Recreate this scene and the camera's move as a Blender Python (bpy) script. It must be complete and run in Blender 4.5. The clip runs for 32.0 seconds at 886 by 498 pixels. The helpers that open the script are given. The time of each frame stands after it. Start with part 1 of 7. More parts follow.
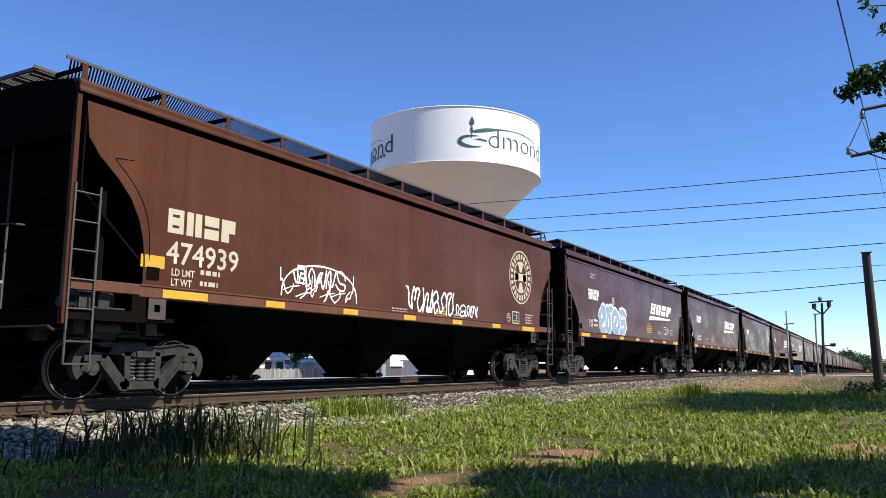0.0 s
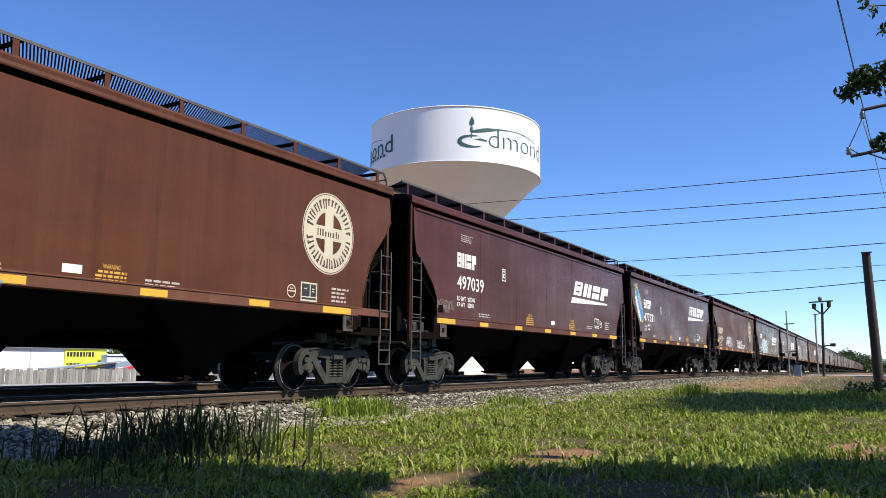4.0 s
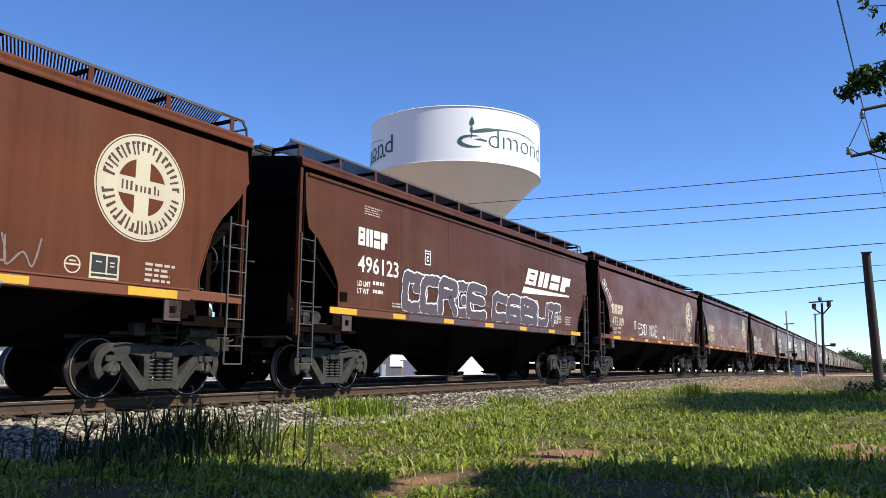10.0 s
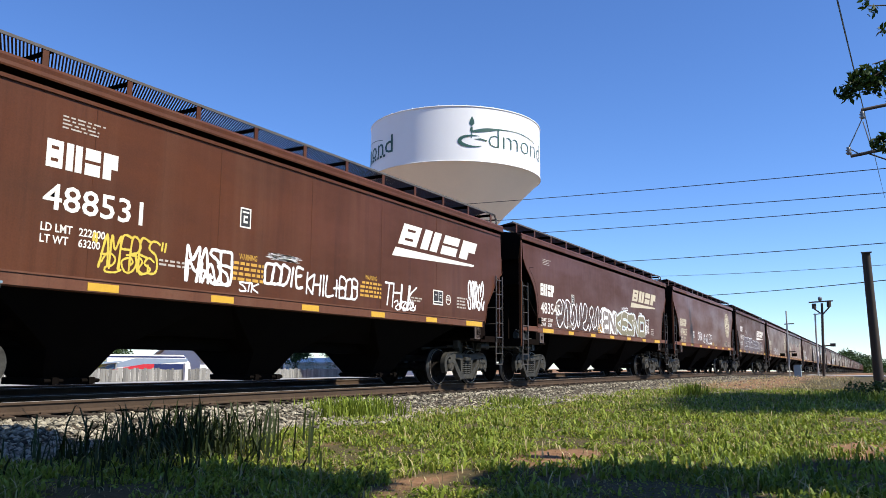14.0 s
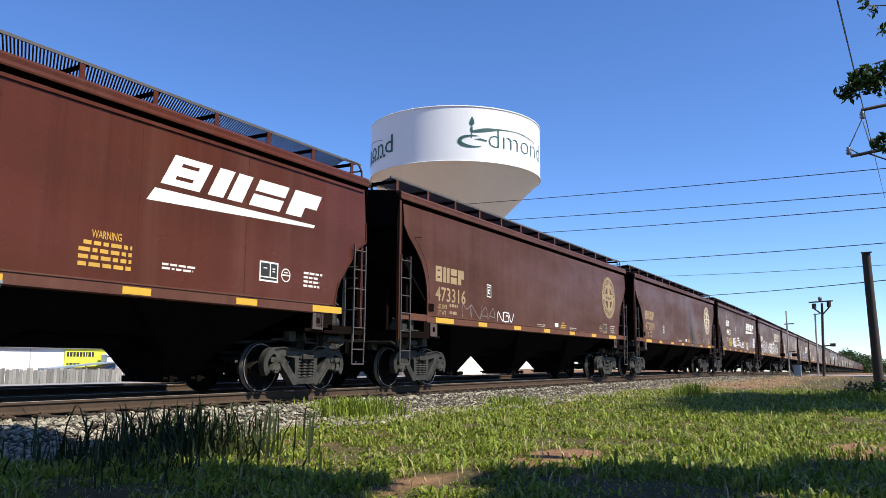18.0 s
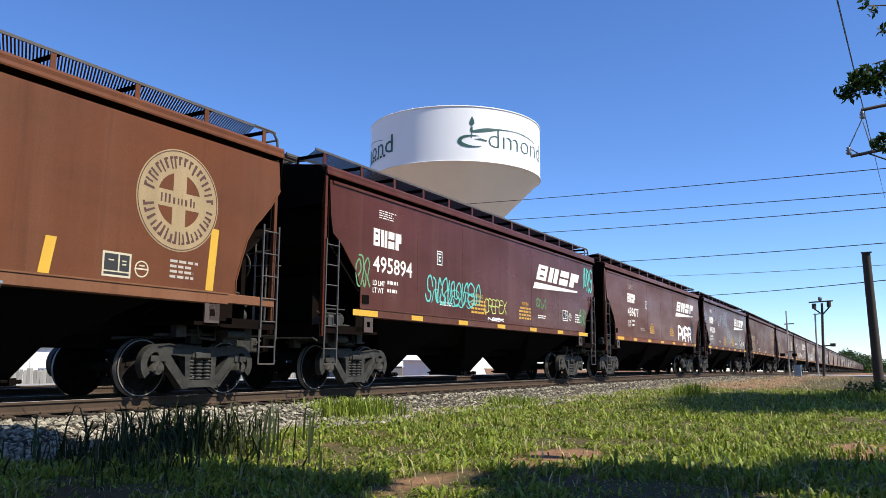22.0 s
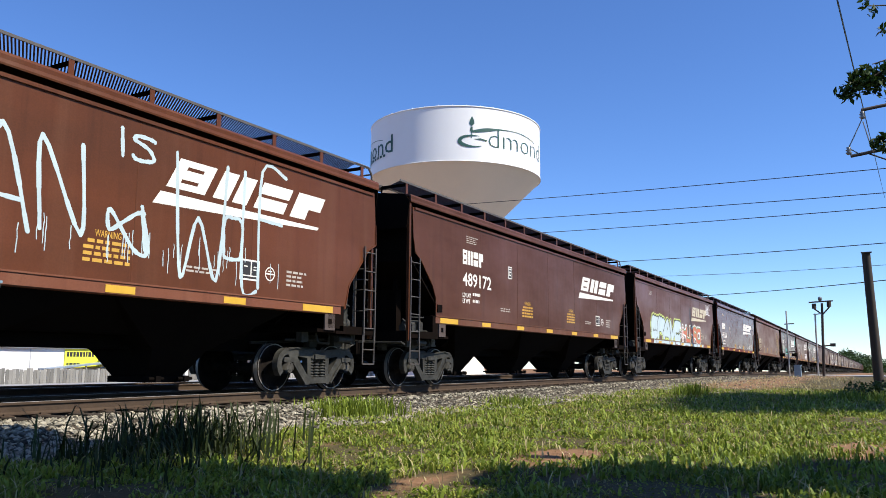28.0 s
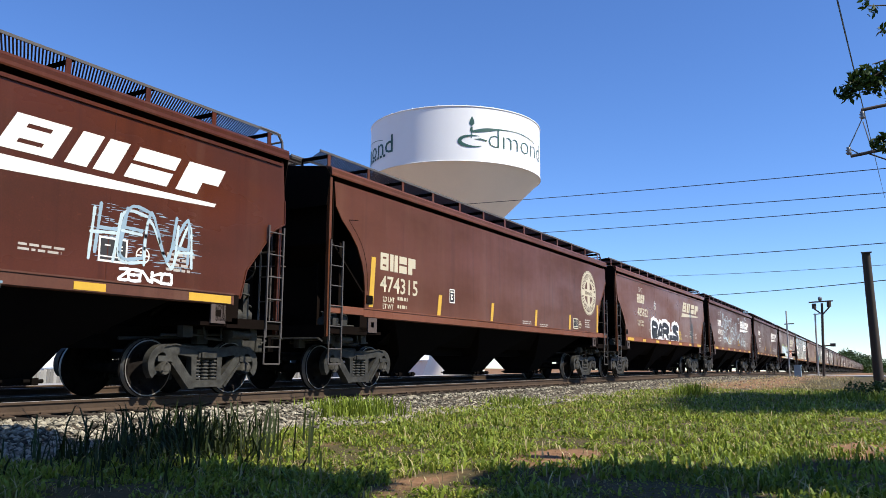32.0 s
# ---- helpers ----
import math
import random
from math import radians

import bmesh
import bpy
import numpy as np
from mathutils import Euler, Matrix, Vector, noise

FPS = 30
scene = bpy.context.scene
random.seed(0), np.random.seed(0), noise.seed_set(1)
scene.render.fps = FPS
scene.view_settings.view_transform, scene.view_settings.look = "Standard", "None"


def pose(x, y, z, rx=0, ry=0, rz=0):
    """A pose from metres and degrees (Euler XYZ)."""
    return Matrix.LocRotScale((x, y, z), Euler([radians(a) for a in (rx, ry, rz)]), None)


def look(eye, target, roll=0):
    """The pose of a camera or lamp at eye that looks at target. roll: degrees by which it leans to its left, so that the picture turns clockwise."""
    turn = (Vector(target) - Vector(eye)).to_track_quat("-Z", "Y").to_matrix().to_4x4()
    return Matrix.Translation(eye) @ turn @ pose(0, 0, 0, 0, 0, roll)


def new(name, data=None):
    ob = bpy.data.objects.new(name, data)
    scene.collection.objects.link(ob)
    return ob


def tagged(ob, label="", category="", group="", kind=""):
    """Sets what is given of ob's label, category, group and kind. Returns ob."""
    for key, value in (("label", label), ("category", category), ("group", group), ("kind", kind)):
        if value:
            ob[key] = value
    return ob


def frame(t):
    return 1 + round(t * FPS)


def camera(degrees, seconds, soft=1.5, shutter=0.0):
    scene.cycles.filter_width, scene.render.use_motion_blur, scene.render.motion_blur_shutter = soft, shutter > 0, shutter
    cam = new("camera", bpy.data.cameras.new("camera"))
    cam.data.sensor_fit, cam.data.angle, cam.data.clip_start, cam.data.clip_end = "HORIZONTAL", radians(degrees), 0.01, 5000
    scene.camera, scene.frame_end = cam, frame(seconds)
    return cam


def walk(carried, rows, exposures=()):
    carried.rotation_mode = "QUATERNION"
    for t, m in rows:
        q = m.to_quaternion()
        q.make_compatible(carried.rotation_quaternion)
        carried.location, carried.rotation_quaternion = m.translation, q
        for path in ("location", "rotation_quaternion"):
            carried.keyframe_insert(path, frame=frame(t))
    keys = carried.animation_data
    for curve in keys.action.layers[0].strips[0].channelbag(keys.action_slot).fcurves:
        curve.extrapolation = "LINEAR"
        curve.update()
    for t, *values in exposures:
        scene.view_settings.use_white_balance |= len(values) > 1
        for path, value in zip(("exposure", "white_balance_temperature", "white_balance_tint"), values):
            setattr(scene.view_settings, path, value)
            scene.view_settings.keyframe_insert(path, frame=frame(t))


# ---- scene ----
# The camera stands still beside the line; x runs along the track, y away across it, z = 0 is the rail head.
cam = camera(59.27, 32.0, soft=0.75, shutter=0.0)
EYE = Vector((0, 0, 0.577))
YAW, TILT, ROLL = radians(29.936), radians(8.252), 0.342
AIM = EYE + Vector((math.cos(YAW) * math.cos(TILT), math.sin(YAW) * math.cos(TILT), math.sin(TILT)))
STAND = look(EYE, AIM, ROLL)
walk(cam, [(0, STAND), (32, STAND)])

# ---- light: clear sky, high sun behind the camera's right shoulder ----
SUN_AZ, SUN_EL = radians(-88), radians(48)
world = bpy.data.worlds.new("sky")
scene.world = world
world.use_nodes = True
wt = world.node_tree
sky = wt.nodes.new("ShaderNodeTexSky")
sky.sky_type = "NISHITA"
sky.sun_disc = False
sky.sun_elevation = SUN_EL
sky.sun_rotation = radians(90) - SUN_AZ
sky.air_density, sky.dust_density, sky.ozone_density = 1.0, 0.0, 8.0
sky.altitude = 1300
wt.nodes["Background"].inputs["Strength"].default_value = 0.13
deep = wt.nodes.new("ShaderNodeHueSaturation")
deep.inputs["Hue"].default_value, deep.inputs["Saturation"].default_value = 0.507, 1.08
wt.links.new(sky.outputs[0], deep.inputs["Color"])
wt.links.new(deep.outputs[0], wt.nodes["Background"].inputs["Color"])
sun_data = bpy.data.lights.new("sun", "SUN")
sun_data.energy, sun_data.angle, sun_data.color = 5.0, radians(0.53), (1.0, 0.92, 0.80)
sun = new("sun", sun_data)
sun.matrix_world = look((0, 0, 0), (-math.cos(SUN_AZ) * math.cos(SUN_EL), -math.sin(SUN_AZ) * math.cos(SUN_EL), -math.sin(SUN_EL)))
scene.view_settings.exposure = 0.62


# ---- materials ----
def material(name, base, rough=0.7, metal=0.0, vary=0.25, scale=3.0, fine=60.0, bump=0.15, streak=0.0, stain=None, per_object=0.0, spec=0.5):
    """Surface with coarse and fine variation; streak stretches the coarse stains downwards, stain is their colour."""
    m = bpy.data.materials.new(name)
    m.use_nodes = True
    t = m.node_tree
    n, l = t.nodes, t.links
    b = n["Principled BSDF"]
    b.inputs["Roughness"].default_value = rough
    b.inputs["Metallic"].default_value = metal
    b.inputs["Specular IOR Level"].default_value = spec
    co = n.new("ShaderNodeTexCoord")
    mp = n.new("ShaderNodeMapping")
    l.new(co.outputs["Object"], mp.inputs[0])
    if per_object:
        info = n.new("ShaderNodeObjectInfo")
        add = n.new("ShaderNodeVectorMath")
        add.operation = "SCALE"
        add.inputs[0].default_value = (37.0, 11.0, 23.0)
        l.new(info.outputs["Random"], add.inputs["Scale"])
        l.new(add.outputs[0], mp.inputs["Location"])
    if streak:
        mp.inputs["Scale"].default_value = (1, 1, 1 / (1 + streak))
    big = n.new("ShaderNodeTexNoise")
    big.inputs["Scale"].default_value, big.inputs["Detail"].default_value, big.inputs["Roughness"].default_value = scale, 5, 0.6
    small = n.new("ShaderNodeTexNoise")
    small.inputs["Scale"].default_value, small.inputs["Detail"].default_value = fine, 4
    l.new(mp.outputs[0], big.inputs["Vector"])
    l.new(co.outputs["Object"], small.inputs["Vector"])
    ramp = n.new("ShaderNodeValToRGB")
    ramp.color_ramp.elements[0].position, ramp.color_ramp.elements[1].position = 0.3, 0.72
    s = stain or tuple(c * (1 - vary) for c in base)
    ramp.color_ramp.elements[0].color = (*s, 1)
    ramp.color_ramp.elements[1].color = (*base, 1)
    l.new(big.outputs["Fac"], ramp.inputs[0])
    hsv = n.new("ShaderNodeHueSaturation")
    rng = n.new("ShaderNodeMapRange")
    rng.inputs["To Min"].default_value, rng.inputs["To Max"].default_value = 1 - vary * 0.7, 1 + vary * 0.7
    l.new(small.outputs["Fac"], rng.inputs["Value"])
    l.new(rng.outputs[0], hsv.inputs["Value"])
    l.new(ramp.outputs[0], hsv.inputs["Color"])
    last = hsv
    if per_object:
        h2 = n.new("ShaderNodeHueSaturation")
        r2 = n.new("ShaderNodeMapRange")
        r2.inputs["To Min"].default_value, r2.inputs["To Max"].default_value = 1 - per_object, 1 + per_object
        l.new(info.outputs["Random"], r2.inputs["Value"])
        l.new(r2.outputs[0], h2.inputs["Value"])
        l.new(hsv.outputs[0], h2.inputs["Color"])
        last = h2
    l.new(last.outputs[0], b.inputs["Base Color"])
    rr = n.new("ShaderNodeMapRange")
    rr.inputs["To Min"].default_value, rr.inputs["To Max"].default_value = max(rough - 0.12, 0.05), min(rough + 0.12, 1)
    l.new(big.outputs["Fac"], rr.inputs["Value"])
    l.new(rr.outputs[0], b.inputs["Roughness"])
    if bump:
        bp = n.new("ShaderNodeBump")
        bp.inputs["Strength"].default_value, bp.inputs["Distance"].default_value = bump, 0.01
        l.new(small.outputs["Fac"], bp.inputs["Height"])
        l.new(bp.outputs[0], b.inputs["Normal"])
    return m


def island_material(name, a, c, rough=0.8, spec=0.3, trans=0.0):
    """Colour from a to c, drawn per loose piece of the mesh."""
    m = bpy.data.materials.new(name)
    m.use_nodes = True
    t = m.node_tree
    n, l = t.nodes, t.links
    b = n["Principled BSDF"]
    b.inputs["Roughness"].default_value, b.inputs["Specular IOR Level"].default_value = rough, spec
    g = n.new("ShaderNodeNewGeometry")
    ramp = n.new("ShaderNodeValToRGB")
    ramp.color_ramp.elements[0].color, ramp.color_ramp.elements[1].color = (*a, 1), (*c, 1)
    l.new(g.outputs["Random Per Island"], ramp.inputs[0])
    l.new(ramp.outputs[0], b.inputs["Base Color"])
    if trans:
        tr = n.new("ShaderNodeBsdfTranslucent")
        mix = n.new("ShaderNodeMixShader")
        mix.inputs[0].default_value = trans
        l.new(ramp.outputs[0], tr.inputs["Color"])
        l.new(b.outputs[0], mix.inputs[1])
        l.new(tr.outputs[0], mix.inputs[2])
        l.new(mix.outputs[0], n["Material Output"].inputs["Surface"])
    return m


def car_paint(name, base, worn, rough=0.5, dusty=0.0, band=0.0):
    """Old freight-car paint: faded areas, streaks of dust and grime running down, specks of rust."""
    m = bpy.data.materials.new(name)
    m.use_nodes = True
    n, l = m.node_tree.nodes, m.node_tree.links
    b = n["Principled BSDF"]
    b.inputs["Specular IOR Level"].default_value = 0.20
    co, info = n.new("ShaderNodeTexCoord"), n.new("ShaderNodeObjectInfo")
    shift = n.new("ShaderNodeVectorMath")
    shift.operation = "SCALE"
    shift.inputs[0].default_value = (53.0, 0.0, 17.0)
    l.new(info.outputs["Random"], shift.inputs["Scale"])

    def pattern(size, scale, detail, lo, hi):
        mp, nz, mr = n.new("ShaderNodeMapping"), n.new("ShaderNodeTexNoise"), n.new("ShaderNodeMapRange")
        mp.inputs["Scale"].default_value = size
        l.new(co.outputs["Object"], mp.inputs[0])
        l.new(shift.outputs[0], mp.inputs["Location"])
        nz.inputs["Scale"].default_value, nz.inputs["Detail"].default_value, nz.inputs["Roughness"].default_value = scale, detail, 0.62
        l.new(mp.outputs[0], nz.inputs["Vector"])
        mr.inputs["From Min"].default_value, mr.inputs["From Max"].default_value = lo, hi
        l.new(nz.outputs["Fac"], mr.inputs["Value"])
        return mr.outputs[0]

    def blend(fac, share, a, colour):
        mul, mx = n.new("ShaderNodeMath"), n.new("ShaderNodeMix")
        mul.operation, mx.data_type = "MULTIPLY", "RGBA"
        mul.inputs[1].default_value = share
        l.new(fac, mul.inputs[0])
        l.new(mul.outputs[0], mx.inputs["Factor"])
        if isinstance(a, tuple):
            mx.inputs["A"].default_value = (*a, 1)
        else:
            l.new(a, mx.inputs["A"])
        mx.inputs["B"].default_value = (*colour, 1)
        return mx.outputs["Result"]

    base, worn = (tuple(g * v for g, v in zip((0.98, 0.86, 0.74), q)) for q in (base, worn))
    dust = tuple(0.55 * c + 0.45 * d for c, d in zip(base, (0.24, 0.155, 0.10)))
    grime = tuple(0.42 * c for c in worn)
    fade = pattern((0.4, 1, 1.0), 0.7, 4, 0.35, 0.68)
    c = blend(fade, 1.0, base, worn)
    c = blend(pattern((2.2, 1, 0.10), 1.0, 6, 0.50, 0.78), 0.24 + dusty, c, dust)
    c = blend(pattern((3.1, 1, 0.13), 1.3, 6, 0.54, 0.80), 0.55, c, grime)
    c = blend(pattern((1, 1, 1), 9.0, 5, 0.63, 0.74), 0.6, c, (0.10, 0.032, 0.014))
    if band:
        # older dull coat above the line of the repainted lower sheets
        sep, edge = n.new("ShaderNodeSeparateXYZ"), n.new("ShaderNodeMapRange")
        l.new(co.outputs["Object"], sep.inputs[0])
        edge.inputs["From Min"].default_value, edge.inputs["From Max"].default_value = band - 0.02, band + 0.06
        l.new(sep.outputs["Z"], edge.inputs["Value"])
        c = blend(edge.outputs[0], 0.75, c, tuple(0.55 * w for w in worn))
    fine = pattern((1, 1, 1), 42.0, 4, 0.25, 0.75)
    hsv, mr = n.new("ShaderNodeHueSaturation"), n.new("ShaderNodeMapRange")
    mr.inputs["To Min"].default_value, mr.inputs["To Max"].default_value = 0.86, 1.14
    l.new(fine, mr.inputs["Value"])
    l.new(mr.outputs[0], hsv.inputs["Value"])
    l.new(c, hsv.inputs["Color"])
    l.new(hsv.outputs[0], b.inputs["Base Color"])
    rr = n.new("ShaderNodeMapRange")
    rr.inputs["To Min"].default_value, rr.inputs["To Max"].default_value = rough - 0.16, min(rough + 0.06, 1)
    l.new(fade, rr.inputs["Value"])
    l.new(rr.outputs[0], b.inputs["Roughness"])
    # faint buckling of the sheets
    wav = pattern((0.9, 1, 0.5), 1.4, 2, 0.2, 0.8)
    bp = n.new("ShaderNodeBump")
    bp.inputs["Strength"].default_value, bp.inputs["Distance"].default_value = 0.35, 0.02
    l.new(wav, bp.inputs["Height"])
    l.new(bp.outputs[0], b.inputs["Normal"])
    return m


PAINT = {
    "brown": car_paint("brown_oxide_paint", (0.0911, 0.0348, 0.0151), (0.0591, 0.0232, 0.0113), 0.5),
    "dark": car_paint("dark_maroon_paint", (0.0788, 0.0232, 0.0105), (0.0518, 0.0169, 0.0083), 0.38),
    "tan": car_paint("faded_tan_brown_paint", (0.1300, 0.0530, 0.0240), (0.0950, 0.0390, 0.0185), 0.48),
    "red": car_paint("deep_red_paint", (0.1077, 0.0189, 0.0060), (0.0746, 0.0148, 0.0054), 0.28),
    "plum": car_paint("plum_brown_paint", (0.0870, 0.0253, 0.0121), (0.0600, 0.0189, 0.0097), 0.38),
    "rust": car_paint("rust_brown_paint", (0.1140, 0.0411, 0.0173), (0.0766, 0.0286, 0.0128), 0.44),
    "bright": car_paint("orange_brown_paint", (0.1450, 0.0549, 0.0226), (0.1077, 0.0411, 0.0181), 0.42),
    "two_tone": car_paint("two_tone_red_brown_paint", (0.1338, 0.0407, 0.0182), (0.0963, 0.0321, 0.0150), 0.40, band=3.28),
    "grey": car_paint("weathered_grey_paint", (0.1760, 0.1672, 0.1496), (0.1232, 0.1144, 0.1056), 0.50),
}
DUSTY = {
    key: car_paint("dusty_sill_" + key, tuple(1.2 * c + 0.016 for c in base), tuple(1.0 * c + 0.012 for c in base), 0.65, 0.2)
    for key, base in (("brown", (0.092, 0.036, 0.020)), ("dark", (0.068, 0.024, 0.015)), ("tan", (0.135, 0.060, 0.028)), ("red", (0.110, 0.019, 0.012)), ("plum", (0.070, 0.024, 0.016)), ("rust", (0.128, 0.045, 0.024)), ("two_tone", (0.125, 0.040, 0.020)), ("bright", (0.170, 0.060, 0.030)), ("grey", (0.200, 0.190, 0.136)))
}
# base colour taken down to near-black for the deep shade under the cars
M_UNDER = material("shade_black_underframe", (0.006, 0.005, 0.004), 0.95, vary=0.4, scale=2.0, fine=40, bump=0.2, stain=(0.004, 0.003, 0.003), spec=0.03)
# near-black: the shade between the cars is put into this colour
M_END = material("shade_black_end_sheet", (0.008, 0.005, 0.004), 0.95, vary=0.35, scale=1.2, fine=40, bump=0.1, stain=(0.005, 0.004, 0.003), spec=0.03)
M_TRUCK = material("dusty_cast_steel", (0.050, 0.049, 0.042), 0.65, vary=0.55, scale=7, fine=70, bump=0.45, stain=(0.016, 0.015, 0.012), per_object=0.15, spec=0.3)
M_WHEEL = material("wheel_steel", (0.022, 0.019, 0.017), 0.8, 0.0, vary=0.35, scale=6, fine=60, bump=0.2, stain=(0.005, 0.004, 0.004), spec=0.03)
M_TREAD = material("worn_tread_steel", (0.19, 0.185, 0.17), 0.5, 0.3, vary=0.15, scale=8, bump=0.05)
M_GRATE = material("dark_steel_grating", (0.085, 0.080, 0.078), 0.7, 0.1, vary=0.3, scale=3, fine=50, bump=0.1)
M_WHITE = material("white_lettering", (0.72, 0.70, 0.64), 0.6, vary=0.10, scale=2, fine=50, bump=0.0, streak=3)
M_CREAM = material("cream_lettering", (0.52, 0.47, 0.34), 0.65, vary=0.16, scale=2, fine=50, bump=0.0, streak=3)
M_FADED = material("faded_gold_lettering", (0.34, 0.25, 0.13), 0.7, vary=0.3, scale=2.5, fine=50, bump=0.0, streak=3)
M_DIM = material("dusty_lettering", (0.44, 0.40, 0.35), 0.7, vary=0.25, scale=2.5, fine=50, bump=0.0, streak=3)
M_YELLOW = material("yellow_reflector", (0.58, 0.345, 0.03), 0.5, vary=0.15, scale=4, bump=0.0)
SPRAY = {
    "white": material("white_spray", (0.78, 0.79, 0.80), 0.6, vary=0.08, scale=3, bump=0.0),
    "lilac": material("lilac_spray", (0.078, 0.058, 0.068), 0.6, vary=0.15, scale=3, bump=0.0),
    "ice": material("pale_blue_spray", (0.46, 0.57, 0.60), 0.6, vary=0.2, scale=2, bump=0.0),
    "sky": material("grey_blue_spray", (0.25, 0.36, 0.44), 0.6, vary=0.2, scale=2, bump=0.0),
    "teal": material("teal_spray", (0.10, 0.48, 0.42), 0.6, vary=0.15, scale=3, bump=0.0),
    "green": material("green_spray", (0.12, 0.28, 0.13), 0.6, vary=0.15, scale=3, bump=0.0),
    "yellow": material("yellow_spray", (0.62, 0.47, 0.06), 0.6, vary=0.15, scale=3, bump=0.0),
    "red": material("coral_spray", (0.50, 0.14, 0.07), 0.6, vary=0.15, scale=3, bump=0.0),
    "olive": material("olive_tan_spray", (0.21, 0.19, 0.11), 0.6, vary=0.25, scale=5, bump=0.0),
    "black": material("black_spray", (0.012, 0.012, 0.014), 0.6, vary=0.2, scale=3, bump=0.0),
    "blue": material("blue_spray", (0.05, 0.20, 0.52), 0.6, vary=0.15, scale=3, bump=0.0),
    "grey": material("grey_green_spray", (0.27, 0.27, 0.22), 0.7, vary=0.2, scale=3, bump=0.0),
    "lime": material("pale_lime_spray", (0.50, 0.60, 0.16), 0.7, vary=0.2, scale=3, bump=0.0),
    "smoke": material("smoky_grey_spray", (0.14, 0.12, 0.115), 0.7, vary=0.3, scale=4, bump=0.0),
    "dim": material("faded_spray", (0.20, 0.17, 0.155), 0.7, vary=0.2, scale=3, bump=0.0),
}
M_RAIL = material("rusty_rail", (0.075, 0.052, 0.036), 0.85, 0.0, vary=0.3, scale=4, fine=60, bump=0.2, spec=0.12)
M_RAILTOP = material("worn_railhead", (0.34, 0.31, 0.28), 0.5, 0.2, vary=0.12, scale=5, bump=0.05)
M_TIE = material("creosoted_wood", (0.050, 0.040, 0.032), 0.85, vary=0.4, scale=4, fine=50, bump=0.4, per_object=0.25, spec=0.1)
M_BALLAST = material("ballast_bed", (0.08, 0.066, 0.050), 0.9, vary=0.4, scale=8, fine=40, bump=0.8, stain=(0.05, 0.040, 0.030), spec=0.1)
M_STONE = island_material("ballast_stone", (0.022, 0.020, 0.015), (0.40, 0.365, 0.275), 0.85)
M_TANK = material("white_tank_paint", (0.74, 0.75, 0.74), 0.42, vary=0.04, scale=0.25, fine=8, bump=0.0, streak=4)
M_TANKLOW = material("cream_tank_paint", (0.80, 0.74, 0.60), 0.5, vary=0.06, scale=0.3, fine=8, bump=0.0, streak=4)
M_GREEN = material("dark_green_sign_paint", (0.012, 0.075, 0.060), 0.5, vary=0.1, scale=1, bump=0.0)
M_POLE = material("weathered_pole_wood", (0.055, 0.042, 0.033), 0.85, vary=0.35, scale=3, fine=50, bump=0.4, streak=6)
M_PALEPOLE = material("pale_steel_post", (0.42, 0.42, 0.40), 0.6, 0.2, vary=0.2, scale=3, bump=0.1)
M_WIRE = material("dark_cable", (0.03, 0.03, 0.032), 0.6, vary=0.1, bump=0.0)
M_INSUL = material("grey_porcelain", (0.14, 0.145, 0.15), 0.3, vary=0.1, bump=0.0)
M_FENCE = material("silvered_fence_board", (0.25, 0.255, 0.235), 0.85, vary=0.35, scale=2, fine=40, bump=0.3, streak=6, per_object=0.35)
M_SIDING = material("white_siding", (0.70, 0.70, 0.68), 0.6, vary=0.06, scale=1, fine=20, bump=0.05)
M_ROOF = material("grey_metal_roof", (0.36, 0.39, 0.43), 0.5, 0.2, vary=0.15, scale=1, fine=20, bump=0.05)
M_PALEROOF = material("pale_shingle_roof", (0.58, 0.58, 0.57), 0.7, vary=0.25, scale=2, fine=25, bump=0.2)
M_SHED = material("grey_shed_boards", (0.085, 0.09, 0.10), 0.8, vary=0.3, scale=1, fine=30, bump=0.2, streak=5)
M_SIGNY = material("yellow_sign_panel", (0.72, 0.74, 0.06), 0.5, vary=0.06, scale=1, bump=0.0)
M_SIGNK = material("black_sign_print", (0.02, 0.02, 0.02), 0.6, vary=0.1, bump=0.0)
M_REDP = material("red_vehicle_paint", (0.50, 0.03, 0.04), 0.35, vary=0.1, scale=2, bump=0.0)
M_NAVY = material("navy_panel", (0.02, 0.03, 0.10), 0.4, vary=0.1, scale=2, bump=0.0)
M_SLATE = material("slate_blue_panel", (0.22, 0.28, 0.36), 0.45, vary=0.1, scale=2, bump=0.0)
M_GLASS = material("dark_window_glass", (0.02, 0.022, 0.025), 0.12, vary=0.1, bump=0.0)
M_ROAD = material("pale_concrete_road", (0.30, 0.29, 0.27), 0.85, vary=0.15, scale=1, fine=25, bump=0.2)
M_CASE = material("grey_blue_cabinet_paint", (0.20, 0.30, 0.36), 0.5, 0.2, vary=0.15, scale=3, bump=0.05)
M_LEAF = island_material("leaf", (0.014, 0.034, 0.008), (0.045, 0.088, 0.016), 0.55, 0.3, 0.2)
M_BARK = material("bark", (0.075, 0.058, 0.044), 0.9, vary=0.4, scale=8, fine=60, bump=0.6)
M_BLADE = island_material("grass_blade", (0.104, 0.130, 0.012), (0.350, 0.380, 0.056), 0.6, 0.35, 0.35)
M_WEED = island_material("weed_blade", (0.072, 0.114, 0.010), (0.285, 0.360, 0.042), 0.55, 0.35, 0.35)
# grass green darkened so the clumps look shaded by colour alone
M_SHADEGRASS = island_material("shade_dark_blade", (0.010, 0.018, 0.004), (0.042, 0.058, 0.013), 0.6, 0.25, 0.2)
M_DARKSTONE = island_material("dark_stone", (0.022, 0.020, 0.017), (0.20, 0.18, 0.15), 0.85)
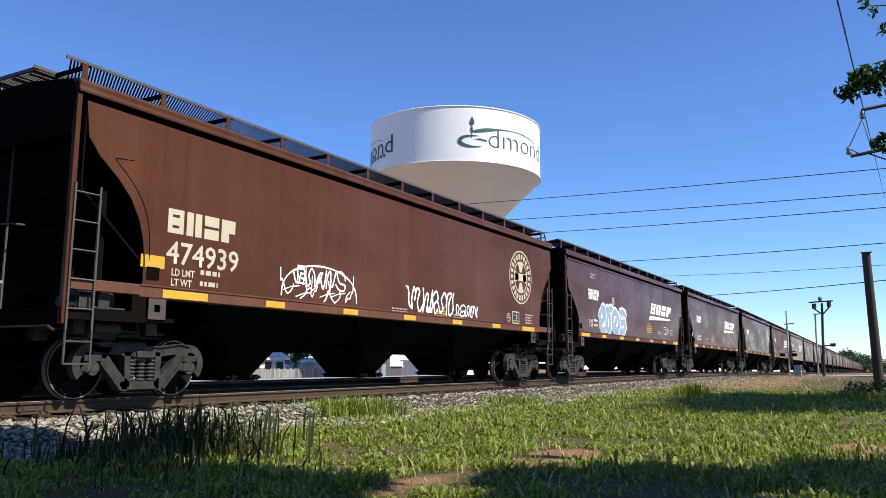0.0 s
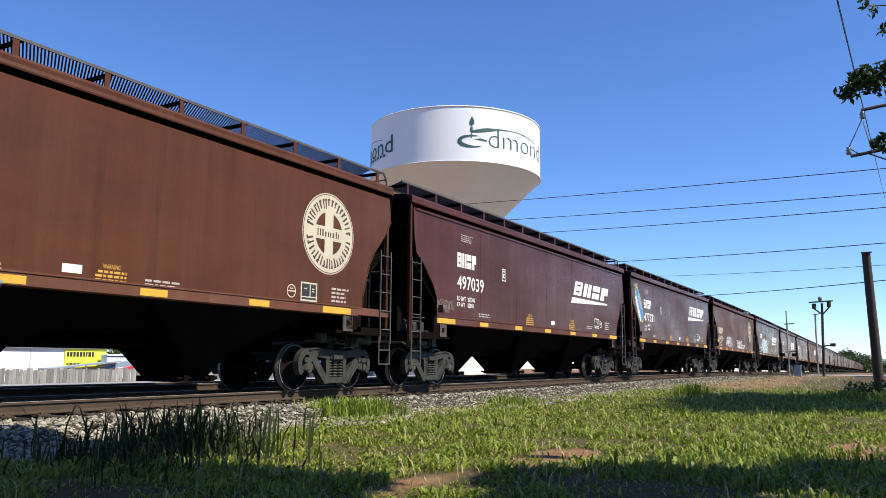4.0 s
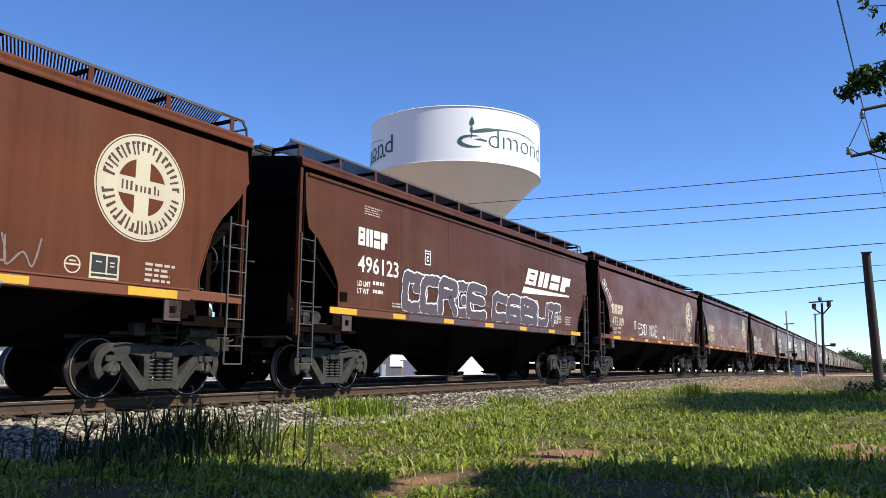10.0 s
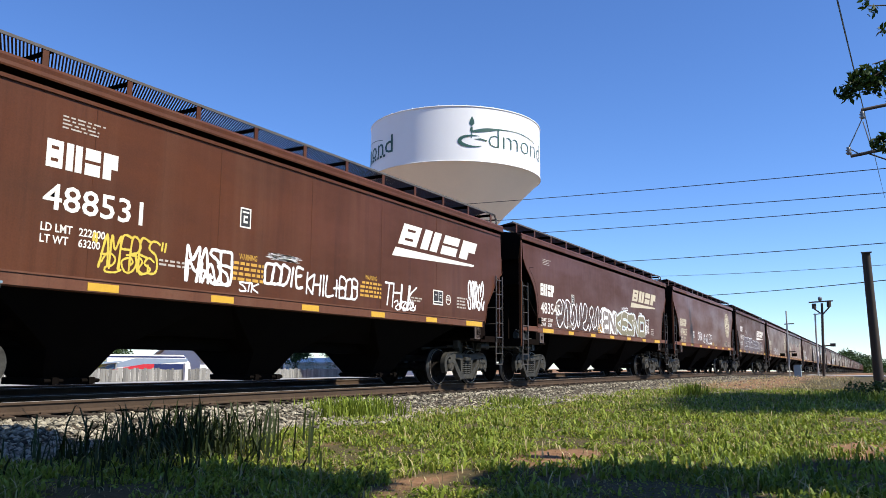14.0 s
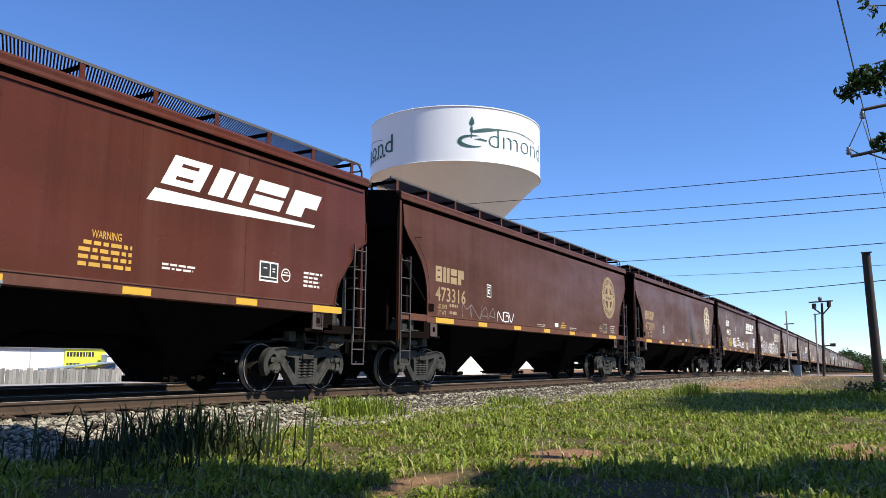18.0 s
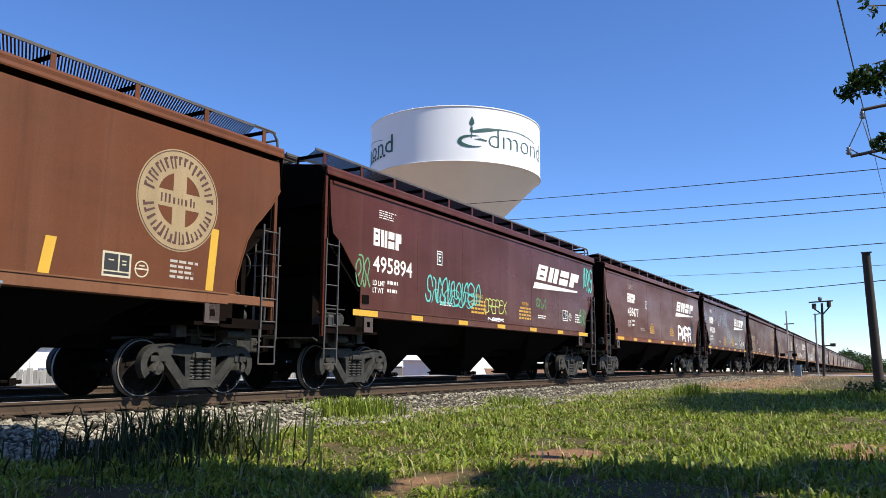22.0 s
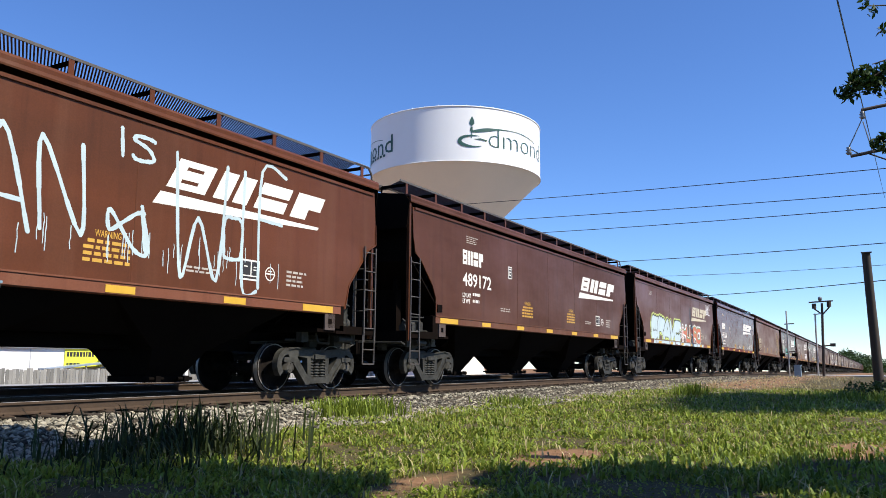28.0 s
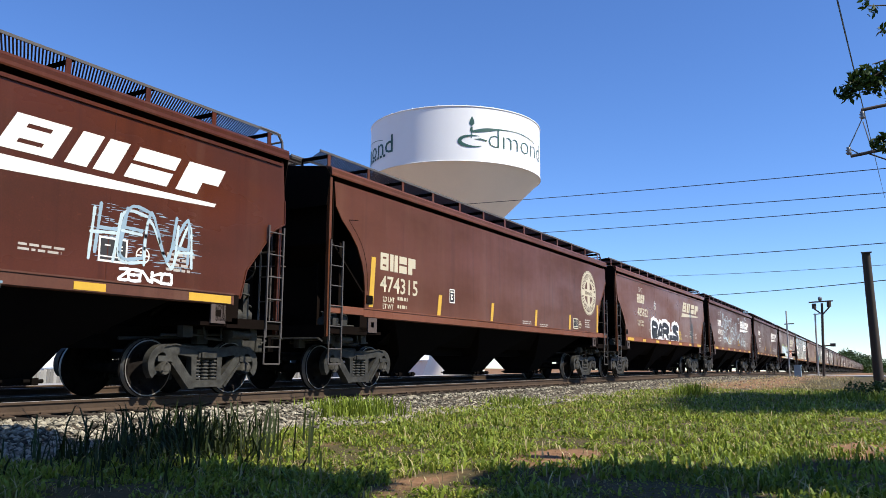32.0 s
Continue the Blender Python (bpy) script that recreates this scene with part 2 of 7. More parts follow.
M_STRAW = island_material("dry_grass_blade", (0.26, 0.21, 0.09), (0.52, 0.45, 0.24), 0.7, 0.3, 0.3)


def ground_material():
    m = bpy.data.materials.new("turf_and_red_dirt")
    m.use_nodes = True
    t = m.node_tree
    n, l = t.nodes, t.links
    b = n["Principled BSDF"]
    b.inputs["Roughness"].default_value = 0.95
    b.inputs["Specular IOR Level"].default_value = 0.15
    co = n.new("ShaderNodeTexCoord")
    at = n.new("ShaderNodeAttribute")
    at.attribute_name = "dirt"
    big, small = n.new("ShaderNodeTexNoise"), n.new("ShaderNodeTexNoise")
    big.inputs["Scale"].default_value, big.inputs["Detail"].default_value = 0.5, 6
    small.inputs["Scale"].default_value, small.inputs["Detail"].default_value = 14, 6
    for q in (big, small):
        l.new(co.outputs["Object"], q.inputs["Vector"])
    turf, dirt = n.new("ShaderNodeValToRGB"), n.new("ShaderNodeValToRGB")
    turf.color_ramp.elements[0].color, turf.color_ramp.elements[1].color = (0.030, 0.027, 0.012, 1), (0.120, 0.095, 0.045, 1)
    dirt.color_ramp.elements[0].color, dirt.color_ramp.elements[1].color = (0.12, 0.062, 0.030, 1), (0.30, 0.175, 0.095, 1)
    l.new(small.outputs["Fac"], turf.inputs[0])
    l.new(small.outputs["Fac"], dirt.inputs[0])
    add = n.new("ShaderNodeMath")
    add.operation = "ADD"
    sc = n.new("ShaderNodeMapRange")
    sc.inputs["From Min"].default_value, sc.inputs["From Max"].default_value = 0.3, 0.7
    sc.inputs["To Min"].default_value, sc.inputs["To Max"].default_value = -0.35, 0.35
    l.new(big.outputs["Fac"], sc.inputs["Value"])
    l.new(sc.outputs[0], add.inputs[0])
    l.new(at.outputs["Fac"], add.inputs[1])
    st = n.new("ShaderNodeMapRange")
    st.inputs["From Min"].default_value, st.inputs["From Max"].default_value = 0.4, 0.6
    l.new(add.outputs[0], st.inputs["Value"])
    mix = n.new("ShaderNodeMix")
    mix.data_type = "RGBA"
    l.new(st.outputs[0], mix.inputs["Factor"])
    l.new(turf.outputs[0], mix.inputs["A"])
    l.new(dirt.outputs[0], mix.inputs["B"])
    l.new(mix.outputs["Result"], b.inputs["Base Color"])
    bp = n.new("ShaderNodeBump")
    bp.inputs["Strength"].default_value, bp.inputs["Distance"].default_value = 0.6, 0.03
    l.new(small.outputs["Fac"], bp.inputs["Height"])
    l.new(bp.outputs[0], b.inputs["Normal"])
    return m


M_GROUND = ground_material()


# ---- building blocks ----
class Solid:
    """Collects pieces into one mesh."""

    def __init__(self):
        self.v, self.f, self.s = [], [], []

    def add(self, verts, faces, smooth=False):
        o = len(self.v)
        self.v += [tuple(p) for p in verts]
        self.f += [tuple(i + o for i in q) for q in faces]
        self.s += [smooth] * len(faces)
        return self

    def box(self, x0, x1, y0, y1, z0, z1, c=0.0):
        """A box; c chamfers its four edges along x."""
        if c:
            sec = [(y0 + c, z0), (y1 - c, z0), (y1, z0 + c), (y1, z1 - c), (y1 - c, z1), (y0 + c, z1), (y0, z1 - c), (y0, z0 + c)]
            return self.extrude_x(sec, x0, x1)
        p = [(x, y, z) for x in (x0, x1) for y in (y0, y1) for z in (z0, z1)]
        return self.add(p, [(0, 1, 3, 2), (4, 6, 7, 5), (0, 4, 5, 1), (2, 3, 7, 6), (0, 2, 6, 4), (1, 5, 7, 3)])

    def extrude_x(self, sec, x0, x1):
        k = len(sec)
        p = [(x0, y, z) for y, z in sec] + [(x1, y, z) for y, z in sec]
        return self.add(p, [(i, (i + 1) % k, k + (i + 1) % k, k + i) for i in range(k)] + [tuple(range(k))[::-1], tuple(range(k, 2 * k))])

    def extrude_y(self, sec, y0, y1):
        """sec: (x, z) outline, counter-clockwise seen from -y."""
        k = len(sec)
        p = [(x, y0, z) for x, z in sec] + [(x, y1, z) for x, z in sec]
        return self.add(p, [((i + 1) % k, i, k + i, k + (i + 1) % k) for i in range(k)] + [tuple(range(k)), tuple(range(k, 2 * k))[::-1]])

    def rod(self, a, b, r, n=6, r2=None):
        a, b = Vector(a), Vector(b)
        d = (b - a).normalized()
        u = d.orthogonal().normalized()
        w = d.cross(u)
        r2 = r if r2 is None else r2
        p = []
        for q, rad in ((a, r), (b, r2)):
            for i in range(n):
                t = 2 * math.pi * i / n
                p.append(q + rad * (math.cos(t) * u + math.sin(t) * w))
        self.add(p, [(i, (i + 1) % n, n + (i + 1) % n, n + i) for i in range(n)], n > 5)
        return self.add(p, [tuple(range(n))[::-1], tuple(range(n, 2 * n))])

    def tube(self, pts, r, n=5):
        for a, b in zip(pts, pts[1:]):
            self.rod(a, b, r, n)
        return self

    def lathe_y(self, prof, n=28, cx=0.0, cz=0.0):
        """prof: (radius, y) pairs turned about the y axis."""
        k = len(prof)
        p = [(cx + r * math.sin(2 * math.pi * i / n), y, cz + r * math.cos(2 * math.pi * i / n)) for i in range(n) for r, y in prof]
        return self.add(p, [(i * k + j, ((i + 1) % n) * k + j, ((i + 1) % n) * k + j + 1, i * k + j + 1) for i in range(n) for j in range(k - 1)], True)

    def lathe_z(self, prof, n=48, cx=0.0, cy=0.0):
        k = len(prof)
        p = [(cx + r * math.cos(2 * math.pi * i / n), cy + r * math.sin(2 * math.pi * i / n), z) for i in range(n) for r, z in prof]
        return self.add(p, [(i * k + j, ((i + 1) % n) * k + j, ((i + 1) % n) * k + j + 1, i * k + j + 1) for i in range(n) for j in range(k - 1)], True)

    def ring_y(self, cx, cz, r0, r1, y0, y1, n=40, a0=0.0, a1=360.0):
        """A flat ring or arc facing -y."""
        full = a1 - a0 >= 360
        m = n if full else n + 1
        p = []
        for i in range(m):
            t = radians(a0 + (a1 - a0) * i / n)
            for r in (r0, r1):
                for y in (y0, y1):
                    p.append((cx + r * math.sin(t), y, cz + r * math.cos(t)))
        f = []
        for i in range(n):
            a, b = 4 * i, 4 * ((i + 1) % m)
            f += [(a, b, b + 2, a + 2), (a + 1, a + 3, b + 3, b + 1), (a + 2, b + 2, b + 3, a + 3), (a, a + 1, b + 1, b)]
        return self.add(p, f)

    def mesh(self, name, mat, bevel=0.0):
        me = bpy.data.meshes.new(name)
        me.from_pydata(self.v, [], self.f)
        me.polygons.foreach_set("use_smooth", self.s)
        me.materials.append(mat)
        bm = bmesh.new()
        bm.from_mesh(me)
        bmesh.ops.recalc_face_normals(bm, faces=bm.faces)
        if bevel:
            bmesh.ops.bevel(bm, geom=bm.edges[:], offset=bevel, segments=1, affect="EDGES", profile=0.7, clamp_overlap=True)
        bm.to_mesh(me)
        bm.free()
        return me


MESHES = {}


def cached(key, make):
    if key not in MESHES:
        MESHES[key] = make()
    return MESHES[key]


def part(name, me, parent, label="", m=None):
    """Links a mesh as one part under a thing or a part."""
    ob = new(name, me)
    ob.parent = parent
    if m is not None:
        ob.matrix_basis = m
    if label:
        ob["label"] = label
    if name in ("small_print", "warning_print", "weight_stencil"):
        ob["kind"] = "stuff"
    return ob


def thing(name, label, category, group="", kind="", me=None, m=None):
    ob = tagged(new(name, me), label, category, group, kind)
    if m is not None:
        ob.matrix_basis = m
    return ob


def lettering(text, width, height, mat, bold=0.0):
    """Flat words in the built-in font as a mesh in the x-z plane, facing -y, from the lower left corner."""
    cu = bpy.data.curves.new("words", "FONT")
    cu.body, cu.size, cu.offset = text, 1.0, bold
    cu.resolution_u = 2
    ob = bpy.data.objects.new("words", cu)
    scene.collection.objects.link(ob)
    bpy.context.view_layer.update()
    me = bpy.data.meshes.new_from_object(ob.evaluated_get(bpy.context.evaluated_depsgraph_get()))
    bpy.data.objects.remove(ob)
    bpy.data.curves.remove(cu)
    co = np.empty(len(me.vertices) * 3)
    me.vertices.foreach_get("co", co)
    co = co.reshape(-1, 3)
    lo, hi = co.min(0), co.max(0)
    out = np.zeros_like(co)
    out[:, 0] = (co[:, 0] - lo[0]) / (hi[0] - lo[0]) * width
    out[:, 2] = (co[:, 1] - lo[1]) / (hi[1] - lo[1]) * height
    me.vertices.foreach_set("co", out.ravel())
    me.materials.clear()
    me.materials.append(mat)
    me.update()
    return me


def scatter_mesh(name, verts, faces, mat, smooth=False):
    me = bpy.data.meshes.new(name)
    verts = np.asarray(verts, dtype=np.float32)
    faces = np.asarray(faces, dtype=np.int32)
    k = faces.shape[1]
    me.vertices.add(len(verts))
    me.vertices.foreach_set("co", verts.ravel())
    me.loops.add(faces.size)
    me.loops.foreach_set("vertex_index", faces.ravel())
    me.polygons.add(len(faces))
    me.polygons.foreach_set("loop_start", np.arange(0, faces.size, k, dtype=np.int32))
    me.polygons.foreach_set("use_smooth", np.full(len(faces), smooth))
    me.update(calc_edges=True)
    me.materials.append(mat)
    return me


# ---- the line of the track and the lie of the land ----
TRACK_Y = 11.178
TRACK_2 = 16.1


def ramp(u, w=30.0):
    return 0.0 if u <= 0 else (u * u / (2 * w) if u < w else u - w / 2)


def line_y(s):
    return 0.016 * ramp(s - 42)


def line_z(s):
    return -0.0085 * ramp(s - 38)


def smooth(a, b, x):
    t = min(max((x - a) / (b - a), 0), 1)
    return t * t * (3 - 2 * t)


def land(x, y):
    """Height of the bare ground."""
    z = -0.40 + line_z(x)
    yy = y - line_y(x)
    z += 0.05 * noise.noise((x * 0.35, y * 0.35, 0)) + 0.02 * noise.noise((x * 1.3, y * 1.3, 3))
    z += 0.10 * smooth(22, 40, x) * (1 - smooth(8.0, 8.8, yy)) * smooth(2.5, 6, y)
    z -= 0.05 * smooth(8.2, 9.2, yy)
    z -= 1.45 * smooth(27, 50, yy) * (1 - smooth(120, 400, x))
    far = max(abs(x), abs(y))
    z -= 0.6 * smooth(300, 900, far)
    return z


def build_ground():
    xs = np.concatenate([[-2500, -900, -350, -150, -70, -35, -18, -8], np.arange(-4, 3, 0.5), np.arange(3, 16, 0.2), np.arange(16, 34, 0.5), np.arange(34, 80, 2), [85, 100, 120, 150, 200, 260, 340, 450, 600, 800, 1100, 1600, 2500, 4500]])
    ys = np.concatenate([[-2500, -900, -350, -150, -70, -35, -18, -10, -6], np.arange(-4, 0, 0.5), np.arange(0, 9.6, 0.2), np.arange(10, 30, 1.0), np.arange(30, 60, 3), [62, 70, 80, 95, 120, 160, 220, 320, 500, 900, 1600, 2800]])
    nx, ny = len(xs), len(ys)
    v = [(x, y, land(x, y)) for x in xs for y in ys]
    f = [(i * ny + j, (i + 1) * ny + j, (i + 1) * ny + j + 1, i * ny + j + 1) for i in range(nx - 1) for j in range(ny - 1)]
    me = bpy.data.meshes.new("ground")
    me.from_pydata(v, [], f)
    me.polygons.foreach_set("use_smooth", [True] * len(f))
    me.materials.append(M_GROUND)
    at = me.attributes.new("dirt", "FLOAT", "POINT")
    at.data.foreach_set("value", [dirt(x, y) for x, y, z in v])
    return thing("ground", "green turf with patches of bare red dirt", "ground", kind="structure", me=me)


def patch(x, y, cx, cy, rx, ry):
    d = ((x - cx) / rx) ** 2 + ((y - cy) / ry) ** 2
    return max(0.0, 1.0 - d)


def dirt(x, y):
    """How bare the ground is, 0 to 1."""
    d = 0.19
    d += 0.5 * patch(x, y, 7.9, 3.1, 1.3, 0.5) + 0.3 * patch(x, y, 7.6, 1.85, 0.9, 0.3) + 0.5 * patch(x, y, 5.6, 3.4, 0.9, 0.45) + 0.22 * patch(x, y, 6.6, 2.4, 0.9, 0.35)
    yy = y - line_y(x)
    d += 0.75 * smooth(26, 36, x) * smooth(3.4, 5.6, y) * (1 - smooth(11, 14, yy) * 0.5)
    d += 0.35 * smooth(7.4, 8.4, yy)
    d += 0.5 * smooth(18, 20, yy) * (1 - smooth(28, 32, yy))
    d += 0.4 * patch(x, y, 9.5, 0.3, 2.5, 0.7)
    # unseen far ground made paler, added to bounce light onto the tower's cone
    d += 0.7 * smooth(64, 70, yy)
    return d


ground = build_ground()


def along(sec, s0, s1, y0, step=6.0):
    """Sweeps a (y, z) section along the line of the track."""
    ss = list(np.arange(s0, 120, step)) + list(np.arange(120, s1 + 1, 40.0))
    k = len(sec)
    sd = Solid()
    v = [(s, y0 + line_y(s) + y, line_z(s) + z) for s in ss for y, z in sec]
    f = [(i * k + j, (i + 1) * k + j, (i + 1) * k + (j + 1) % k, i * k + (j + 1) % k) for i in range(len(ss) - 1) for j in range(k)]
    f += [tuple(range(k)), tuple(range((len(ss) - 1) * k, len(ss) * k))[::-1]]
    return sd.add(v, f)


RAIL_SEC = [(-0.07, -0.17), (0.07, -0.17), (0.07, -0.155), (0.012, -0.13), (0.012, -0.045), (0.036, -0.035), (0.036, -0.006), (0.026, -0.002), (-0.026, -0.002), (-0.036, -0.006), (-0.036, -0.035), (-0.012, -0.045), (-0.012, -0.13), (-0.07, -0.155)]
HEAD_SEC = [(-0.026, -0.003), (0.026, -0.003), (0.024, 0.0), (-0.024, 0.0)]


def build_track(y0, label, s1, ties):
    bed = along([(-3.15, -0.62), (3.0, -0.62), (2.9, -0.50), (1.95, -0.235), (-1.95, -0.235), (-3.0, -0.50)], -80, s1, y0, 4.0).mesh("ballast_bed", M_BALLAST)
    track = thing("railway_track", label, "railway track", kind="structure", me=bed)
    rail = along(RAIL_SEC, -80, s1, y0 - 0.755).mesh("rail", M_RAIL)
    head = along(HEAD_SEC, -80, s1, y0 - 0.755).mesh("rail_head", M_RAILTOP)
    for off in (0.0, 1.51):
        r = part("rail", rail, track, m=pose(0, off, 0))
        part("rail_head", head, r, "worn bright running surface")
    tie = cached("tie", lambda: Solid().box(-0.115, 0.115, -1.3, 1.3, -0.17, 0.0).mesh("tie", M_TIE, 0.012))
    plate = cached("plate", lambda: Solid().box(-0.09, 0.09, -0.17, 0.17, 0, 0.014).box(-0.02, 0.02, -0.115, -0.08, 0.01, 0.035).box(-0.02, 0.02, 0.08, 0.115, 0.01, 0.035).mesh("tie_plate", M_RAIL))
    rnd = random.Random(4)
    for i in range(ties):
        s = -1.0 + i * 0.52
        t = part("tie", tie, track, m=pose(s, y0 + line_y(s) + rnd.uniform(-0.05, 0.05), line_z(s) - 0.185, 0, 0, rnd.uniform(-1.2, 1.2)))
        if y0 < 12:
            part("tie_plate", plate, t, m=pose(0, -0.755, 0.001))
    return track


build_track(TRACK_Y, "main railway track of rusty rails on grey ballast", 900, 110)
build_track(TRACK_2, "second railway track on grey ballast behind the train", 500, 70)

# pale gravel road beyond the tracks
road = along([(-3.0, -0.5), (3.0, -0.5), (2.9, -0.27), (-2.9, -0.27)], -60, 300, 23.5, 6).mesh("gravel_road", M_ROAD)
thing("road", "pale gravel service road beyond the railway", "road", kind="structure", me=road)


# ---- the grain train ----
HALF = 1.60          # half width of a hopper car
EAVE = 4.16
SILL = 1.49
SIDE = -HALF - 0.004  # lettering lies this far out


def front_outline(kind, h):
    """Edge of the side sheet at its leading end: (x, z) from the eave down to the sill."""
    if kind == "round":
        return [(h - 0.06, EAVE + 0.02), (h - 0.01, 3.67), (h - 0.22, 3.36), (h - 0.43, 3.12), (h - 0.62, 2.92), (h - 0.80, 2.64), (h - 0.92, 2.28), (h - 1.03, 1.91), (h - 1.03, 1.62)]
    return [(h - 0.08, EAVE + 0.02), (h - 0.02, 3.50), (h, 3.06), (h - 0.26, 2.92), (h - 0.92, 2.12), (h - 1.05, 1.62)]


def end_outline(kind, h):
    """Edge of the side sheet at its trailing end, mirrored to +h."""
    if kind == "round":
        return [(h - 0.17, EAVE + 0.02), (h - 0.24, 3.68), (h - 0.44, 3.44), (h - 0.74, 3.20), (h - 0.99, 2.94), (h - 1.16, 2.64), (h - 1.25, 2.34), (h - 1.28, 2.05), (h - 1.28, 1.62)]
    return [(h - 0.17, EAVE + 0.02), (h - 0.23, 3.45), (h - 0.31, 3.12), (h - 0.58, 2.95), (h - 1.10, 2.42), (h - 1.27, 2.12), (h - 1.27, 1.62)]


def side_mesh(kind, h, mat):
    e, g = front_outline(kind, h), end_outline(kind, h)
    rim = [(x, z) for x, z in reversed(e)] + [(-x, z) for x, z in g]
    sd = Solid().extrude_y(rim, -HALF, -HALF + 0.025)
    if kind == "flat":
        sd.box(-h + 0.25, h - 0.12, -HALF - 0.028, -HALF - 0.001, EAVE - 0.035, EAVE + 0.02)
    # edge flange along the cut ends
    for q in (e, [(-x, z) for x, z in g]):
        for (xa, za), (xb, zb) in zip(q[1:], q[2:]):
            sd.rod((xa, -HALF - 0.002, za), (xb, -HALF - 0.002, zb), 0.016, 4)
    return sd.mesh("side_sheet", mat)


def fold_mesh(h):
    """Dark weld line that follows the curved trailing edge of a round-ended side."""
    sd = Solid()
    q = [(-x + o, z) for (x, z), o in zip(end_outline("round", h)[2:], (0.26, 0.23, 0.19, 0.15, 0.11, 0.09))]
    ribbon(sd, soft_line([(q[0][0] + 0.3, q[0][1] + 0.06), (q[0][0] + 0.04, q[0][1] + 0.03)] + q, 4), 0.014, -HALF - 0.0035)
    return sd.mesh("weld_line", M_END)


def seam_mesh(mat):
    return Solid().box(-0.008, 0.008, -HALF - 0.003, -HALF + 0.01, SILL + 0.2, EAVE + 0.02).mesh("seam", mat)


def sill_mesh(h, mat):
    sd = Solid()
    for sgn in (-1, 1):
        y0, y1 = sorted((sgn * (HALF + 0.03), sgn * (HALF - 0.12)))
        sd.box(-h + 1.22, h - 1.22, y0, y1, SILL, SILL + 0.20, 0.015)
        y0, y1 = sorted((sgn * (HALF + 0.045), sgn * (HALF - 0.02)))
        sd.box(-h + 1.22, h - 1.22, y0, y1, SILL + 0.175, SILL + 0.20)
    return sd.mesh("side_sill", mat)


def roof_mesh(h, mat):
    sec = [(-HALF - 0.062, EAVE + 0.105), (-HALF - 0.068, EAVE + 0.13), (-HALF - 0.056, EAVE + 0.185), (-HALF - 0.062, EAVE + 0.245), (-HALF - 0.035, EAVE + 0.29), (-HALF + 0.10, EAVE + 0.31), (-0.5, 4.60), (0.5, 4.60), (HALF - 0.10, EAVE + 0.31), (HALF + 0.05, EAVE + 0.28), (HALF + 0.05, EAVE - 0.12), (HALF + 0.004, EAVE - 0.12), (HALF + 0.004, EAVE + 0.021), (HALF - 0.03, EAVE + 0.021), (HALF - 0.03, EAVE - 0.05), (-HALF + 0.70, EAVE - 0.05), (-HALF + 0.70, EAVE + 0.20), (-HALF - 0.015, EAVE + 0.25), (-HALF - 0.025, EAVE + 0.12)]
    sd = Solid().extrude_x(sec, -h, h)
    return sd.mesh("roof", mat)


def end_shade_mesh():
    """Near-black plate over the roof's end that stands in for shade, for the end at +x."""
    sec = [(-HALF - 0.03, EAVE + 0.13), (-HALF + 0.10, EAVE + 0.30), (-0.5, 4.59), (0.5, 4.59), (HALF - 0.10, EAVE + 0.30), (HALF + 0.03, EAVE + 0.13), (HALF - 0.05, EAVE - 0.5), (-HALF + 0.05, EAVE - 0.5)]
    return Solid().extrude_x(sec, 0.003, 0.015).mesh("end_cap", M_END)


def cross_walk_mesh():
    """Grated running board across the end of the roof."""
    sd = Solid()
    for x in (-0.56, -0.02):
        sd.box(x - 0.015, x + 0.015, RB_IN, -RB_IN, RB_Z - 0.05, RB_Z)
    for y in (RB_IN + 0.2, 0.0, -RB_IN - 0.2):
        sd.box(-0.56, -0.02, y - 0.025, y + 0.025, RB_Z - 0.09, RB_Z - 0.02)
        sd.rod((-0.3, y, RB_Z - 0.05), (-0.3, y, 4.58), 0.025, 4)
    n = 20
    for i in range(n):
        y = RB_IN + 0.03 + (-2 * RB_IN - 0.06) * i / (n - 1)
        sd.box(-0.56, -0.02, y - 0.014, y + 0.014, RB_Z - 0.024, RB_Z)
    return sd.mesh("cross_walk", M_GRATE)


def rib_mesh(mat):
    sec = [(-HALF + 0.08, EAVE + 0.29), (-0.5, 4.59), (0.5, 4.59), (HALF - 0.08, EAVE + 0.29), (HALF - 0.08, EAVE + 0.335), (0.5, 4.63), (-0.5, 4.63), (-HALF + 0.08, EAVE + 0.335)]
    return Solid().extrude_x(sec, -0.02, 0.02).mesh("roof_rib", mat)


def hatch_mesh(h, mat):
    return Solid().box(-0.93 * h, 0.93 * h, -0.33, 0.33, 4.58, 4.70, 0.05).mesh("hatch_trough", mat)


RB_IN, RB_OUT, RB_Z = -0.62, -1.38, 4.82


def board_mesh(h):
    """Open grating of the running board on one side: close slanting bars between edge strips."""
    sd = Solid()
    for y in (RB_OUT, RB_IN):
        sd.box(-h - 0.05, h + 0.05, y - 0.010, y + 0.010, RB_Z - 0.045, RB_Z)
    n = int(2 * h / 0.055)
    lean = 0.47
    for i in range(n):
        x = -h + (i + 0.5) * (2 * h - lean) / n
        q = [(x - 0.014, RB_OUT), (x + 0.014, RB_OUT), (x + 0.014 + lean, RB_IN), (x - 0.014 + lean, RB_IN)]
        v = [(a, b, z) for z in (RB_Z - 0.016, RB_Z - 0.004) for a, b in q]
        sd.add(v, [(3, 2, 1, 0), (4, 5, 6, 7), (0, 1, 5, 4), (1, 2, 6, 5), (2, 3, 7, 6), (3, 0, 4, 7)])
    return sd.mesh("running_board", M_GRATE)


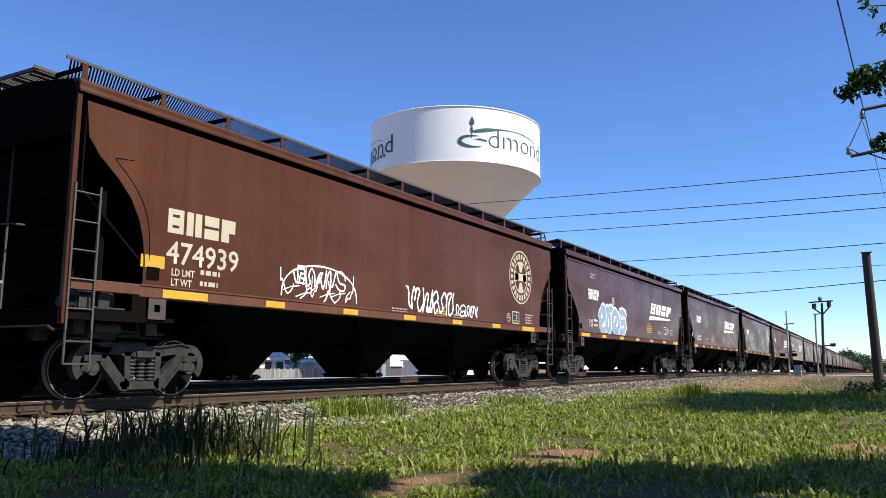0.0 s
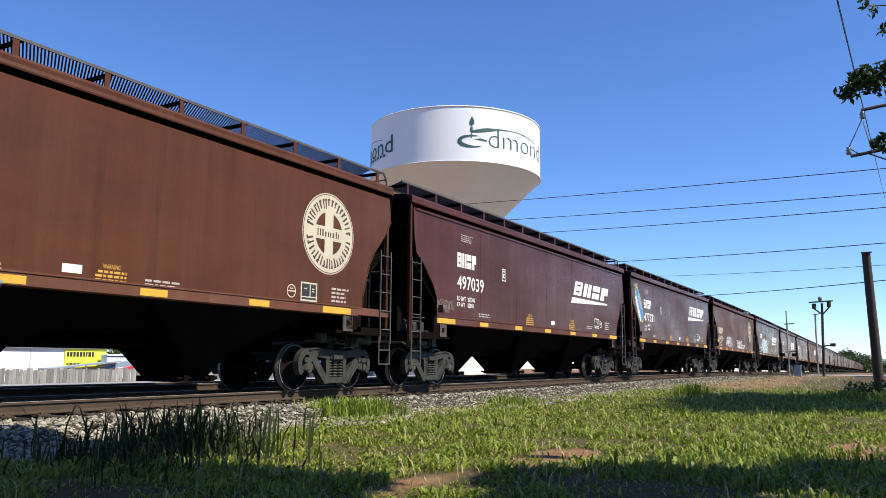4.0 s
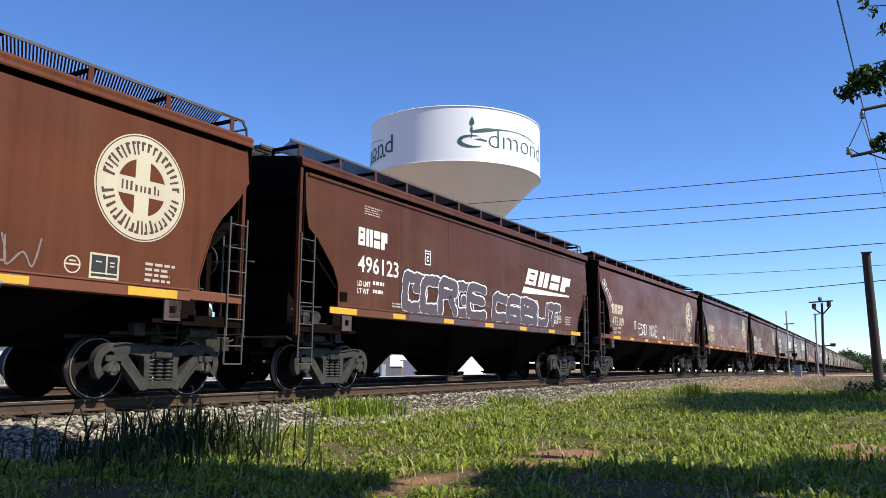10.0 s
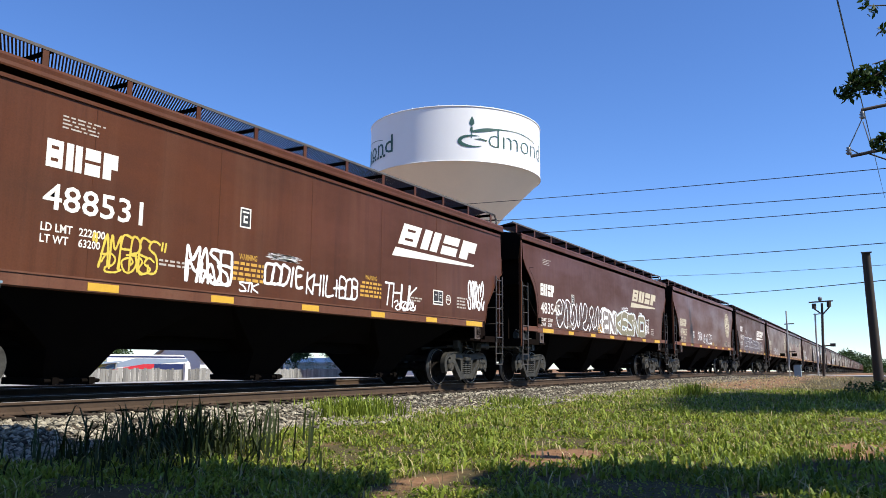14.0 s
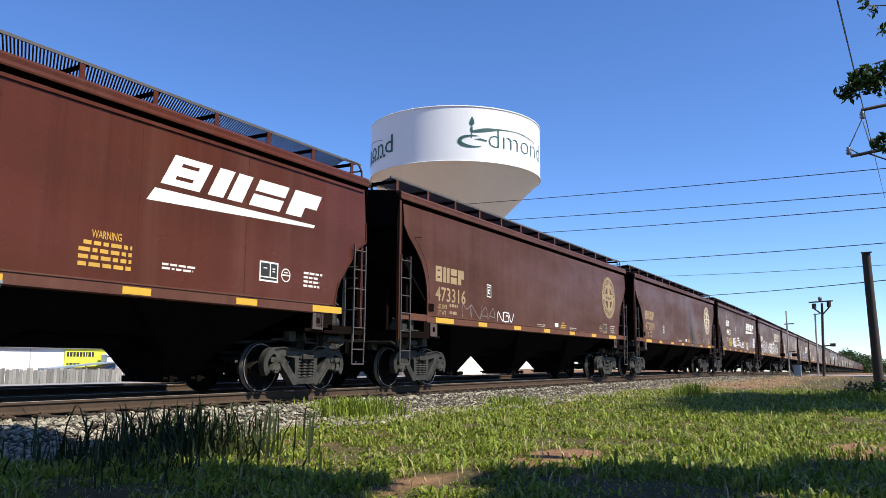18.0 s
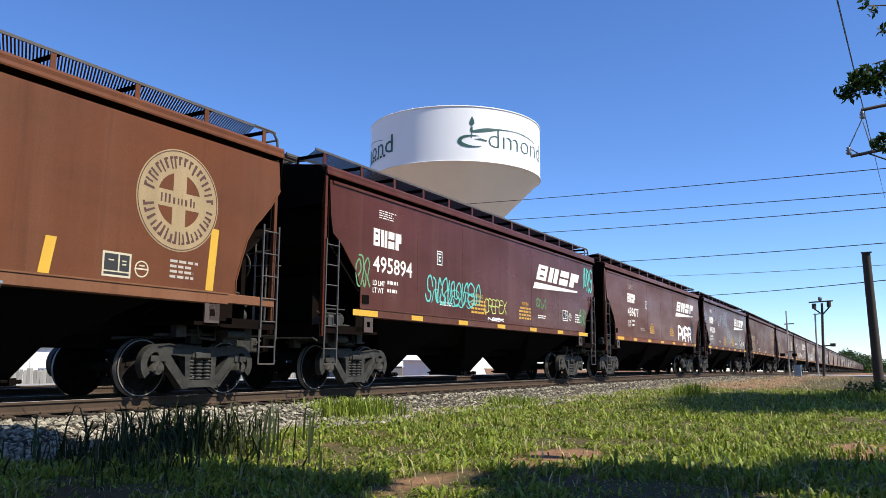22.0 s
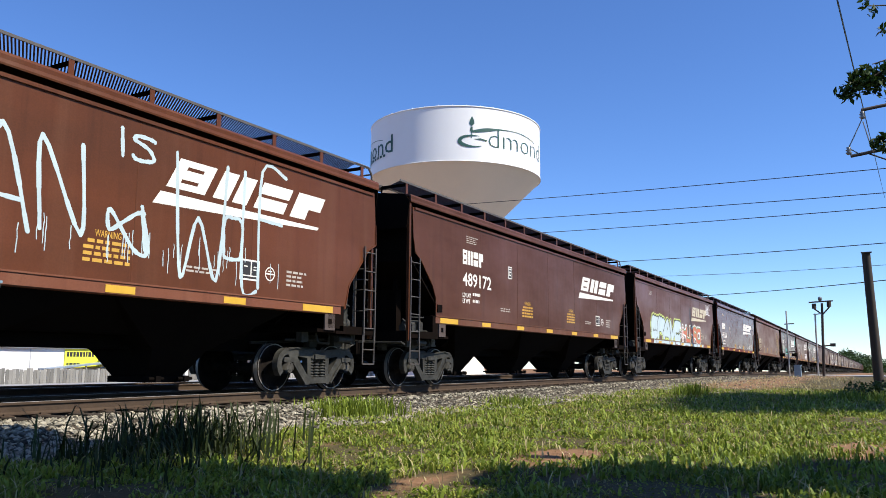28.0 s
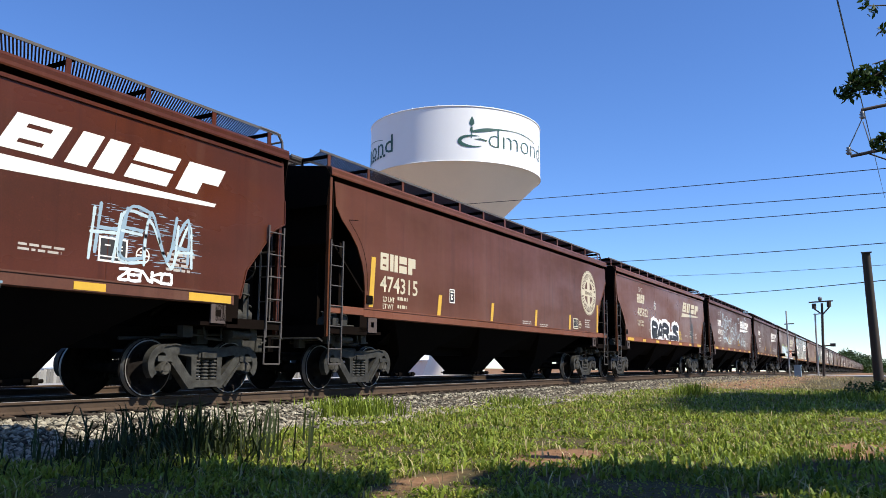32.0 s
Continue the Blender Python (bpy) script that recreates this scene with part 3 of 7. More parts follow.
def bracket_mesh(mat):
    """Upright flat that carries the outer edge of the running board."""
    sd = Solid()
    sd.box(-0.045, 0.045, RB_OUT - 0.004, RB_OUT + 0.012, 4.40, RB_Z - 0.01)
    sd.box(-0.03, 0.03, RB_OUT, RB_OUT + 0.10, 4.40, 4.43)
    return sd.mesh("bracket", mat)


def bearer_mesh():
    """Dark angle under the grating from its outer to its inner edge."""
    sd = Solid().box(-0.035, 0.035, RB_OUT, RB_IN, RB_Z - 0.055, RB_Z - 0.024)
    sd.box(-0.035, -0.025, RB_OUT, RB_IN, RB_Z - 0.10, RB_Z - 0.05)
    sd.rod((0.0, RB_IN, RB_Z - 0.05), (0.0, RB_IN + 0.02, 4.56), 0.02, 4)
    return sd.mesh("bearer", M_UNDER)


def handrail_mesh():
    """Bent rail at the end of the running board."""
    sd = Solid()
    for y in (RB_OUT, RB_IN):
        sd.tube([(-0.5, y, RB_Z - 0.01), (-0.02, y, RB_Z - 0.01), (0.10, y, RB_Z - 0.14), (0.13, y, 4.38)], 0.024, 5)
    sd.tube([(0.10, RB_OUT, RB_Z - 0.14), (0.10, RB_IN, RB_Z - 0.14)], 0.02, 5)
    return sd.mesh("handrail", M_GRATE)


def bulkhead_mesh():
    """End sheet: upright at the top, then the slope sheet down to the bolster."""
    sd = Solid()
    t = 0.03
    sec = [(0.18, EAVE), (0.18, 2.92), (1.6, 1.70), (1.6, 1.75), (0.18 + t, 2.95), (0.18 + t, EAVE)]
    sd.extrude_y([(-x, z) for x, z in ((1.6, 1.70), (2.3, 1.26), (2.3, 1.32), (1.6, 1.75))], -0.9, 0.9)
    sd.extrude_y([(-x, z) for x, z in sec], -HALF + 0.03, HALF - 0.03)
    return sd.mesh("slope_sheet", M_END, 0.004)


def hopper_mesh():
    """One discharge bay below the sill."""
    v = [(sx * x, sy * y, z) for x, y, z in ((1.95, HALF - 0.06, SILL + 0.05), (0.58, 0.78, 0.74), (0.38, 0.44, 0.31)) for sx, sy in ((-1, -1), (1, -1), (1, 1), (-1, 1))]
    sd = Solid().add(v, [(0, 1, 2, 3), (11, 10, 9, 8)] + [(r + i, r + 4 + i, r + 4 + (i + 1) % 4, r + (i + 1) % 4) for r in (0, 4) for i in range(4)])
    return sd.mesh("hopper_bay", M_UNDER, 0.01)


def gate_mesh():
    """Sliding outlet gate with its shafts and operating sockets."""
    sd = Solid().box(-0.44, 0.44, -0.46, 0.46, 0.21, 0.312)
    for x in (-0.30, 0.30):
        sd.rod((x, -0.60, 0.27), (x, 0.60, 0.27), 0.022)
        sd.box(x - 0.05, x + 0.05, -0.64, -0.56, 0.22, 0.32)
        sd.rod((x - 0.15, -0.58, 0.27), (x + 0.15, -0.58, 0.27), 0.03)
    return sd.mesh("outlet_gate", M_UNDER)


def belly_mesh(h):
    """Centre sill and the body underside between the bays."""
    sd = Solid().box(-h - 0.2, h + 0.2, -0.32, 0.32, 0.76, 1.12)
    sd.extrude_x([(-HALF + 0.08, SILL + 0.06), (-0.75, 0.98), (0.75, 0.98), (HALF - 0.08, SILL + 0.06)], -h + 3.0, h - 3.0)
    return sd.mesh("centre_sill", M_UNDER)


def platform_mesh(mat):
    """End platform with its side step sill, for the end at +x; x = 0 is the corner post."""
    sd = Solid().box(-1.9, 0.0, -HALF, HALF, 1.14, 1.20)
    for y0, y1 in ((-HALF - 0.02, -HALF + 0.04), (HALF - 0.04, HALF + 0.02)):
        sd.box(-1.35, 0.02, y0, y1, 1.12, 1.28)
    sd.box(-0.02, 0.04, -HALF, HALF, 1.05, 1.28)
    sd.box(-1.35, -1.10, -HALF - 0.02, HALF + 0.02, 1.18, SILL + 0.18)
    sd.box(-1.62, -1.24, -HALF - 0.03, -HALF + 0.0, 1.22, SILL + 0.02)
    # platform takes the shade-black of the end sheets
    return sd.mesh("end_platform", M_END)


def end_sill_mesh(mat):
    """Side sill carried on to the corner, for the end at +x."""
    sd = Solid().box(-1.22, -0.10, -HALF - 0.028, -HALF + 0.06, SILL + 0.03, SILL + 0.19, 0.01)
    return sd.mesh("end_sill", mat)


def post_mesh(mat, inset=0.0):
    y = -HALF - 0.03 + inset
    return Solid().box(-0.075 - 0.3 * inset, 0.0 - 0.3 * inset, y, y + 0.08, 1.05, EAVE + 0.08).mesh("corner_post", mat, 0.006)


def ladder_mesh():
    sd = Solid()
    sd.box(-0.46, -0.43, -HALF - 0.06, -HALF - 0.03, 0.98, 2.98)
    sd.box(-0.07, -0.04, -HALF - 0.06, -HALF - 0.03, 0.98, 2.98)
    for i in range(5):
        z = 1.26 + 0.40 * i
        sd.rod((-0.45, -HALF - 0.045, z), (-0.05, -HALF - 0.045, z), 0.013, 5)
    return sd.mesh("ladder", M_LADDER)


def stirrup_mesh():
    sd = Solid()
    sd.tube([(-0.06, -HALF - 0.04, 1.12), (-0.06, -HALF - 0.04, 0.52), (-0.46, -HALF - 0.04, 0.52), (-0.46, -HALF - 0.04, 1.12)], 0.016, 5)
    sd.tube([(-0.06, -HALF - 0.04, 0.82), (-0.46, -HALF - 0.04, 0.82)], 0.014, 5)
    return sd.mesh("stirrup_step", M_LADDER)


def end_ladder_mesh():
    """Upright and grab irons on the end sheet beside the corner."""
    sd = Solid()
    sd.rod((0.03, -1.02, 1.15), (0.03, -1.02, 3.10), 0.017, 5)
    for i in range(4):
        sd.rod((0.03, -1.58, 1.20 + 0.46 * i), (0.03, -1.02, 1.20 + 0.46 * i), 0.014, 5)
    sd.tube([(0.03, -1.58, 2.58), (0.03, 0.35, 2.50), (-0.15, 0.40, 2.50)], 0.015, 5)
    sd.rod((-0.10, 0.05, 1.20), (-0.10, 0.05, 3.95), 0.02, 5)
    return sd.mesh("end_ladder", M_LADDER)


def brake_gear_mesh():
    """Air reservoir, valves and pipes on the platform."""
    sd = Solid()
    sd.rod((-0.95, -1.30, 1.42), (-0.40, -1.30, 1.42), 0.14, 12)
    sd.rod((-0.36, -1.38, 1.36), (-0.12, -1.38, 1.36), 0.09, 10)
    sd.box(-0.80, -0.62, -1.52, -1.36, 1.22, 1.50)
    sd.box(-0.48, -0.30, -1.54, -1.40, 1.24, 1.44)
    sd.tube([(-1.2, -1.45, 1.30), (-0.5, -1.50, 1.30), (-0.1, -1.40, 1.55)], 0.02, 5)
    sd.tube([(-0.9, -1.48, 1.62), (-0.3, -1.48, 1.60), (-0.3, -1.48, 1.25)], 0.018, 5)
    return sd.mesh("brake_valve", M_TRUCK)


def handbrake_mesh():
    """Handbrake wheel, its housing and the brake cylinder's pipes at the leading end."""
    sd = Solid()
    for k in range(18):
        a, b = 6.2832 * k / 18, 6.2832 * (k + 1) / 18
        sd.rod((-0.16, -0.80 + 0.27 * math.cos(a), 2.30 + 0.27 * math.sin(a)), (-0.16, -0.80 + 0.27 * math.cos(b), 2.30 + 0.27 * math.sin(b)), 0.017, 5)
    for k in range(4):
        a = 1.5708 * k + 0.4
        sd.rod((-0.18, -0.80, 2.30), (-0.16, -0.80 + 0.27 * math.cos(a), 2.30 + 0.27 * math.sin(a)), 0.012, 4)
    sd.rod((-0.34, -0.80, 2.30), (-0.16, -0.80, 2.30), 0.09, 10)
    sd.box(-0.46, -0.30, -0.92, -0.66, 2.02, 2.52, 0.02)
    sd.box(-0.58, -0.44, -1.22, -1.02, 1.20, 1.95, 0.02)
    sd.rod((-0.75, -1.15, 1.22), (-0.75, -1.15, 2.12), 0.05, 8)
    sd.rod((-0.38, -0.80, 1.2), (-0.38, -0.80, 2.05), 0.035, 6)
    sd.tube([(-0.95, -1.40, 1.75), (-0.60, -1.36, 1.72), (-0.40, -1.05, 1.62), (-0.15, -1.0, 1.55)], 0.022, 5)
    sd.rod((-1.0, -1.1, 1.36), (-0.35, -1.1, 1.36), 0.13, 10)
    return sd.mesh("handbrake", M_TRUCK)


def rigging_mesh():
    """Uncoupling lever, brake rods, train pipe and brackets under the platform."""
    sd = Solid()
    sd.tube([(0.06, -1.58, 0.96), (0.10, -1.5, 1.02), (0.10, -0.3, 1.02), (0.30, -0.22, 0.92)], 0.018, 5)
    sd.tube([(-2.6, -0.55, 0.92), (-1.2, -0.62, 0.98), (-0.2, -0.55, 0.95)], 0.028, 6)
    sd.tube([(-2.2, -1.05, 0.98), (-0.9, -1.08, 1.02), (-0.05, -1.0, 1.0)], 0.022, 6)
    sd.tube([(-1.5, -1.25, 1.13), (-1.5, -1.3, 0.95), (-1.15, -1.3, 0.92), (-1.1, -1.25, 1.13)], 0.02, 5)
    for x, y, w, z0, z1 in ((-0.45, -1.3, 0.09, 0.93, 1.13), (-0.80, -1.2, 0.14, 0.88, 1.10), (-1.25, -0.9, 0.12, 0.86, 1.10), (-0.25, -0.75, 0.10, 0.84, 1.12), (-1.8, -1.15, 0.10, 0.95, 1.14)):
        sd.box(x - w, x + w, y - 0.07, y + 0.07, z0, z1)
    sd.rod((-1.05, -1.42, 1.02), (-0.62, -1.42, 1.02), 0.07, 10)
    return sd.mesh("brake_rigging", M_TRUCK)


def end_frame_mesh(wide):
    """Upright end frame, added to close the view of the sky, with the brake cylinder between the platform and the slope
    sheet.
    """
    w, top = (1.42, 3.0) if wide else (0.95, 2.3)
    sd = Solid().box(-0.72, -0.62, -w, w, 1.18, top)
    sd.box(-1.15, -0.72, -0.14, 0.14, 1.18, 2.2)
    sd.box(-0.62, -0.52, -0.95, -0.85, 1.18, 2.6)
    sd.box(-0.62, -0.52, 0.85, 0.95, 1.18, 2.6)
    sd.rod((-0.45, -0.55, 1.42), (-0.45, 0.15, 1.42), 0.15, 12)
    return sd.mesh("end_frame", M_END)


def coupler_mesh():
    sd = Solid().box(0.0, 0.36, -0.16, 0.16, 0.74, 1.02)
    sd.box(0.36, 0.72, -0.11, 0.11, 0.78, 0.98)
    sd.box(0.58, 0.86, -0.19, 0.03, 0.72, 1.02)
    sd.box(0.62, 0.80, 0.03, 0.19, 0.74, 1.00)
    return sd.mesh("coupler", M_TRUCK, 0.02)


def hose_mesh():
    sd = Solid().tube([(0.1, -0.30, 0.80), (0.35, -0.32, 0.74), (0.52, -0.25, 0.50), (0.66, -0.12, 0.36), (0.72, -0.03, 0.40)], 0.028, 6)
    sd.tube([(0.05, -1.2, 1.10), (0.30, -1.2, 1.10), (0.30, -0.5, 0.98), (0.05, -0.45, 0.98)], 0.018, 5)
    return sd.mesh("brake_hose", M_UNDER)


def side_frame_mesh():
    """Cast side frame of a truck, seen from -y: arched ends over the bearings, triangular windows and a spring window."""
    sd = Solid()
    y0, y1 = -1.18, -1.05
    beam = lambda pts, a=y0, b=y1: sd.extrude_y(pts, a, b)
    # top member, a little deeper over the spring window
    beam([(-0.92, 0.70), (-0.60, 0.67), (-0.36, 0.64), (0.36, 0.64), (0.60, 0.67), (0.92, 0.70), (0.94, 0.80), (0.72, 0.84), (0.34, 0.79), (-0.34, 0.79), (-0.72, 0.84), (-0.94, 0.80)])
    beam([(-0.90, 0.79), (-0.70, 0.825), (-0.32, 0.775), (0.32, 0.775), (0.70, 0.825), (0.90, 0.79), (0.88, 0.81), (0.70, 0.845), (0.32, 0.795), (-0.32, 0.795), (-0.70, 0.845), (-0.88, 0.81)], y0 - 0.03, y0)
    for s in (-1, 1):
        q = lambda pts, a=y0, b=y1: beam([(s * x, z) for x, z in (pts if s > 0 else pts[::-1])], a, b)
        q([(0.26, 0.12), (0.40, 0.12), (0.74, 0.50), (0.76, 0.66), (0.64, 0.66), (0.36, 0.34), (0.26, 0.28)])   # broad diagonal
        q([(0.40, 0.13), (0.76, 0.52), (0.73, 0.55), (0.37, 0.16)], y0 - 0.025, y0)                             # its raised lip
        q([(0.225, 0.18), (0.31, 0.16), (0.345, 0.70), (0.225, 0.70)])                                          # column
        q([(0.66, 0.60), (0.84, 0.60), (0.92, 0.78), (0.56, 0.76)])
        # rounded end of the frame, curving down outside the bearing
        sd.ring_y(s * 0.889, 0.52, 0.19, 0.31, y0, y1, 16, *((-20, 135) if s > 0 else (225, 380)))
        # journal bearing, its cap with bolts, and the adapter above
        sd.lathe_y([(0.0, -1.25), (0.05, -1.25), (0.06, -1.235), (0.095, -1.23), (0.11, -1.20), (0.125, -1.06), (0.0, -1.06)], 16, s * 0.889, 0.457)
        for k in range(3):
            a = 2.094 * k
            sd.rod((s * 0.889 + 0.075 * math.sin(a), -1.25, 0.457 + 0.075 * math.cos(a)), (s * 0.889 + 0.075 * math.sin(a), -1.22, 0.457 + 0.075 * math.cos(a)), 0.014, 6)
        sd.box(s * 0.889 - 0.14, s * 0.889 + 0.14, -1.20, -1.05, 0.56, 0.65)
    beam([(-0.42, 0.14), (0.42, 0.14), (0.38, 0.26), (-0.38, 0.26)])         # spring seat
    return sd.mesh("side_frame", M_TRUCK, 0.012)


def spring_mesh():
    """One coil spring."""
    prof = []
    for k in range(6):
        z = 0.26 + k * 0.057
        prof += [(0.055, z), (0.083, z + 0.012), (0.083, z + 0.030), (0.055, z + 0.044)]
    return Solid().lathe_z(prof, 12, 0, -1.11).mesh("spring", M_TRUCK)


def bolster_mesh():
    sd = Solid().box(-0.2, 0.2, -1.20, 1.20, 0.59, 0.75, 0.03)
    sd.box(-0.27, 0.27, -0.9, 0.9, 0.70, 0.86, 0.03)
    sd.box(-0.16, 0.16, -1.24, 1.24, 0.61, 0.71)
    for x in (-0.42, 0.42):
        sd.box(x - 0.05, x + 0.05, -0.8, 0.8, 0.33, 0.43)
        for y in (-0.74, 0.74):
            sd.box(x - 0.09 + 0.1 * (x > 0) - 0.05, x + 0.09 + 0.1 * (x > 0) - 0.05, y - 0.05, y + 0.05, 0.26, 0.56)
    return sd.mesh("bolster", M_TRUCK, 0.01)


def wheel_profile(s):
    """Section of one wheel, s = side."""
    p = [(0.0, 0.86), (0.11, 0.86), (0.12, 0.80), (0.17, 0.78), (0.33, 0.745), (0.375, 0.80), (0.385, 0.822), (0.445, 0.822), (0.457, 0.81), (0.460, 0.735), (0.486, 0.715), (0.486, 0.695), (0.40, 0.685), (0.36, 0.70), (0.17, 0.72), (0.10, 0.68), (0.0, 0.68)]
    return [(r, s * y) for r, y in p]


def wheelset_mesh():
    sd = Solid()
    near = wheel_profile(-1)
    sd.lathe_y([(0.0, -1.05), (0.085, -1.05)] + [(max(r, 0.085), y) for r, y in near] + [(max(r, 0.085), -y) for r, y in near[::-1]] + [(0.085, 1.05), (0.0, 1.05)], 32)
    # balance marks and web holes that show the turning
    for k in range(3):
        a = k * 2.094
        sd.box(0.24 * math.sin(a) - 0.03, 0.24 * math.sin(a) + 0.03, -0.792, -0.75, 0.24 * math.cos(a) - 0.03, 0.24 * math.cos(a) + 0.03)
    return sd.mesh("wheelset", M_WHEEL)


def tread_mesh():
    sd = Solid()
    for s in (-1, 1):
        sd.lathe_y([(0.4585, s * 0.806), (0.4615, s * 0.80), (0.4625, s * 0.745), (0.468, s * 0.73)], 32)
        sd.ring_y(0, 0, 0.428, 0.446, s * 0.8225, s * 0.8235, 32)
    return sd.mesh("tread", M_TREAD)


M_LADDER = material("ladder_steel", (0.075, 0.066, 0.060), 0.6, vary=0.3, scale=4, fine=50, bump=0.1)
M_PLATE = material("dusty_brown_plate", (0.070, 0.050, 0.043), 0.75, vary=0.35, scale=4, fine=50, bump=0.15)
WHEELSETS = []


def add_truck(car, x, turn, full):
    m = pose(x, 0, 0, 0, 0, 180 if turn else 0)
    truck = part("truck", cached("bolster", bolster_mesh), car, "dusty grey cast-steel truck", m)
    for a in (0, 180):
        part("side_frame", cached("side_frame", side_frame_mesh), truck, m=pose(0, 0, 0, 0, 0, a))
        if full:
            for q in (-0.18, 0.0, 0.18):
                part("spring", cached("spring", spring_mesh), truck, m=pose(0, 0, 0, 0, 0, a) @ pose(q, 0, 0))
    for a in (-0.889, 0.889):
        w = part("wheelset", cached("wheelset_far" if not full else "wheelset", wheelset_mesh), truck, "dark steel wheels on an axle")
        w.matrix_parent_inverse = Matrix.Translation((a, 0, 0.457)) @ Matrix.Rotation(math.pi if turn else 0, 4, "Z")
        WHEELSETS.append(w)
    return truck


def wheelset_two():
    a, b = wheelset_mesh(), tread_mesh()
    bm = bmesh.new()
    bm.from_mesh(a)
    k = len(bm.faces)
    bm.from_mesh(b)
    bm.faces.ensure_lookup_table()
    for f in bm.faces[k:]:
        f.material_index = 1
    me = bpy.data.meshes.new("wheelset")
    bm.to_mesh(me)
    bm.free()
    me.materials.append(M_WHEEL)
    me.materials.append(M_TREAD)
    return me


MESHES["wheelset"] = wheelset_two()


def block(sd, x, w, h, shear, cuts):
    """A slanted block built of bars, with slots left open: cuts are (u0, u1, v0, v1) shares of it."""
    us = sorted({0.0, 1.0, *(c[0] for c in cuts), *(c[1] for c in cuts)})
    vs = sorted({0.0, 1.0, *(c[2] for c in cuts), *(c[3] for c in cuts)})
    v, f = [], []
    for b in vs:
        for a in us:
            v.append((x + a * w + shear * b, SIDE, b * h))
    n = len(us)
    for q in range(len(vs) - 1):
        for p in range(n - 1):
            a, b = (us[p] + us[p + 1]) / 2, (vs[q] + vs[q + 1]) / 2
            if not any(c[0] < a < c[1] and c[2] < b < c[3] for c in cuts):
                f.append((q * n + p, q * n + p + 1, (q + 1) * n + p + 1, (q + 1) * n + p))
    sd.add(v, f)


SLOTS = [
    [(0.28, 0.72, 0.22, 0.34), (0.28, 0.72, 0.66, 0.78)],
    [(0.44, 0.56, 0.0, 1.0)],
    [(0.0, 1.0, 0.44, 0.56)],
    [(0.56, 1.0, 0.0, 0.42)],
]


def logo_mesh(mat, w=4.25, hgt=0.50):
    """Slanted blocks over a tapering underline, as plain shapes."""
    sd = Solid()
    for i in range(4):
        block(sd, 0.24 + i * 0.95, 0.78, hgt, 0.26, SLOTS[i])
    v = [(0.0, SIDE, -0.30), (0.14, SIDE, -0.09), (w - 0.30, SIDE, -0.09), (w - 0.34, SIDE, -0.15)]
    sd.add(v, [(0, 3, 2, 1)])
    return sd.mesh("logo", mat)


def mark_mesh(mat, w, h):
    """Four plain blocks with slots."""
    sd = Solid()
    g = w / 4
    for i in range(4):
        block(sd, i * g, 0.84 * g, h, 0.0, SLOTS[i])
    return sd.mesh("reporting_mark", mat)


def emblem_mesh(mat):
    """Round emblem: a ring with bars along it and a cross in the middle."""
    sd = Solid()
    y0, y1 = SIDE, SIDE + 0.003
    sd.ring_y(0, 0, 0.76, 0.80, y0, y1, 48)
    sd.ring_y(0, 0, 0.44, 0.48, y0, y1, 40)
    for i in range(22):
        sd.ring_y(0, 0, 0.54, 0.70, y0, y1, 2, i * 360 / 22 + 2.0, i * 360 / 22 + 11.5)
    for a in (0, 90, 180, 270):
        sd.ring_y(0, 0, 0.16, 0.45, y0, y1, 6, a - 24, a + 24)
    sd.box(-0.40, 0.40, y0, y1, -0.11, 0.11)
    return sd.mesh("emblem", mat)


def disc_emblem_mesh(mat):
    """Bright form of the emblem: a pale disc with a cross between four dark quarters."""
    sd = Solid()
    y0, y1 = SIDE, SIDE + 0.003
    sd.ring_y(0, 0, 0.43, 0.81, y0, y1, 56)
    sd.box(-0.13, 0.13, y0, y1, 0.13, 0.435)
    sd.box(-0.13, 0.13, y0, y1, -0.435, -0.13)
    sd.box(-0.45, 0.45, y0, y1, -0.13, 0.13)
    return sd.mesh("emblem", mat)


def emblem_print_mesh():
    """Dark strokes round the pale disc and across its middle, as plain bars."""
    sd = Solid()
    y0, y1 = SIDE - 0.003, SIDE
    sd.ring_y(0, 0, 0.775, 0.79, y0, y1, 48)
    rnd = random.Random(2)
    for start, end in ((-80, 86), (98, 262)):
        a = start
        while a < end:
            w = rnd.uniform(2.6, 4.2)
            lo = rnd.choice((0.50, 0.53, 0.56))
            sd.ring_y(0, 0, lo, 0.70, y0, y1, 1, a, a + w)
            if rnd.random() < 0.6:
                sd.ring_y(0, 0, 0.66, 0.70, y0, y1, 1, a + w, a + w + 2.5)
            a += w + rnd.uniform(4.0, 6.5)
    x = -0.36
    while x < 0.34:
        w = rnd.uniform(0.025, 0.045)
        sd.box(x, x + w, y0, y1, -0.07, rnd.choice((0.03, 0.07)))
        x += w + rnd.uniform(0.035, 0.06)
    return sd.mesh("emblem_print", M_BPRINT)


def bars_mesh(mat, w, rows, h=0.05, gap=0.045, seed=0):
    """Lines of unreadable small print."""
    sd = Solid()
    rnd = random.Random(seed)
    for r in range(rows):
        x = 0.0
        end = w * (1 if r == 0 else rnd.uniform(0.75, 1.0))
        while x < end:
            l = rnd.uniform(0.05, 0.16)
            sd.box(x, min(x + l, end), SIDE, SIDE + 0.003, -r * (h + gap) - h, -r * (h + gap))
            x += l + 0.035
    return sd.mesh("small_print", mat)


def plate_back_mesh():
    return Solid().box(-0.13, 0.13, SIDE + 0.001, SIDE + 0.003, -0.175, 0.175).mesh("stencil", M_SIGNK)


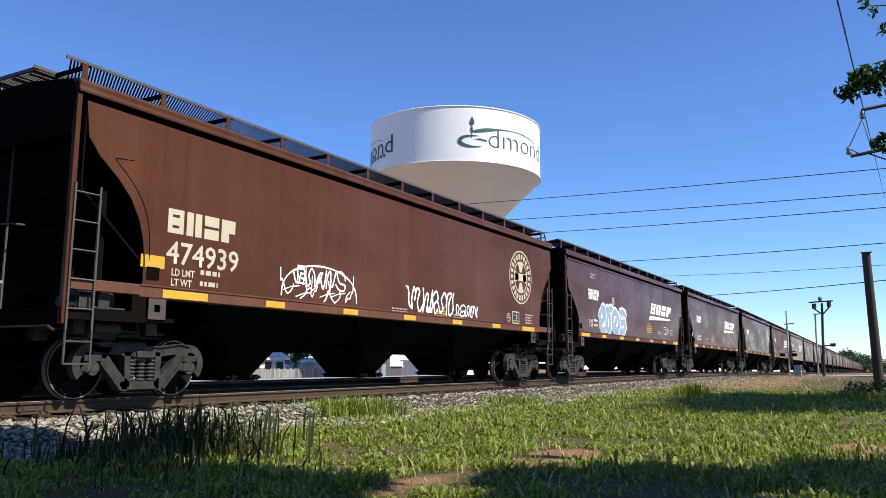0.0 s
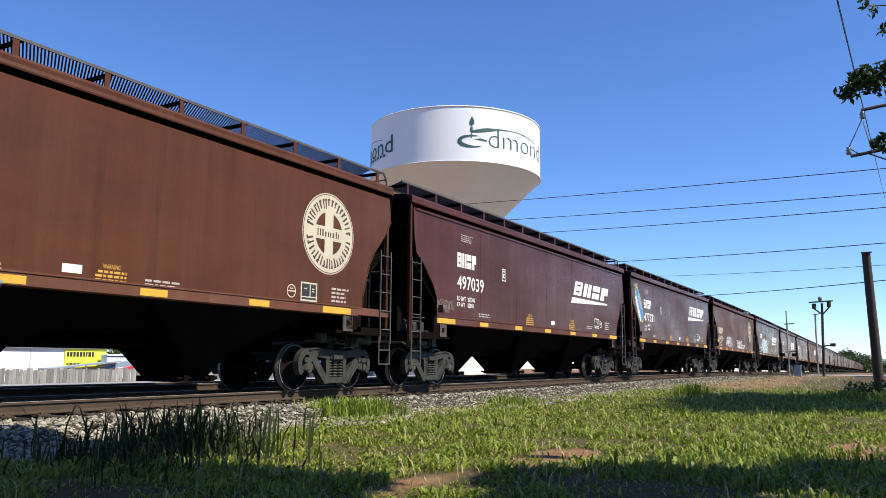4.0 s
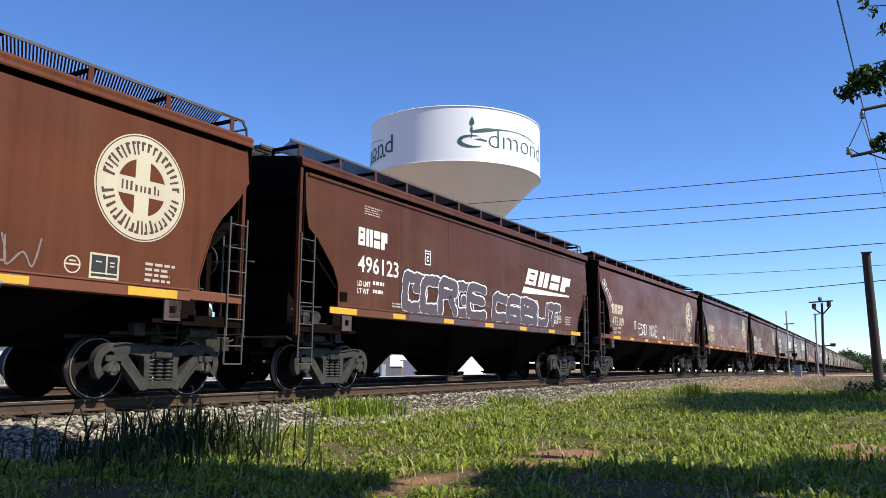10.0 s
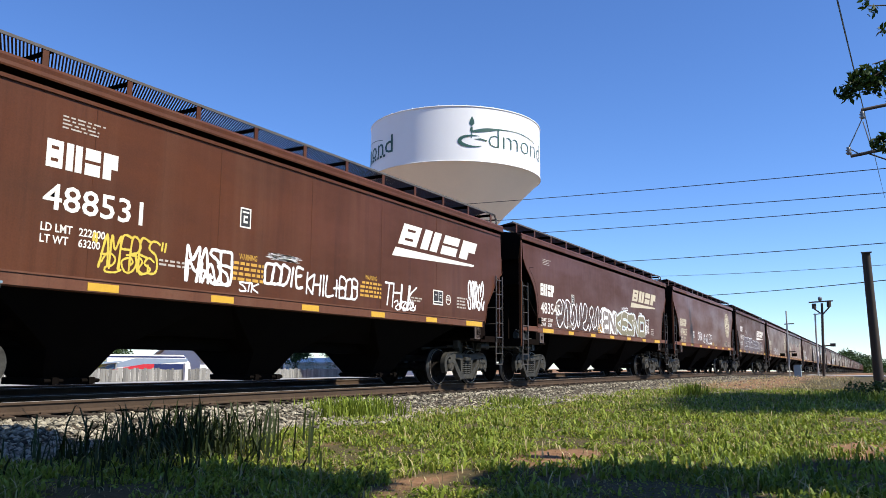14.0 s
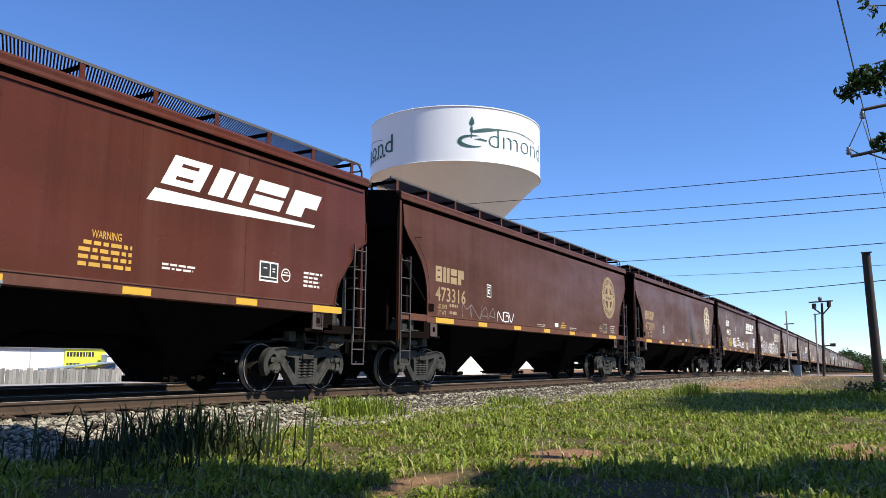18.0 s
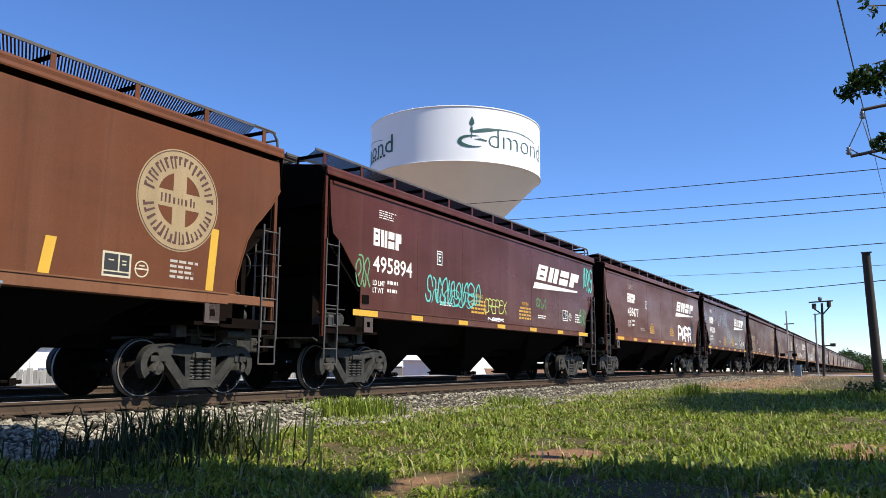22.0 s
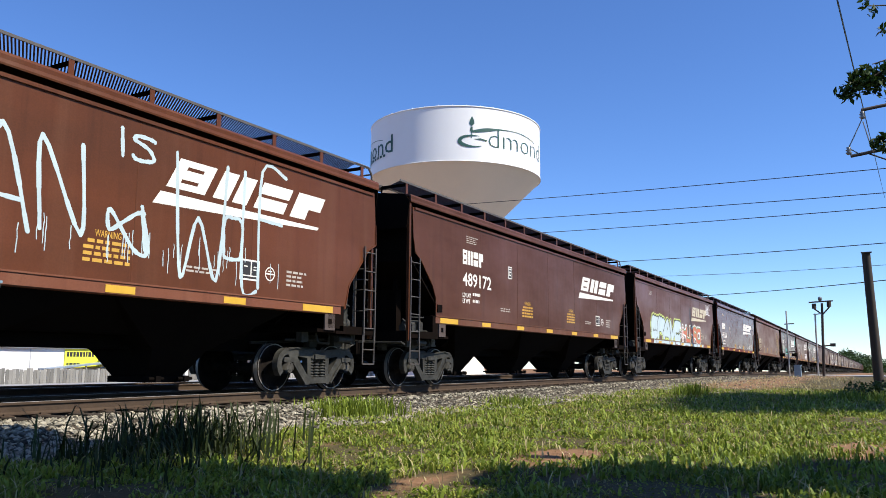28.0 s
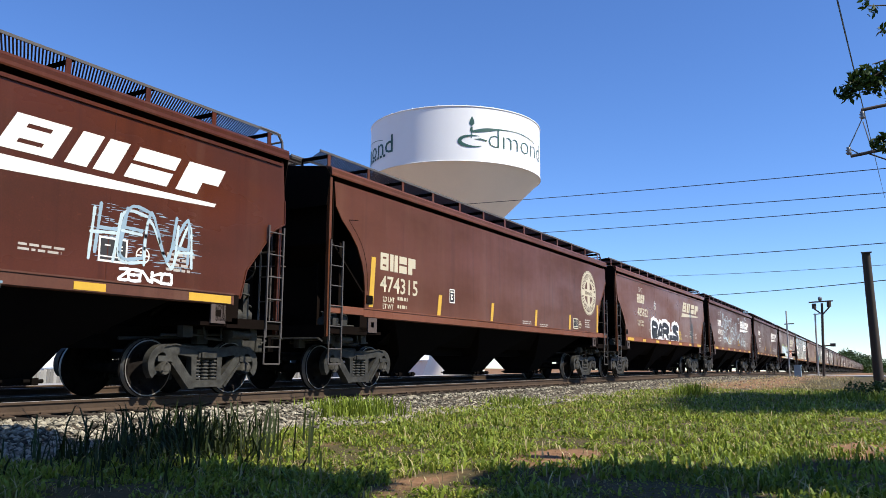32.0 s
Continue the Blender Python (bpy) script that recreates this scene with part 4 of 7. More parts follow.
def plate_mesh(mat):
    """Framed square stencil."""
    sd = Solid()
    for a in ((-0.13, 0.13, 0.15, 0.175), (-0.13, 0.13, -0.175, -0.15), (-0.13, -0.105, -0.175, 0.175), (0.105, 0.13, -0.175, 0.175), (-0.05, 0.05, -0.09, -0.05), (-0.05, 0.05, 0.0, 0.04), (-0.05, -0.015, -0.09, 0.04), (-0.08, 0.08, 0.085, 0.115)):
        sd.box(a[0], a[1], SIDE, SIDE + 0.003, a[2], a[3])
    return sd.mesh("stencil_print", mat)


def warning_mesh(size):
    """Four long lines of small print below a heading."""
    sd = Solid()
    rnd = random.Random(9)
    for r in range(4):
        x = 0.0 if r else 0.05
        while x < 0.62:
            l = rnd.uniform(0.05, 0.14)
            sd.box(x * size, min(x + l, 0.64) * size, SIDE, SIDE + 0.003, (-0.16 - r * 0.075) * size, (-0.118 - r * 0.075) * size)
            x += l + 0.03
    return sd.mesh("warning_print", M_YWARN)


def warning(car, x, z, size):
    lines = part("warning_print", cached(("warn", size), lambda: warning_mesh(size)), car, "orange-yellow warning print", at_side(x, z))
    me = cached(("warn_head", size), lambda: lettering("WARNING", 0.36 * size, 0.085 * size, M_YWARN, 0.006))
    part("heading", me, lines, m=pose(0.14 * size, SIDE, -0.085 * size))


def panel_mesh(mat):
    """Two-panel inspection stencil in a pale frame, with a round stencil beside it."""
    sd = Solid()
    y0, y1 = SIDE, SIDE + 0.003
    for a in ((-0.24, 0.24, 0.15, 0.18), (-0.24, 0.24, -0.18, -0.15), (-0.24, -0.21, -0.15, 0.15), (0.21, 0.24, -0.15, 0.15), (0.02, 0.045, -0.09, 0.15), (-0.21, 0.21, -0.11, -0.09), (-0.14, -0.05, 0.05, 0.07), (0.09, 0.16, 0.05, 0.07), (0.09, 0.16, 0.0, 0.02)):
        sd.box(a[0], a[1], y0, y1, a[2], a[3])
    return sd.mesh("inspection_stencil", mat)


def panel_back_mesh():
    return Solid().box(-0.22, 0.22, SIDE + 0.0012, SIDE + 0.003, -0.16, 0.16).mesh("inspection_panel", M_SIGNK)


def round_stencil_mesh(mat):
    sd = Solid().ring_y(0, 0, 0.105, 0.125, SIDE, SIDE + 0.003, 20)
    sd.box(-0.105, 0.105, SIDE, SIDE + 0.003, -0.012, 0.012)
    sd.box(-0.05, 0.05, SIDE, SIDE + 0.003, 0.04, 0.06)
    return sd.mesh("round_stencil", mat)


def blob_mesh(sd, pts, y):
    k = len(pts)
    c = Vector((sum(p[0] for p in pts) / k, 0, sum(p[1] for p in pts) / k))
    sd.add([(c.x, y, c.z)] + [(x, y, z) for x, z in pts], [(0, 1 + (i + 1) % k, 1 + i) for i in range(k)])


def ribbon(sd, pts, w, y, low=SILL + 0.21):
    """A sprayed line with round joints, laid on in overlapping dabs."""
    n = len(pts)
    for i, (x, z) in enumerate(pts):
        t = w * (0.85 + 0.3 * math.sin(i * 0.9 + x * 3) ** 2) * 0.5
        yy = y - 0.00002 * i
        k = 8 if w > 0.12 else 6
        ring = [(x + t * math.cos(6.2832 * a / k), yy, max(z + t * math.sin(6.2832 * a / k), low)) for a in range(k)]
        sd.add(ring, [tuple(range(k))])
        if i + 1 < n:
            x2, z2 = pts[i + 1]
            d = Vector((x2 - x, z2 - z))
            if d.length > 1e-4:
                d.normalize()
                q = [(x - d.y * t, z + d.x * t), (x + d.y * t, z - d.x * t), (x2 + d.y * t, z2 - d.x * t), (x2 - d.y * t, z2 + d.x * t)]
                sd.add([(a, yy - 0.00001, max(b, low)) for a, b in q], [(0, 1, 2, 3)])


GLYPHS = [
    [(0.10, 0.55), (0.35, 0.95), (0.75, 0.80), (0.62, 0.40), (0.25, 0.30), (0.30, 0.05), (0.70, 0.02), (0.95, 0.25)],
    [(0.05, 0.10), (0.20, 0.70), (0.42, 0.95), (0.50, 0.55), (0.40, 0.25), (0.66, 0.30), (0.95, 0.90)],
    [(0.95, 0.80), (0.60, 1.0), (0.20, 0.75), (0.30, 0.45), (0.72, 0.58), (0.90, 0.25), (0.50, 0.0), (0.10, 0.20)],
    [(0.15, 0.92), (0.08, 0.40), (0.32, 0.05), (0.62, 0.35), (0.48, 0.75), (0.80, 0.90), (0.98, 0.45)],
    [(0.50, 0.62), (0.28, 0.40), (0.50, 0.18), (0.82, 0.42), (0.66, 0.86), (0.22, 0.88), (0.02, 0.45), (0.20, 0.02), (0.60, 0.0)],
    [(0.02, 0.30), (0.24, 0.05), (0.36, 0.50), (0.28, 0.92), (0.60, 0.70), (0.72, 0.20), (0.98, 0.05)],
    [(0.10, 0.80), (0.40, 0.98), (0.52, 0.60), (0.20, 0.35), (0.50, 0.10), (0.85, 0.30), (0.70, 0.65), (0.98, 0.95)],
    [(0.04, 0.05), (0.30, 0.30), (0.16, 0.80), (0.55, 0.98), (0.62, 0.50), (0.45, 0.12), (0.90, 0.18), (0.96, 0.60)],
]


# hand-drawn letters on a grid 6 wide and 9 high: strokes parted by ';', two digits a point
HAND = {
    "A": "003960;1353", "B": "000949675505;0555624000", "C": "6839190702105062", "D": "00093967623000", "E": "69090060;0555",
    "F": "690900;0555", "G": "68391907021050626535", "H": "0009;6069;0565", "I": "3039", "J": "6962401002", "K": "0009;690560",
    "L": "090060", "M": "0009356960", "N": "00096069", "O": "39190702105062675939", "P": "000949675505", "R": "000949675505;3560",
    "S": "684919074562401002", "T": "0969;3930", "U": "090210506269", "V": "093069", "W": "0910355069", "X": "0069;0960",
    "Y": "093569;3530", "Z": "09690060", "+": "3137;0464", '"': "2826;4846", "a": "5545240205306056;5650",
}


def hand_strokes(ch):
    return [[(int(q[i]) / 6, int(q[i + 1]) / 9) for i in range(0, len(q), 2)] for q in HAND[ch].split(";")]


def soft_line(pts, per=5):
    """A smooth curve through the points."""
    out = []
    n = len(pts)
    for i in range(n - 1):
        p0, p1, p2, p3 = pts[max(i - 1, 0)], pts[i], pts[i + 1], pts[min(i + 2, n - 1)]
        for k in range(per):
            u = k / per
            out.append(tuple(0.5 * (2 * b + (c - a) * u + (2 * a - 5 * b + 4 * c - d) * u * u + (3 * b - a - 3 * c + d) * u ** 3) for a, b, c, d in zip(p0, p1, p2, p3)))
    return out + [pts[-1]]


def scrawl(car, box, line, fill=None, letters=5, width=0.045, seed=1, halo=None, wild=0.0, slope=0.0, fat=0.0):
    """A painted tag within box = (x0, x1, z0, z1): letters is a word in hand-drawn strokes, or a number of letter-like squiggles.
    Thin lines, or fat filled strokes with an outline and a halo; slope tips the line of letters."""
    x0, x1, z0, z1 = box
    z0 = max(z0, SILL + 0.22)
    rnd = random.Random(seed)
    word = letters if isinstance(letters, str) else ""
    count = len(word) or letters
    cw, hgt = (x1 - x0) / count, z1 - z0
    fat = fat or min(cw * 0.30, hgt * 0.24)
    under = Solid()
    for i in range(count):
        lean, grow, drop = rnd.uniform(-0.15, 0.25) + wild, rnd.uniform(1.0, 1.25), rnd.uniform(-0.08, 0.08)
        fx, fz = rnd.random() < 0.6, rnd.random() < 0.6
        if word == "" or word[i] not in HAND:
            if word:
                continue
            g = GLYPHS[rnd.randrange(len(GLYPHS))]
            shapes = [[(1 - a if fx else a, 1 - b if fz else b) for a, b in g]]
        else:
            shapes, grow, lean = hand_strokes(word[i]), 0.86 * grow, lean * 0.8
        inset = 0.5 * fat if fill else 0.5 * width
        lines, fills = Solid(), Solid()
        for n, shape in enumerate(shapes):
            pts = []
            for a, b in shape:
                a += rnd.uniform(-0.06, 0.06) + lean * (b - 0.5)
                b += rnd.uniform(-0.05, 0.05) + drop
                x = min(max(x0 + (i + 0.5) * cw + (a - 0.5) * cw * grow, x0), x1)
                pts.append((x, min(max(z0 + b * hgt, z0 + inset), z1 - inset) + slope * (x - x0)))
            pts = soft_line(pts)
            y = SIDE - 0.002 * (i % 3) - 0.0004 * n
            if fill:
                ribbon(fills, pts, fat, y - 0.0011)
                ribbon(lines, [(a + 0.3 * width, b + 0.3 * width) for a, b in pts], fat + 1.3 * width, y)
            else:
                ribbon(lines, pts, width, y)
            if halo:
                ribbon(under, pts, (fat if fill else 0) + 3.4 * width, SIDE + 0.0012)
        letter = part("graffiti_letter", lines.mesh("graffiti_letter", SPRAY[line]), car, f"sprayed {line} graffiti letter")
        if fill:
            part("graffiti_fill", fills.mesh("graffiti_fill", SPRAY[fill]), letter)
    if halo:
        part("graffiti_halo", under.mesh("graffiti_halo", SPRAY[halo]), car)["kind"] = "stuff"


def drips(car, x0, x1, z, length, colour, count, seed):
    """Runs of paint below a sprayed word."""
    rnd = random.Random(seed)
    sd = Solid()
    for i in range(count):
        x, top = rnd.uniform(x0, x1), z + rnd.uniform(-0.1, 0.25)
        low = top - length * rnd.uniform(0.4, 1.0)
        ribbon(sd, [(x + 0.01 * rnd.uniform(-1, 1), top + (low - top) * k / 4) for k in range(5)], 0.014, SIDE - 0.0002)
    part("paint_drips", sd.mesh("paint_drips", SPRAY[colour]), car, f"{colour} paint runs")["kind"] = "stuff"


def mist(car, x0, x1, z0, z1, colour, count, size, seed):
    """Fuzzy overspray: thin level streaks round a sprayed word."""
    rnd = random.Random(seed)
    sd = Solid()
    for i in range(count):
        x, z = rnd.uniform(x0, x1), max(rnd.uniform(z0, z1), SILL + 0.24)
        w, t = size * rnd.uniform(1.0, 4.0), rnd.uniform(0.004, 0.010)
        sd.add([(x - w, SIDE + 0.0014, z), (x - w * 0.4, SIDE + 0.0014, z - t), (x + w, SIDE + 0.0014, z), (x + w * 0.4, SIDE + 0.0014, z + t)], [(0, 1, 2, 3)])
    part("overspray", sd.mesh("overspray", SPRAY[colour]), car, f"{colour} overspray streaks")["kind"] = "stuff"


def strokes(car, box, colour, count, width, seed, lean=0.15):
    """Long hand-drawn upright strokes with hooks."""
    x0, x1, z0, z1 = box
    rnd = random.Random(seed)
    for i in range(count):
        sd = Solid()
        x = x0 + (x1 - x0) * (i + 0.5) / count
        top, low = z1 - rnd.uniform(0, 0.35) * (z1 - z0), z0 + rnd.uniform(0, 0.45) * (z1 - z0)
        pts = []
        bow = rnd.uniform(-0.12, 0.12)
        for k in range(9):
            u = k / 8
            pts.append((x + lean * (0.5 - u) + bow * math.sin(u * math.pi), top + (low - top) * u))
        hook = rnd.choice((-1, 1)) * rnd.uniform(0.15, 0.38)
        for k in range(1, 6):
            pts.append((pts[8][0] + hook * math.sin(k / 5 * math.pi / 2), low + 0.10 * k * rnd.uniform(0.3, 1.2)))
        ribbon(sd, pts, width, SIDE - 0.0008 - 0.0006 * (i % 4))
        if rnd.random() < 0.5:
            zc = low + (top - low) * rnd.uniform(0.3, 0.7)
            ribbon(sd, [(x - 0.2, zc - 0.05), (x, zc + 0.02), (x + 0.25, zc + 0.06)], width * 0.8, SIDE - 0.0036)
        part("graffiti_stroke", sd.mesh("graffiti_stroke", SPRAY[colour]), car, f"long sprayed {colour} letter stroke")


def sill_paint(car, x0, x1, colour, seed):
    """Spray carried down over the side sill in uneven lengths."""
    rnd = random.Random(seed)
    sd = Solid()
    x = x0
    while x < x1:
        w = rnd.uniform(0.25, 0.7)
        sd.box(x, min(x + w, x1), -HALF - 0.0335, -HALF - 0.031, SILL + rnd.uniform(0.005, 0.05), SILL + 0.172)
        x += w + rnd.choice((0.0, 0.0, 0.0, 0.0, 0.1))
    part("graffiti_base", sd.mesh("graffiti_base", SPRAY[colour]), car, f"{colour} spray on the side sill")["kind"] = "stuff"


def sprayed_patch(car, x, z):
    """Slanting blue patch in a lime outline, with a row of white blocks along its lower edge."""
    def oval(a, b, dx=0.0, dz=0.0):
        out = []
        for i in range(32):
            t = 6.2832 * i / 32
            u, v = a * math.cos(t) * (1 + 0.06 * math.sin(3 * t)), b * math.sin(t) * (1 + 0.08 * math.cos(2 * t))
            out.append((x + dx + 0.55 * u + 0.84 * v, z + dz - 0.84 * u + 0.55 * v))
        return out
    for name, colour, shape, y in (("graffiti_halo", "lime", oval(0.86, 0.42), 0.0006), ("graffiti_outline", "black", oval(0.79, 0.37), -0.0004), ("graffiti_fill", "blue", oval(0.75, 0.335), -0.0014), ("graffiti_shade", "sky", oval(0.40, 0.13, 0.10, 0.16), -0.0024), ("graffiti_band", "red", oval(0.62, 0.12, -0.16, -0.16), -0.0024)):
        sd = Solid()
        blob_mesh(sd, shape, SIDE + y)
        part(name, sd.mesh(name, SPRAY[colour]), car, f"{colour} sprayed patch")
    for i in range(7):
        sd = Solid()
        u = -0.54 + 0.18 * i
        cx, cz = x - 0.16 + 0.55 * u, z - 0.16 - 0.84 * u
        sd.add([(cx + 0.84 * p * 0.10 + 0.55 * q * 0.075, SIDE - 0.0034, cz + 0.55 * p * 0.10 - 0.84 * q * 0.075) for p, q in ((-1, -0.9), (-1, 0.9), (0.6, 1), (1, 0.5), (1, -0.5), (0.6, -1))], [(0, 1, 2, 3, 4, 5)])
        part("graffiti_block", sd.mesh("graffiti_block", SPRAY["white"]), car, "white sprayed block")


CARS = {}
LONG = set()  # flat-ended cars with the large warning print


def hopper_car(k, length, paint="brown", kind="round", full=True, label=""):
    """One covered hopper; origin at the middle of the car on the rail head, +x forwards."""
    h = round(length / 2, 2)
    mat = PAINT[paint]
    car = thing("hopper_car", label or f"{paint} covered grain hopper car on steel trucks", "freight car", "cars of the grain train")
    CARS[k] = car
    if kind == "flat" and length > 16.3:
        LONG.add(k)
    flip = pose(0, 0, 0, 0, 0, 180)
    side = cached(("side", kind, h, paint), lambda: side_mesh(kind, h, mat))
    part("side_sheet", side, car)
    part("side_sheet", side, car, m=flip)
    if full and kind == "flat":
        for i in range(1, 6):
            part("seam", cached(("seam", paint), lambda: seam_mesh(mat)), car, m=pose(-h + 1.3 + (2 * h - 2.6) * i / 6, 0, 0))
    if full and kind == "round":
        part("weld_line", cached(("fold", h), lambda: fold_mesh(h)), car)
    part("side_sill", cached(("sill", h, paint), lambda: sill_mesh(h, DUSTY[paint])), car)
    roof = part("roof", cached(("roof", h, paint), lambda: roof_mesh(h, mat)), car)
    if full:
        for i in range(1, 8):
            part("roof_rib", cached(("rib", paint), lambda: rib_mesh(mat)), roof, m=pose(-h + h * i / 4, 0, 0))
    part("hatch_trough", cached(("hatch", h, paint), lambda: hatch_mesh(h, mat)), car)
    part("centre_sill", cached(("belly", h), lambda: belly_mesh(h)), car)
    for x in (-4.15, 0.0, 4.15):
        bay = part("hopper_bay", cached("bay", hopper_mesh), car, m=pose(x, 0, 0))
        if full:
            part("outlet_gate", cached("gate", gate_mesh), bay)
    board = cached(("board", h), lambda: board_mesh(h)) if full else cached(("plain_board", h), lambda: Solid().box(-h, h, RB_OUT, RB_IN, RB_Z - 0.03, RB_Z).mesh("running_board", M_GRATE))
    for m in (pose(0, 0, 0), flip):
        b = part("running_board", board, car, "steel grating walkway", m)
        if full and m is not flip:
            n = 12
            for i in range(n + 1):
                part("bracket", cached(("bracket", paint), lambda: bracket_mesh(mat)), b, m=pose(-h + 0.25 + (2 * h - 0.5) * i / n, 0, 0))
                part("bearer", cached("bearer", bearer_mesh), b, m=pose(-h + 0.32 + (2 * h - 0.5) * i / n, 0, 0))
    for a in (0, 180):
        r = pose(0, 0, 0, 0, 0, a)
        e = r @ pose(h, 0, 0)
        part("slope_sheet", cached("bulkhead", bulkhead_mesh), car, m=e)
        part("end_platform", cached("platform", lambda: platform_mesh(mat)), car, m=e)
        add_truck(car, (h - 1.52) * (1 if a == 0 else -1) + 0.2, a == 180, full)
        part("coupler", cached("coupler", coupler_mesh), car, m=e)
        part("end_frame", cached(("end_frame", kind), lambda: end_frame_mesh(kind == "round")), car, m=e)
        if kind == "round":
            es = cached(("end_sill", paint), lambda: end_sill_mesh(DUSTY[paint])) if a == 0 else cached(("end_sill_far", paint), lambda: mirrored(end_sill_mesh(DUSTY[paint])))
            part("end_sill", es, car, m=e)
        posts = cached(("post", paint), lambda: post_mesh(mat, 0.07))
        part("corner_post", posts, car, m=e)
        if full:
            part("brake_hose", cached("hose", hose_mesh), car, m=e)
            part("brake_rigging", cached("rigging", rigging_mesh) if a == 0 else cached("rigging_far", lambda: mirrored(rigging_mesh())), car, m=e)
            part("end_ladder", cached("end_ladder", end_ladder_mesh), car, m=e)
            part("handrail", cached("handrail", handrail_mesh), car, m=e)
            part("cross_walk", cached("cross_walk", cross_walk_mesh), car, m=e)["kind"] = "stuff"
            part("end_cap", cached("end_cap", end_shade_mesh), car, m=e)
        part("ladder", cached("ladder", ladder_mesh), car, m=e)
    # the near-side ladder and posts of the other ends are mirror images
    far = cached(("post_far", paint), lambda: mirrored(post_mesh(mat)))
    lad = cached("ladder_far", lambda: mirrored(ladder_mesh()))
    for a in (0, 180):
        e = pose(0, 0, 0, 0, 0, a) @ pose(h, 0, 0)
        part("corner_post", far, car, m=e)
        part("ladder", lad, car, m=e)
        if full:
            part("stirrup_step", cached("stirrup", stirrup_mesh), car, m=e)
            part("stirrup_step", cached("stirrup_far", lambda: mirrored(stirrup_mesh())), car, m=e)
    if full:
        for x in (-h + 1.55, h - 1.55):
            part("jacking_plate", cached("jacking_plate", jacking_plate_mesh), car, m=pose(x, 0, 0))
        part("tack_board", cached("tack", lambda: Solid().box(-0.11, 0.11, -HALF - 0.02, -HALF + 0.01, 1.78, 1.96).mesh("tack_board", M_UNDER)), car, m=pose(-h + 1.45, 0, 0))
        part("handbrake", cached("handbrake", handbrake_mesh), car, m=pose(h, 0, 0))
        part("brake_valve", cached("brake_far", lambda: mirrored(brake_gear_mesh())), car, m=flip @ pose(h, 0, 0))
    return car


def mirrored(me):
    bm = bmesh.new()
    bm.from_mesh(me)
    for v in bm.verts:
        v.co.y = -v.co.y
    bmesh.ops.reverse_faces(bm, faces=bm.faces)
    out = me.copy()
    bm.to_mesh(out)
    bm.free()
    return out


def jacking_plate_mesh():
    """Jacking plate below the sill with a hole in it."""
    sd = Solid()
    y0, y1 = -HALF - 0.03, -HALF + 0.0
    for q in ((-0.16, -0.055, 1.20, SILL), (0.055, 0.16, 1.20, SILL), (-0.055, 0.055, 1.20, 1.29), (-0.055, 0.055, 1.40, SILL)):
        sd.box(q[0], q[1], y0, y1, q[2], q[3])
    sd.box(-0.16, 0.16, y0, y1 + 0.16, 1.18, 1.20)
    return sd.mesh("jacking_plate", M_PLATE)


def at_side(x, z):
    return pose(x, 0, z)


STENCIL = {4: (-2.88, 2.26), 9: (-1.77, 3.02), 11: (-4.06, 2.52), 15: (-3.85, 2.38), 19: (-3.79, 2.62)}


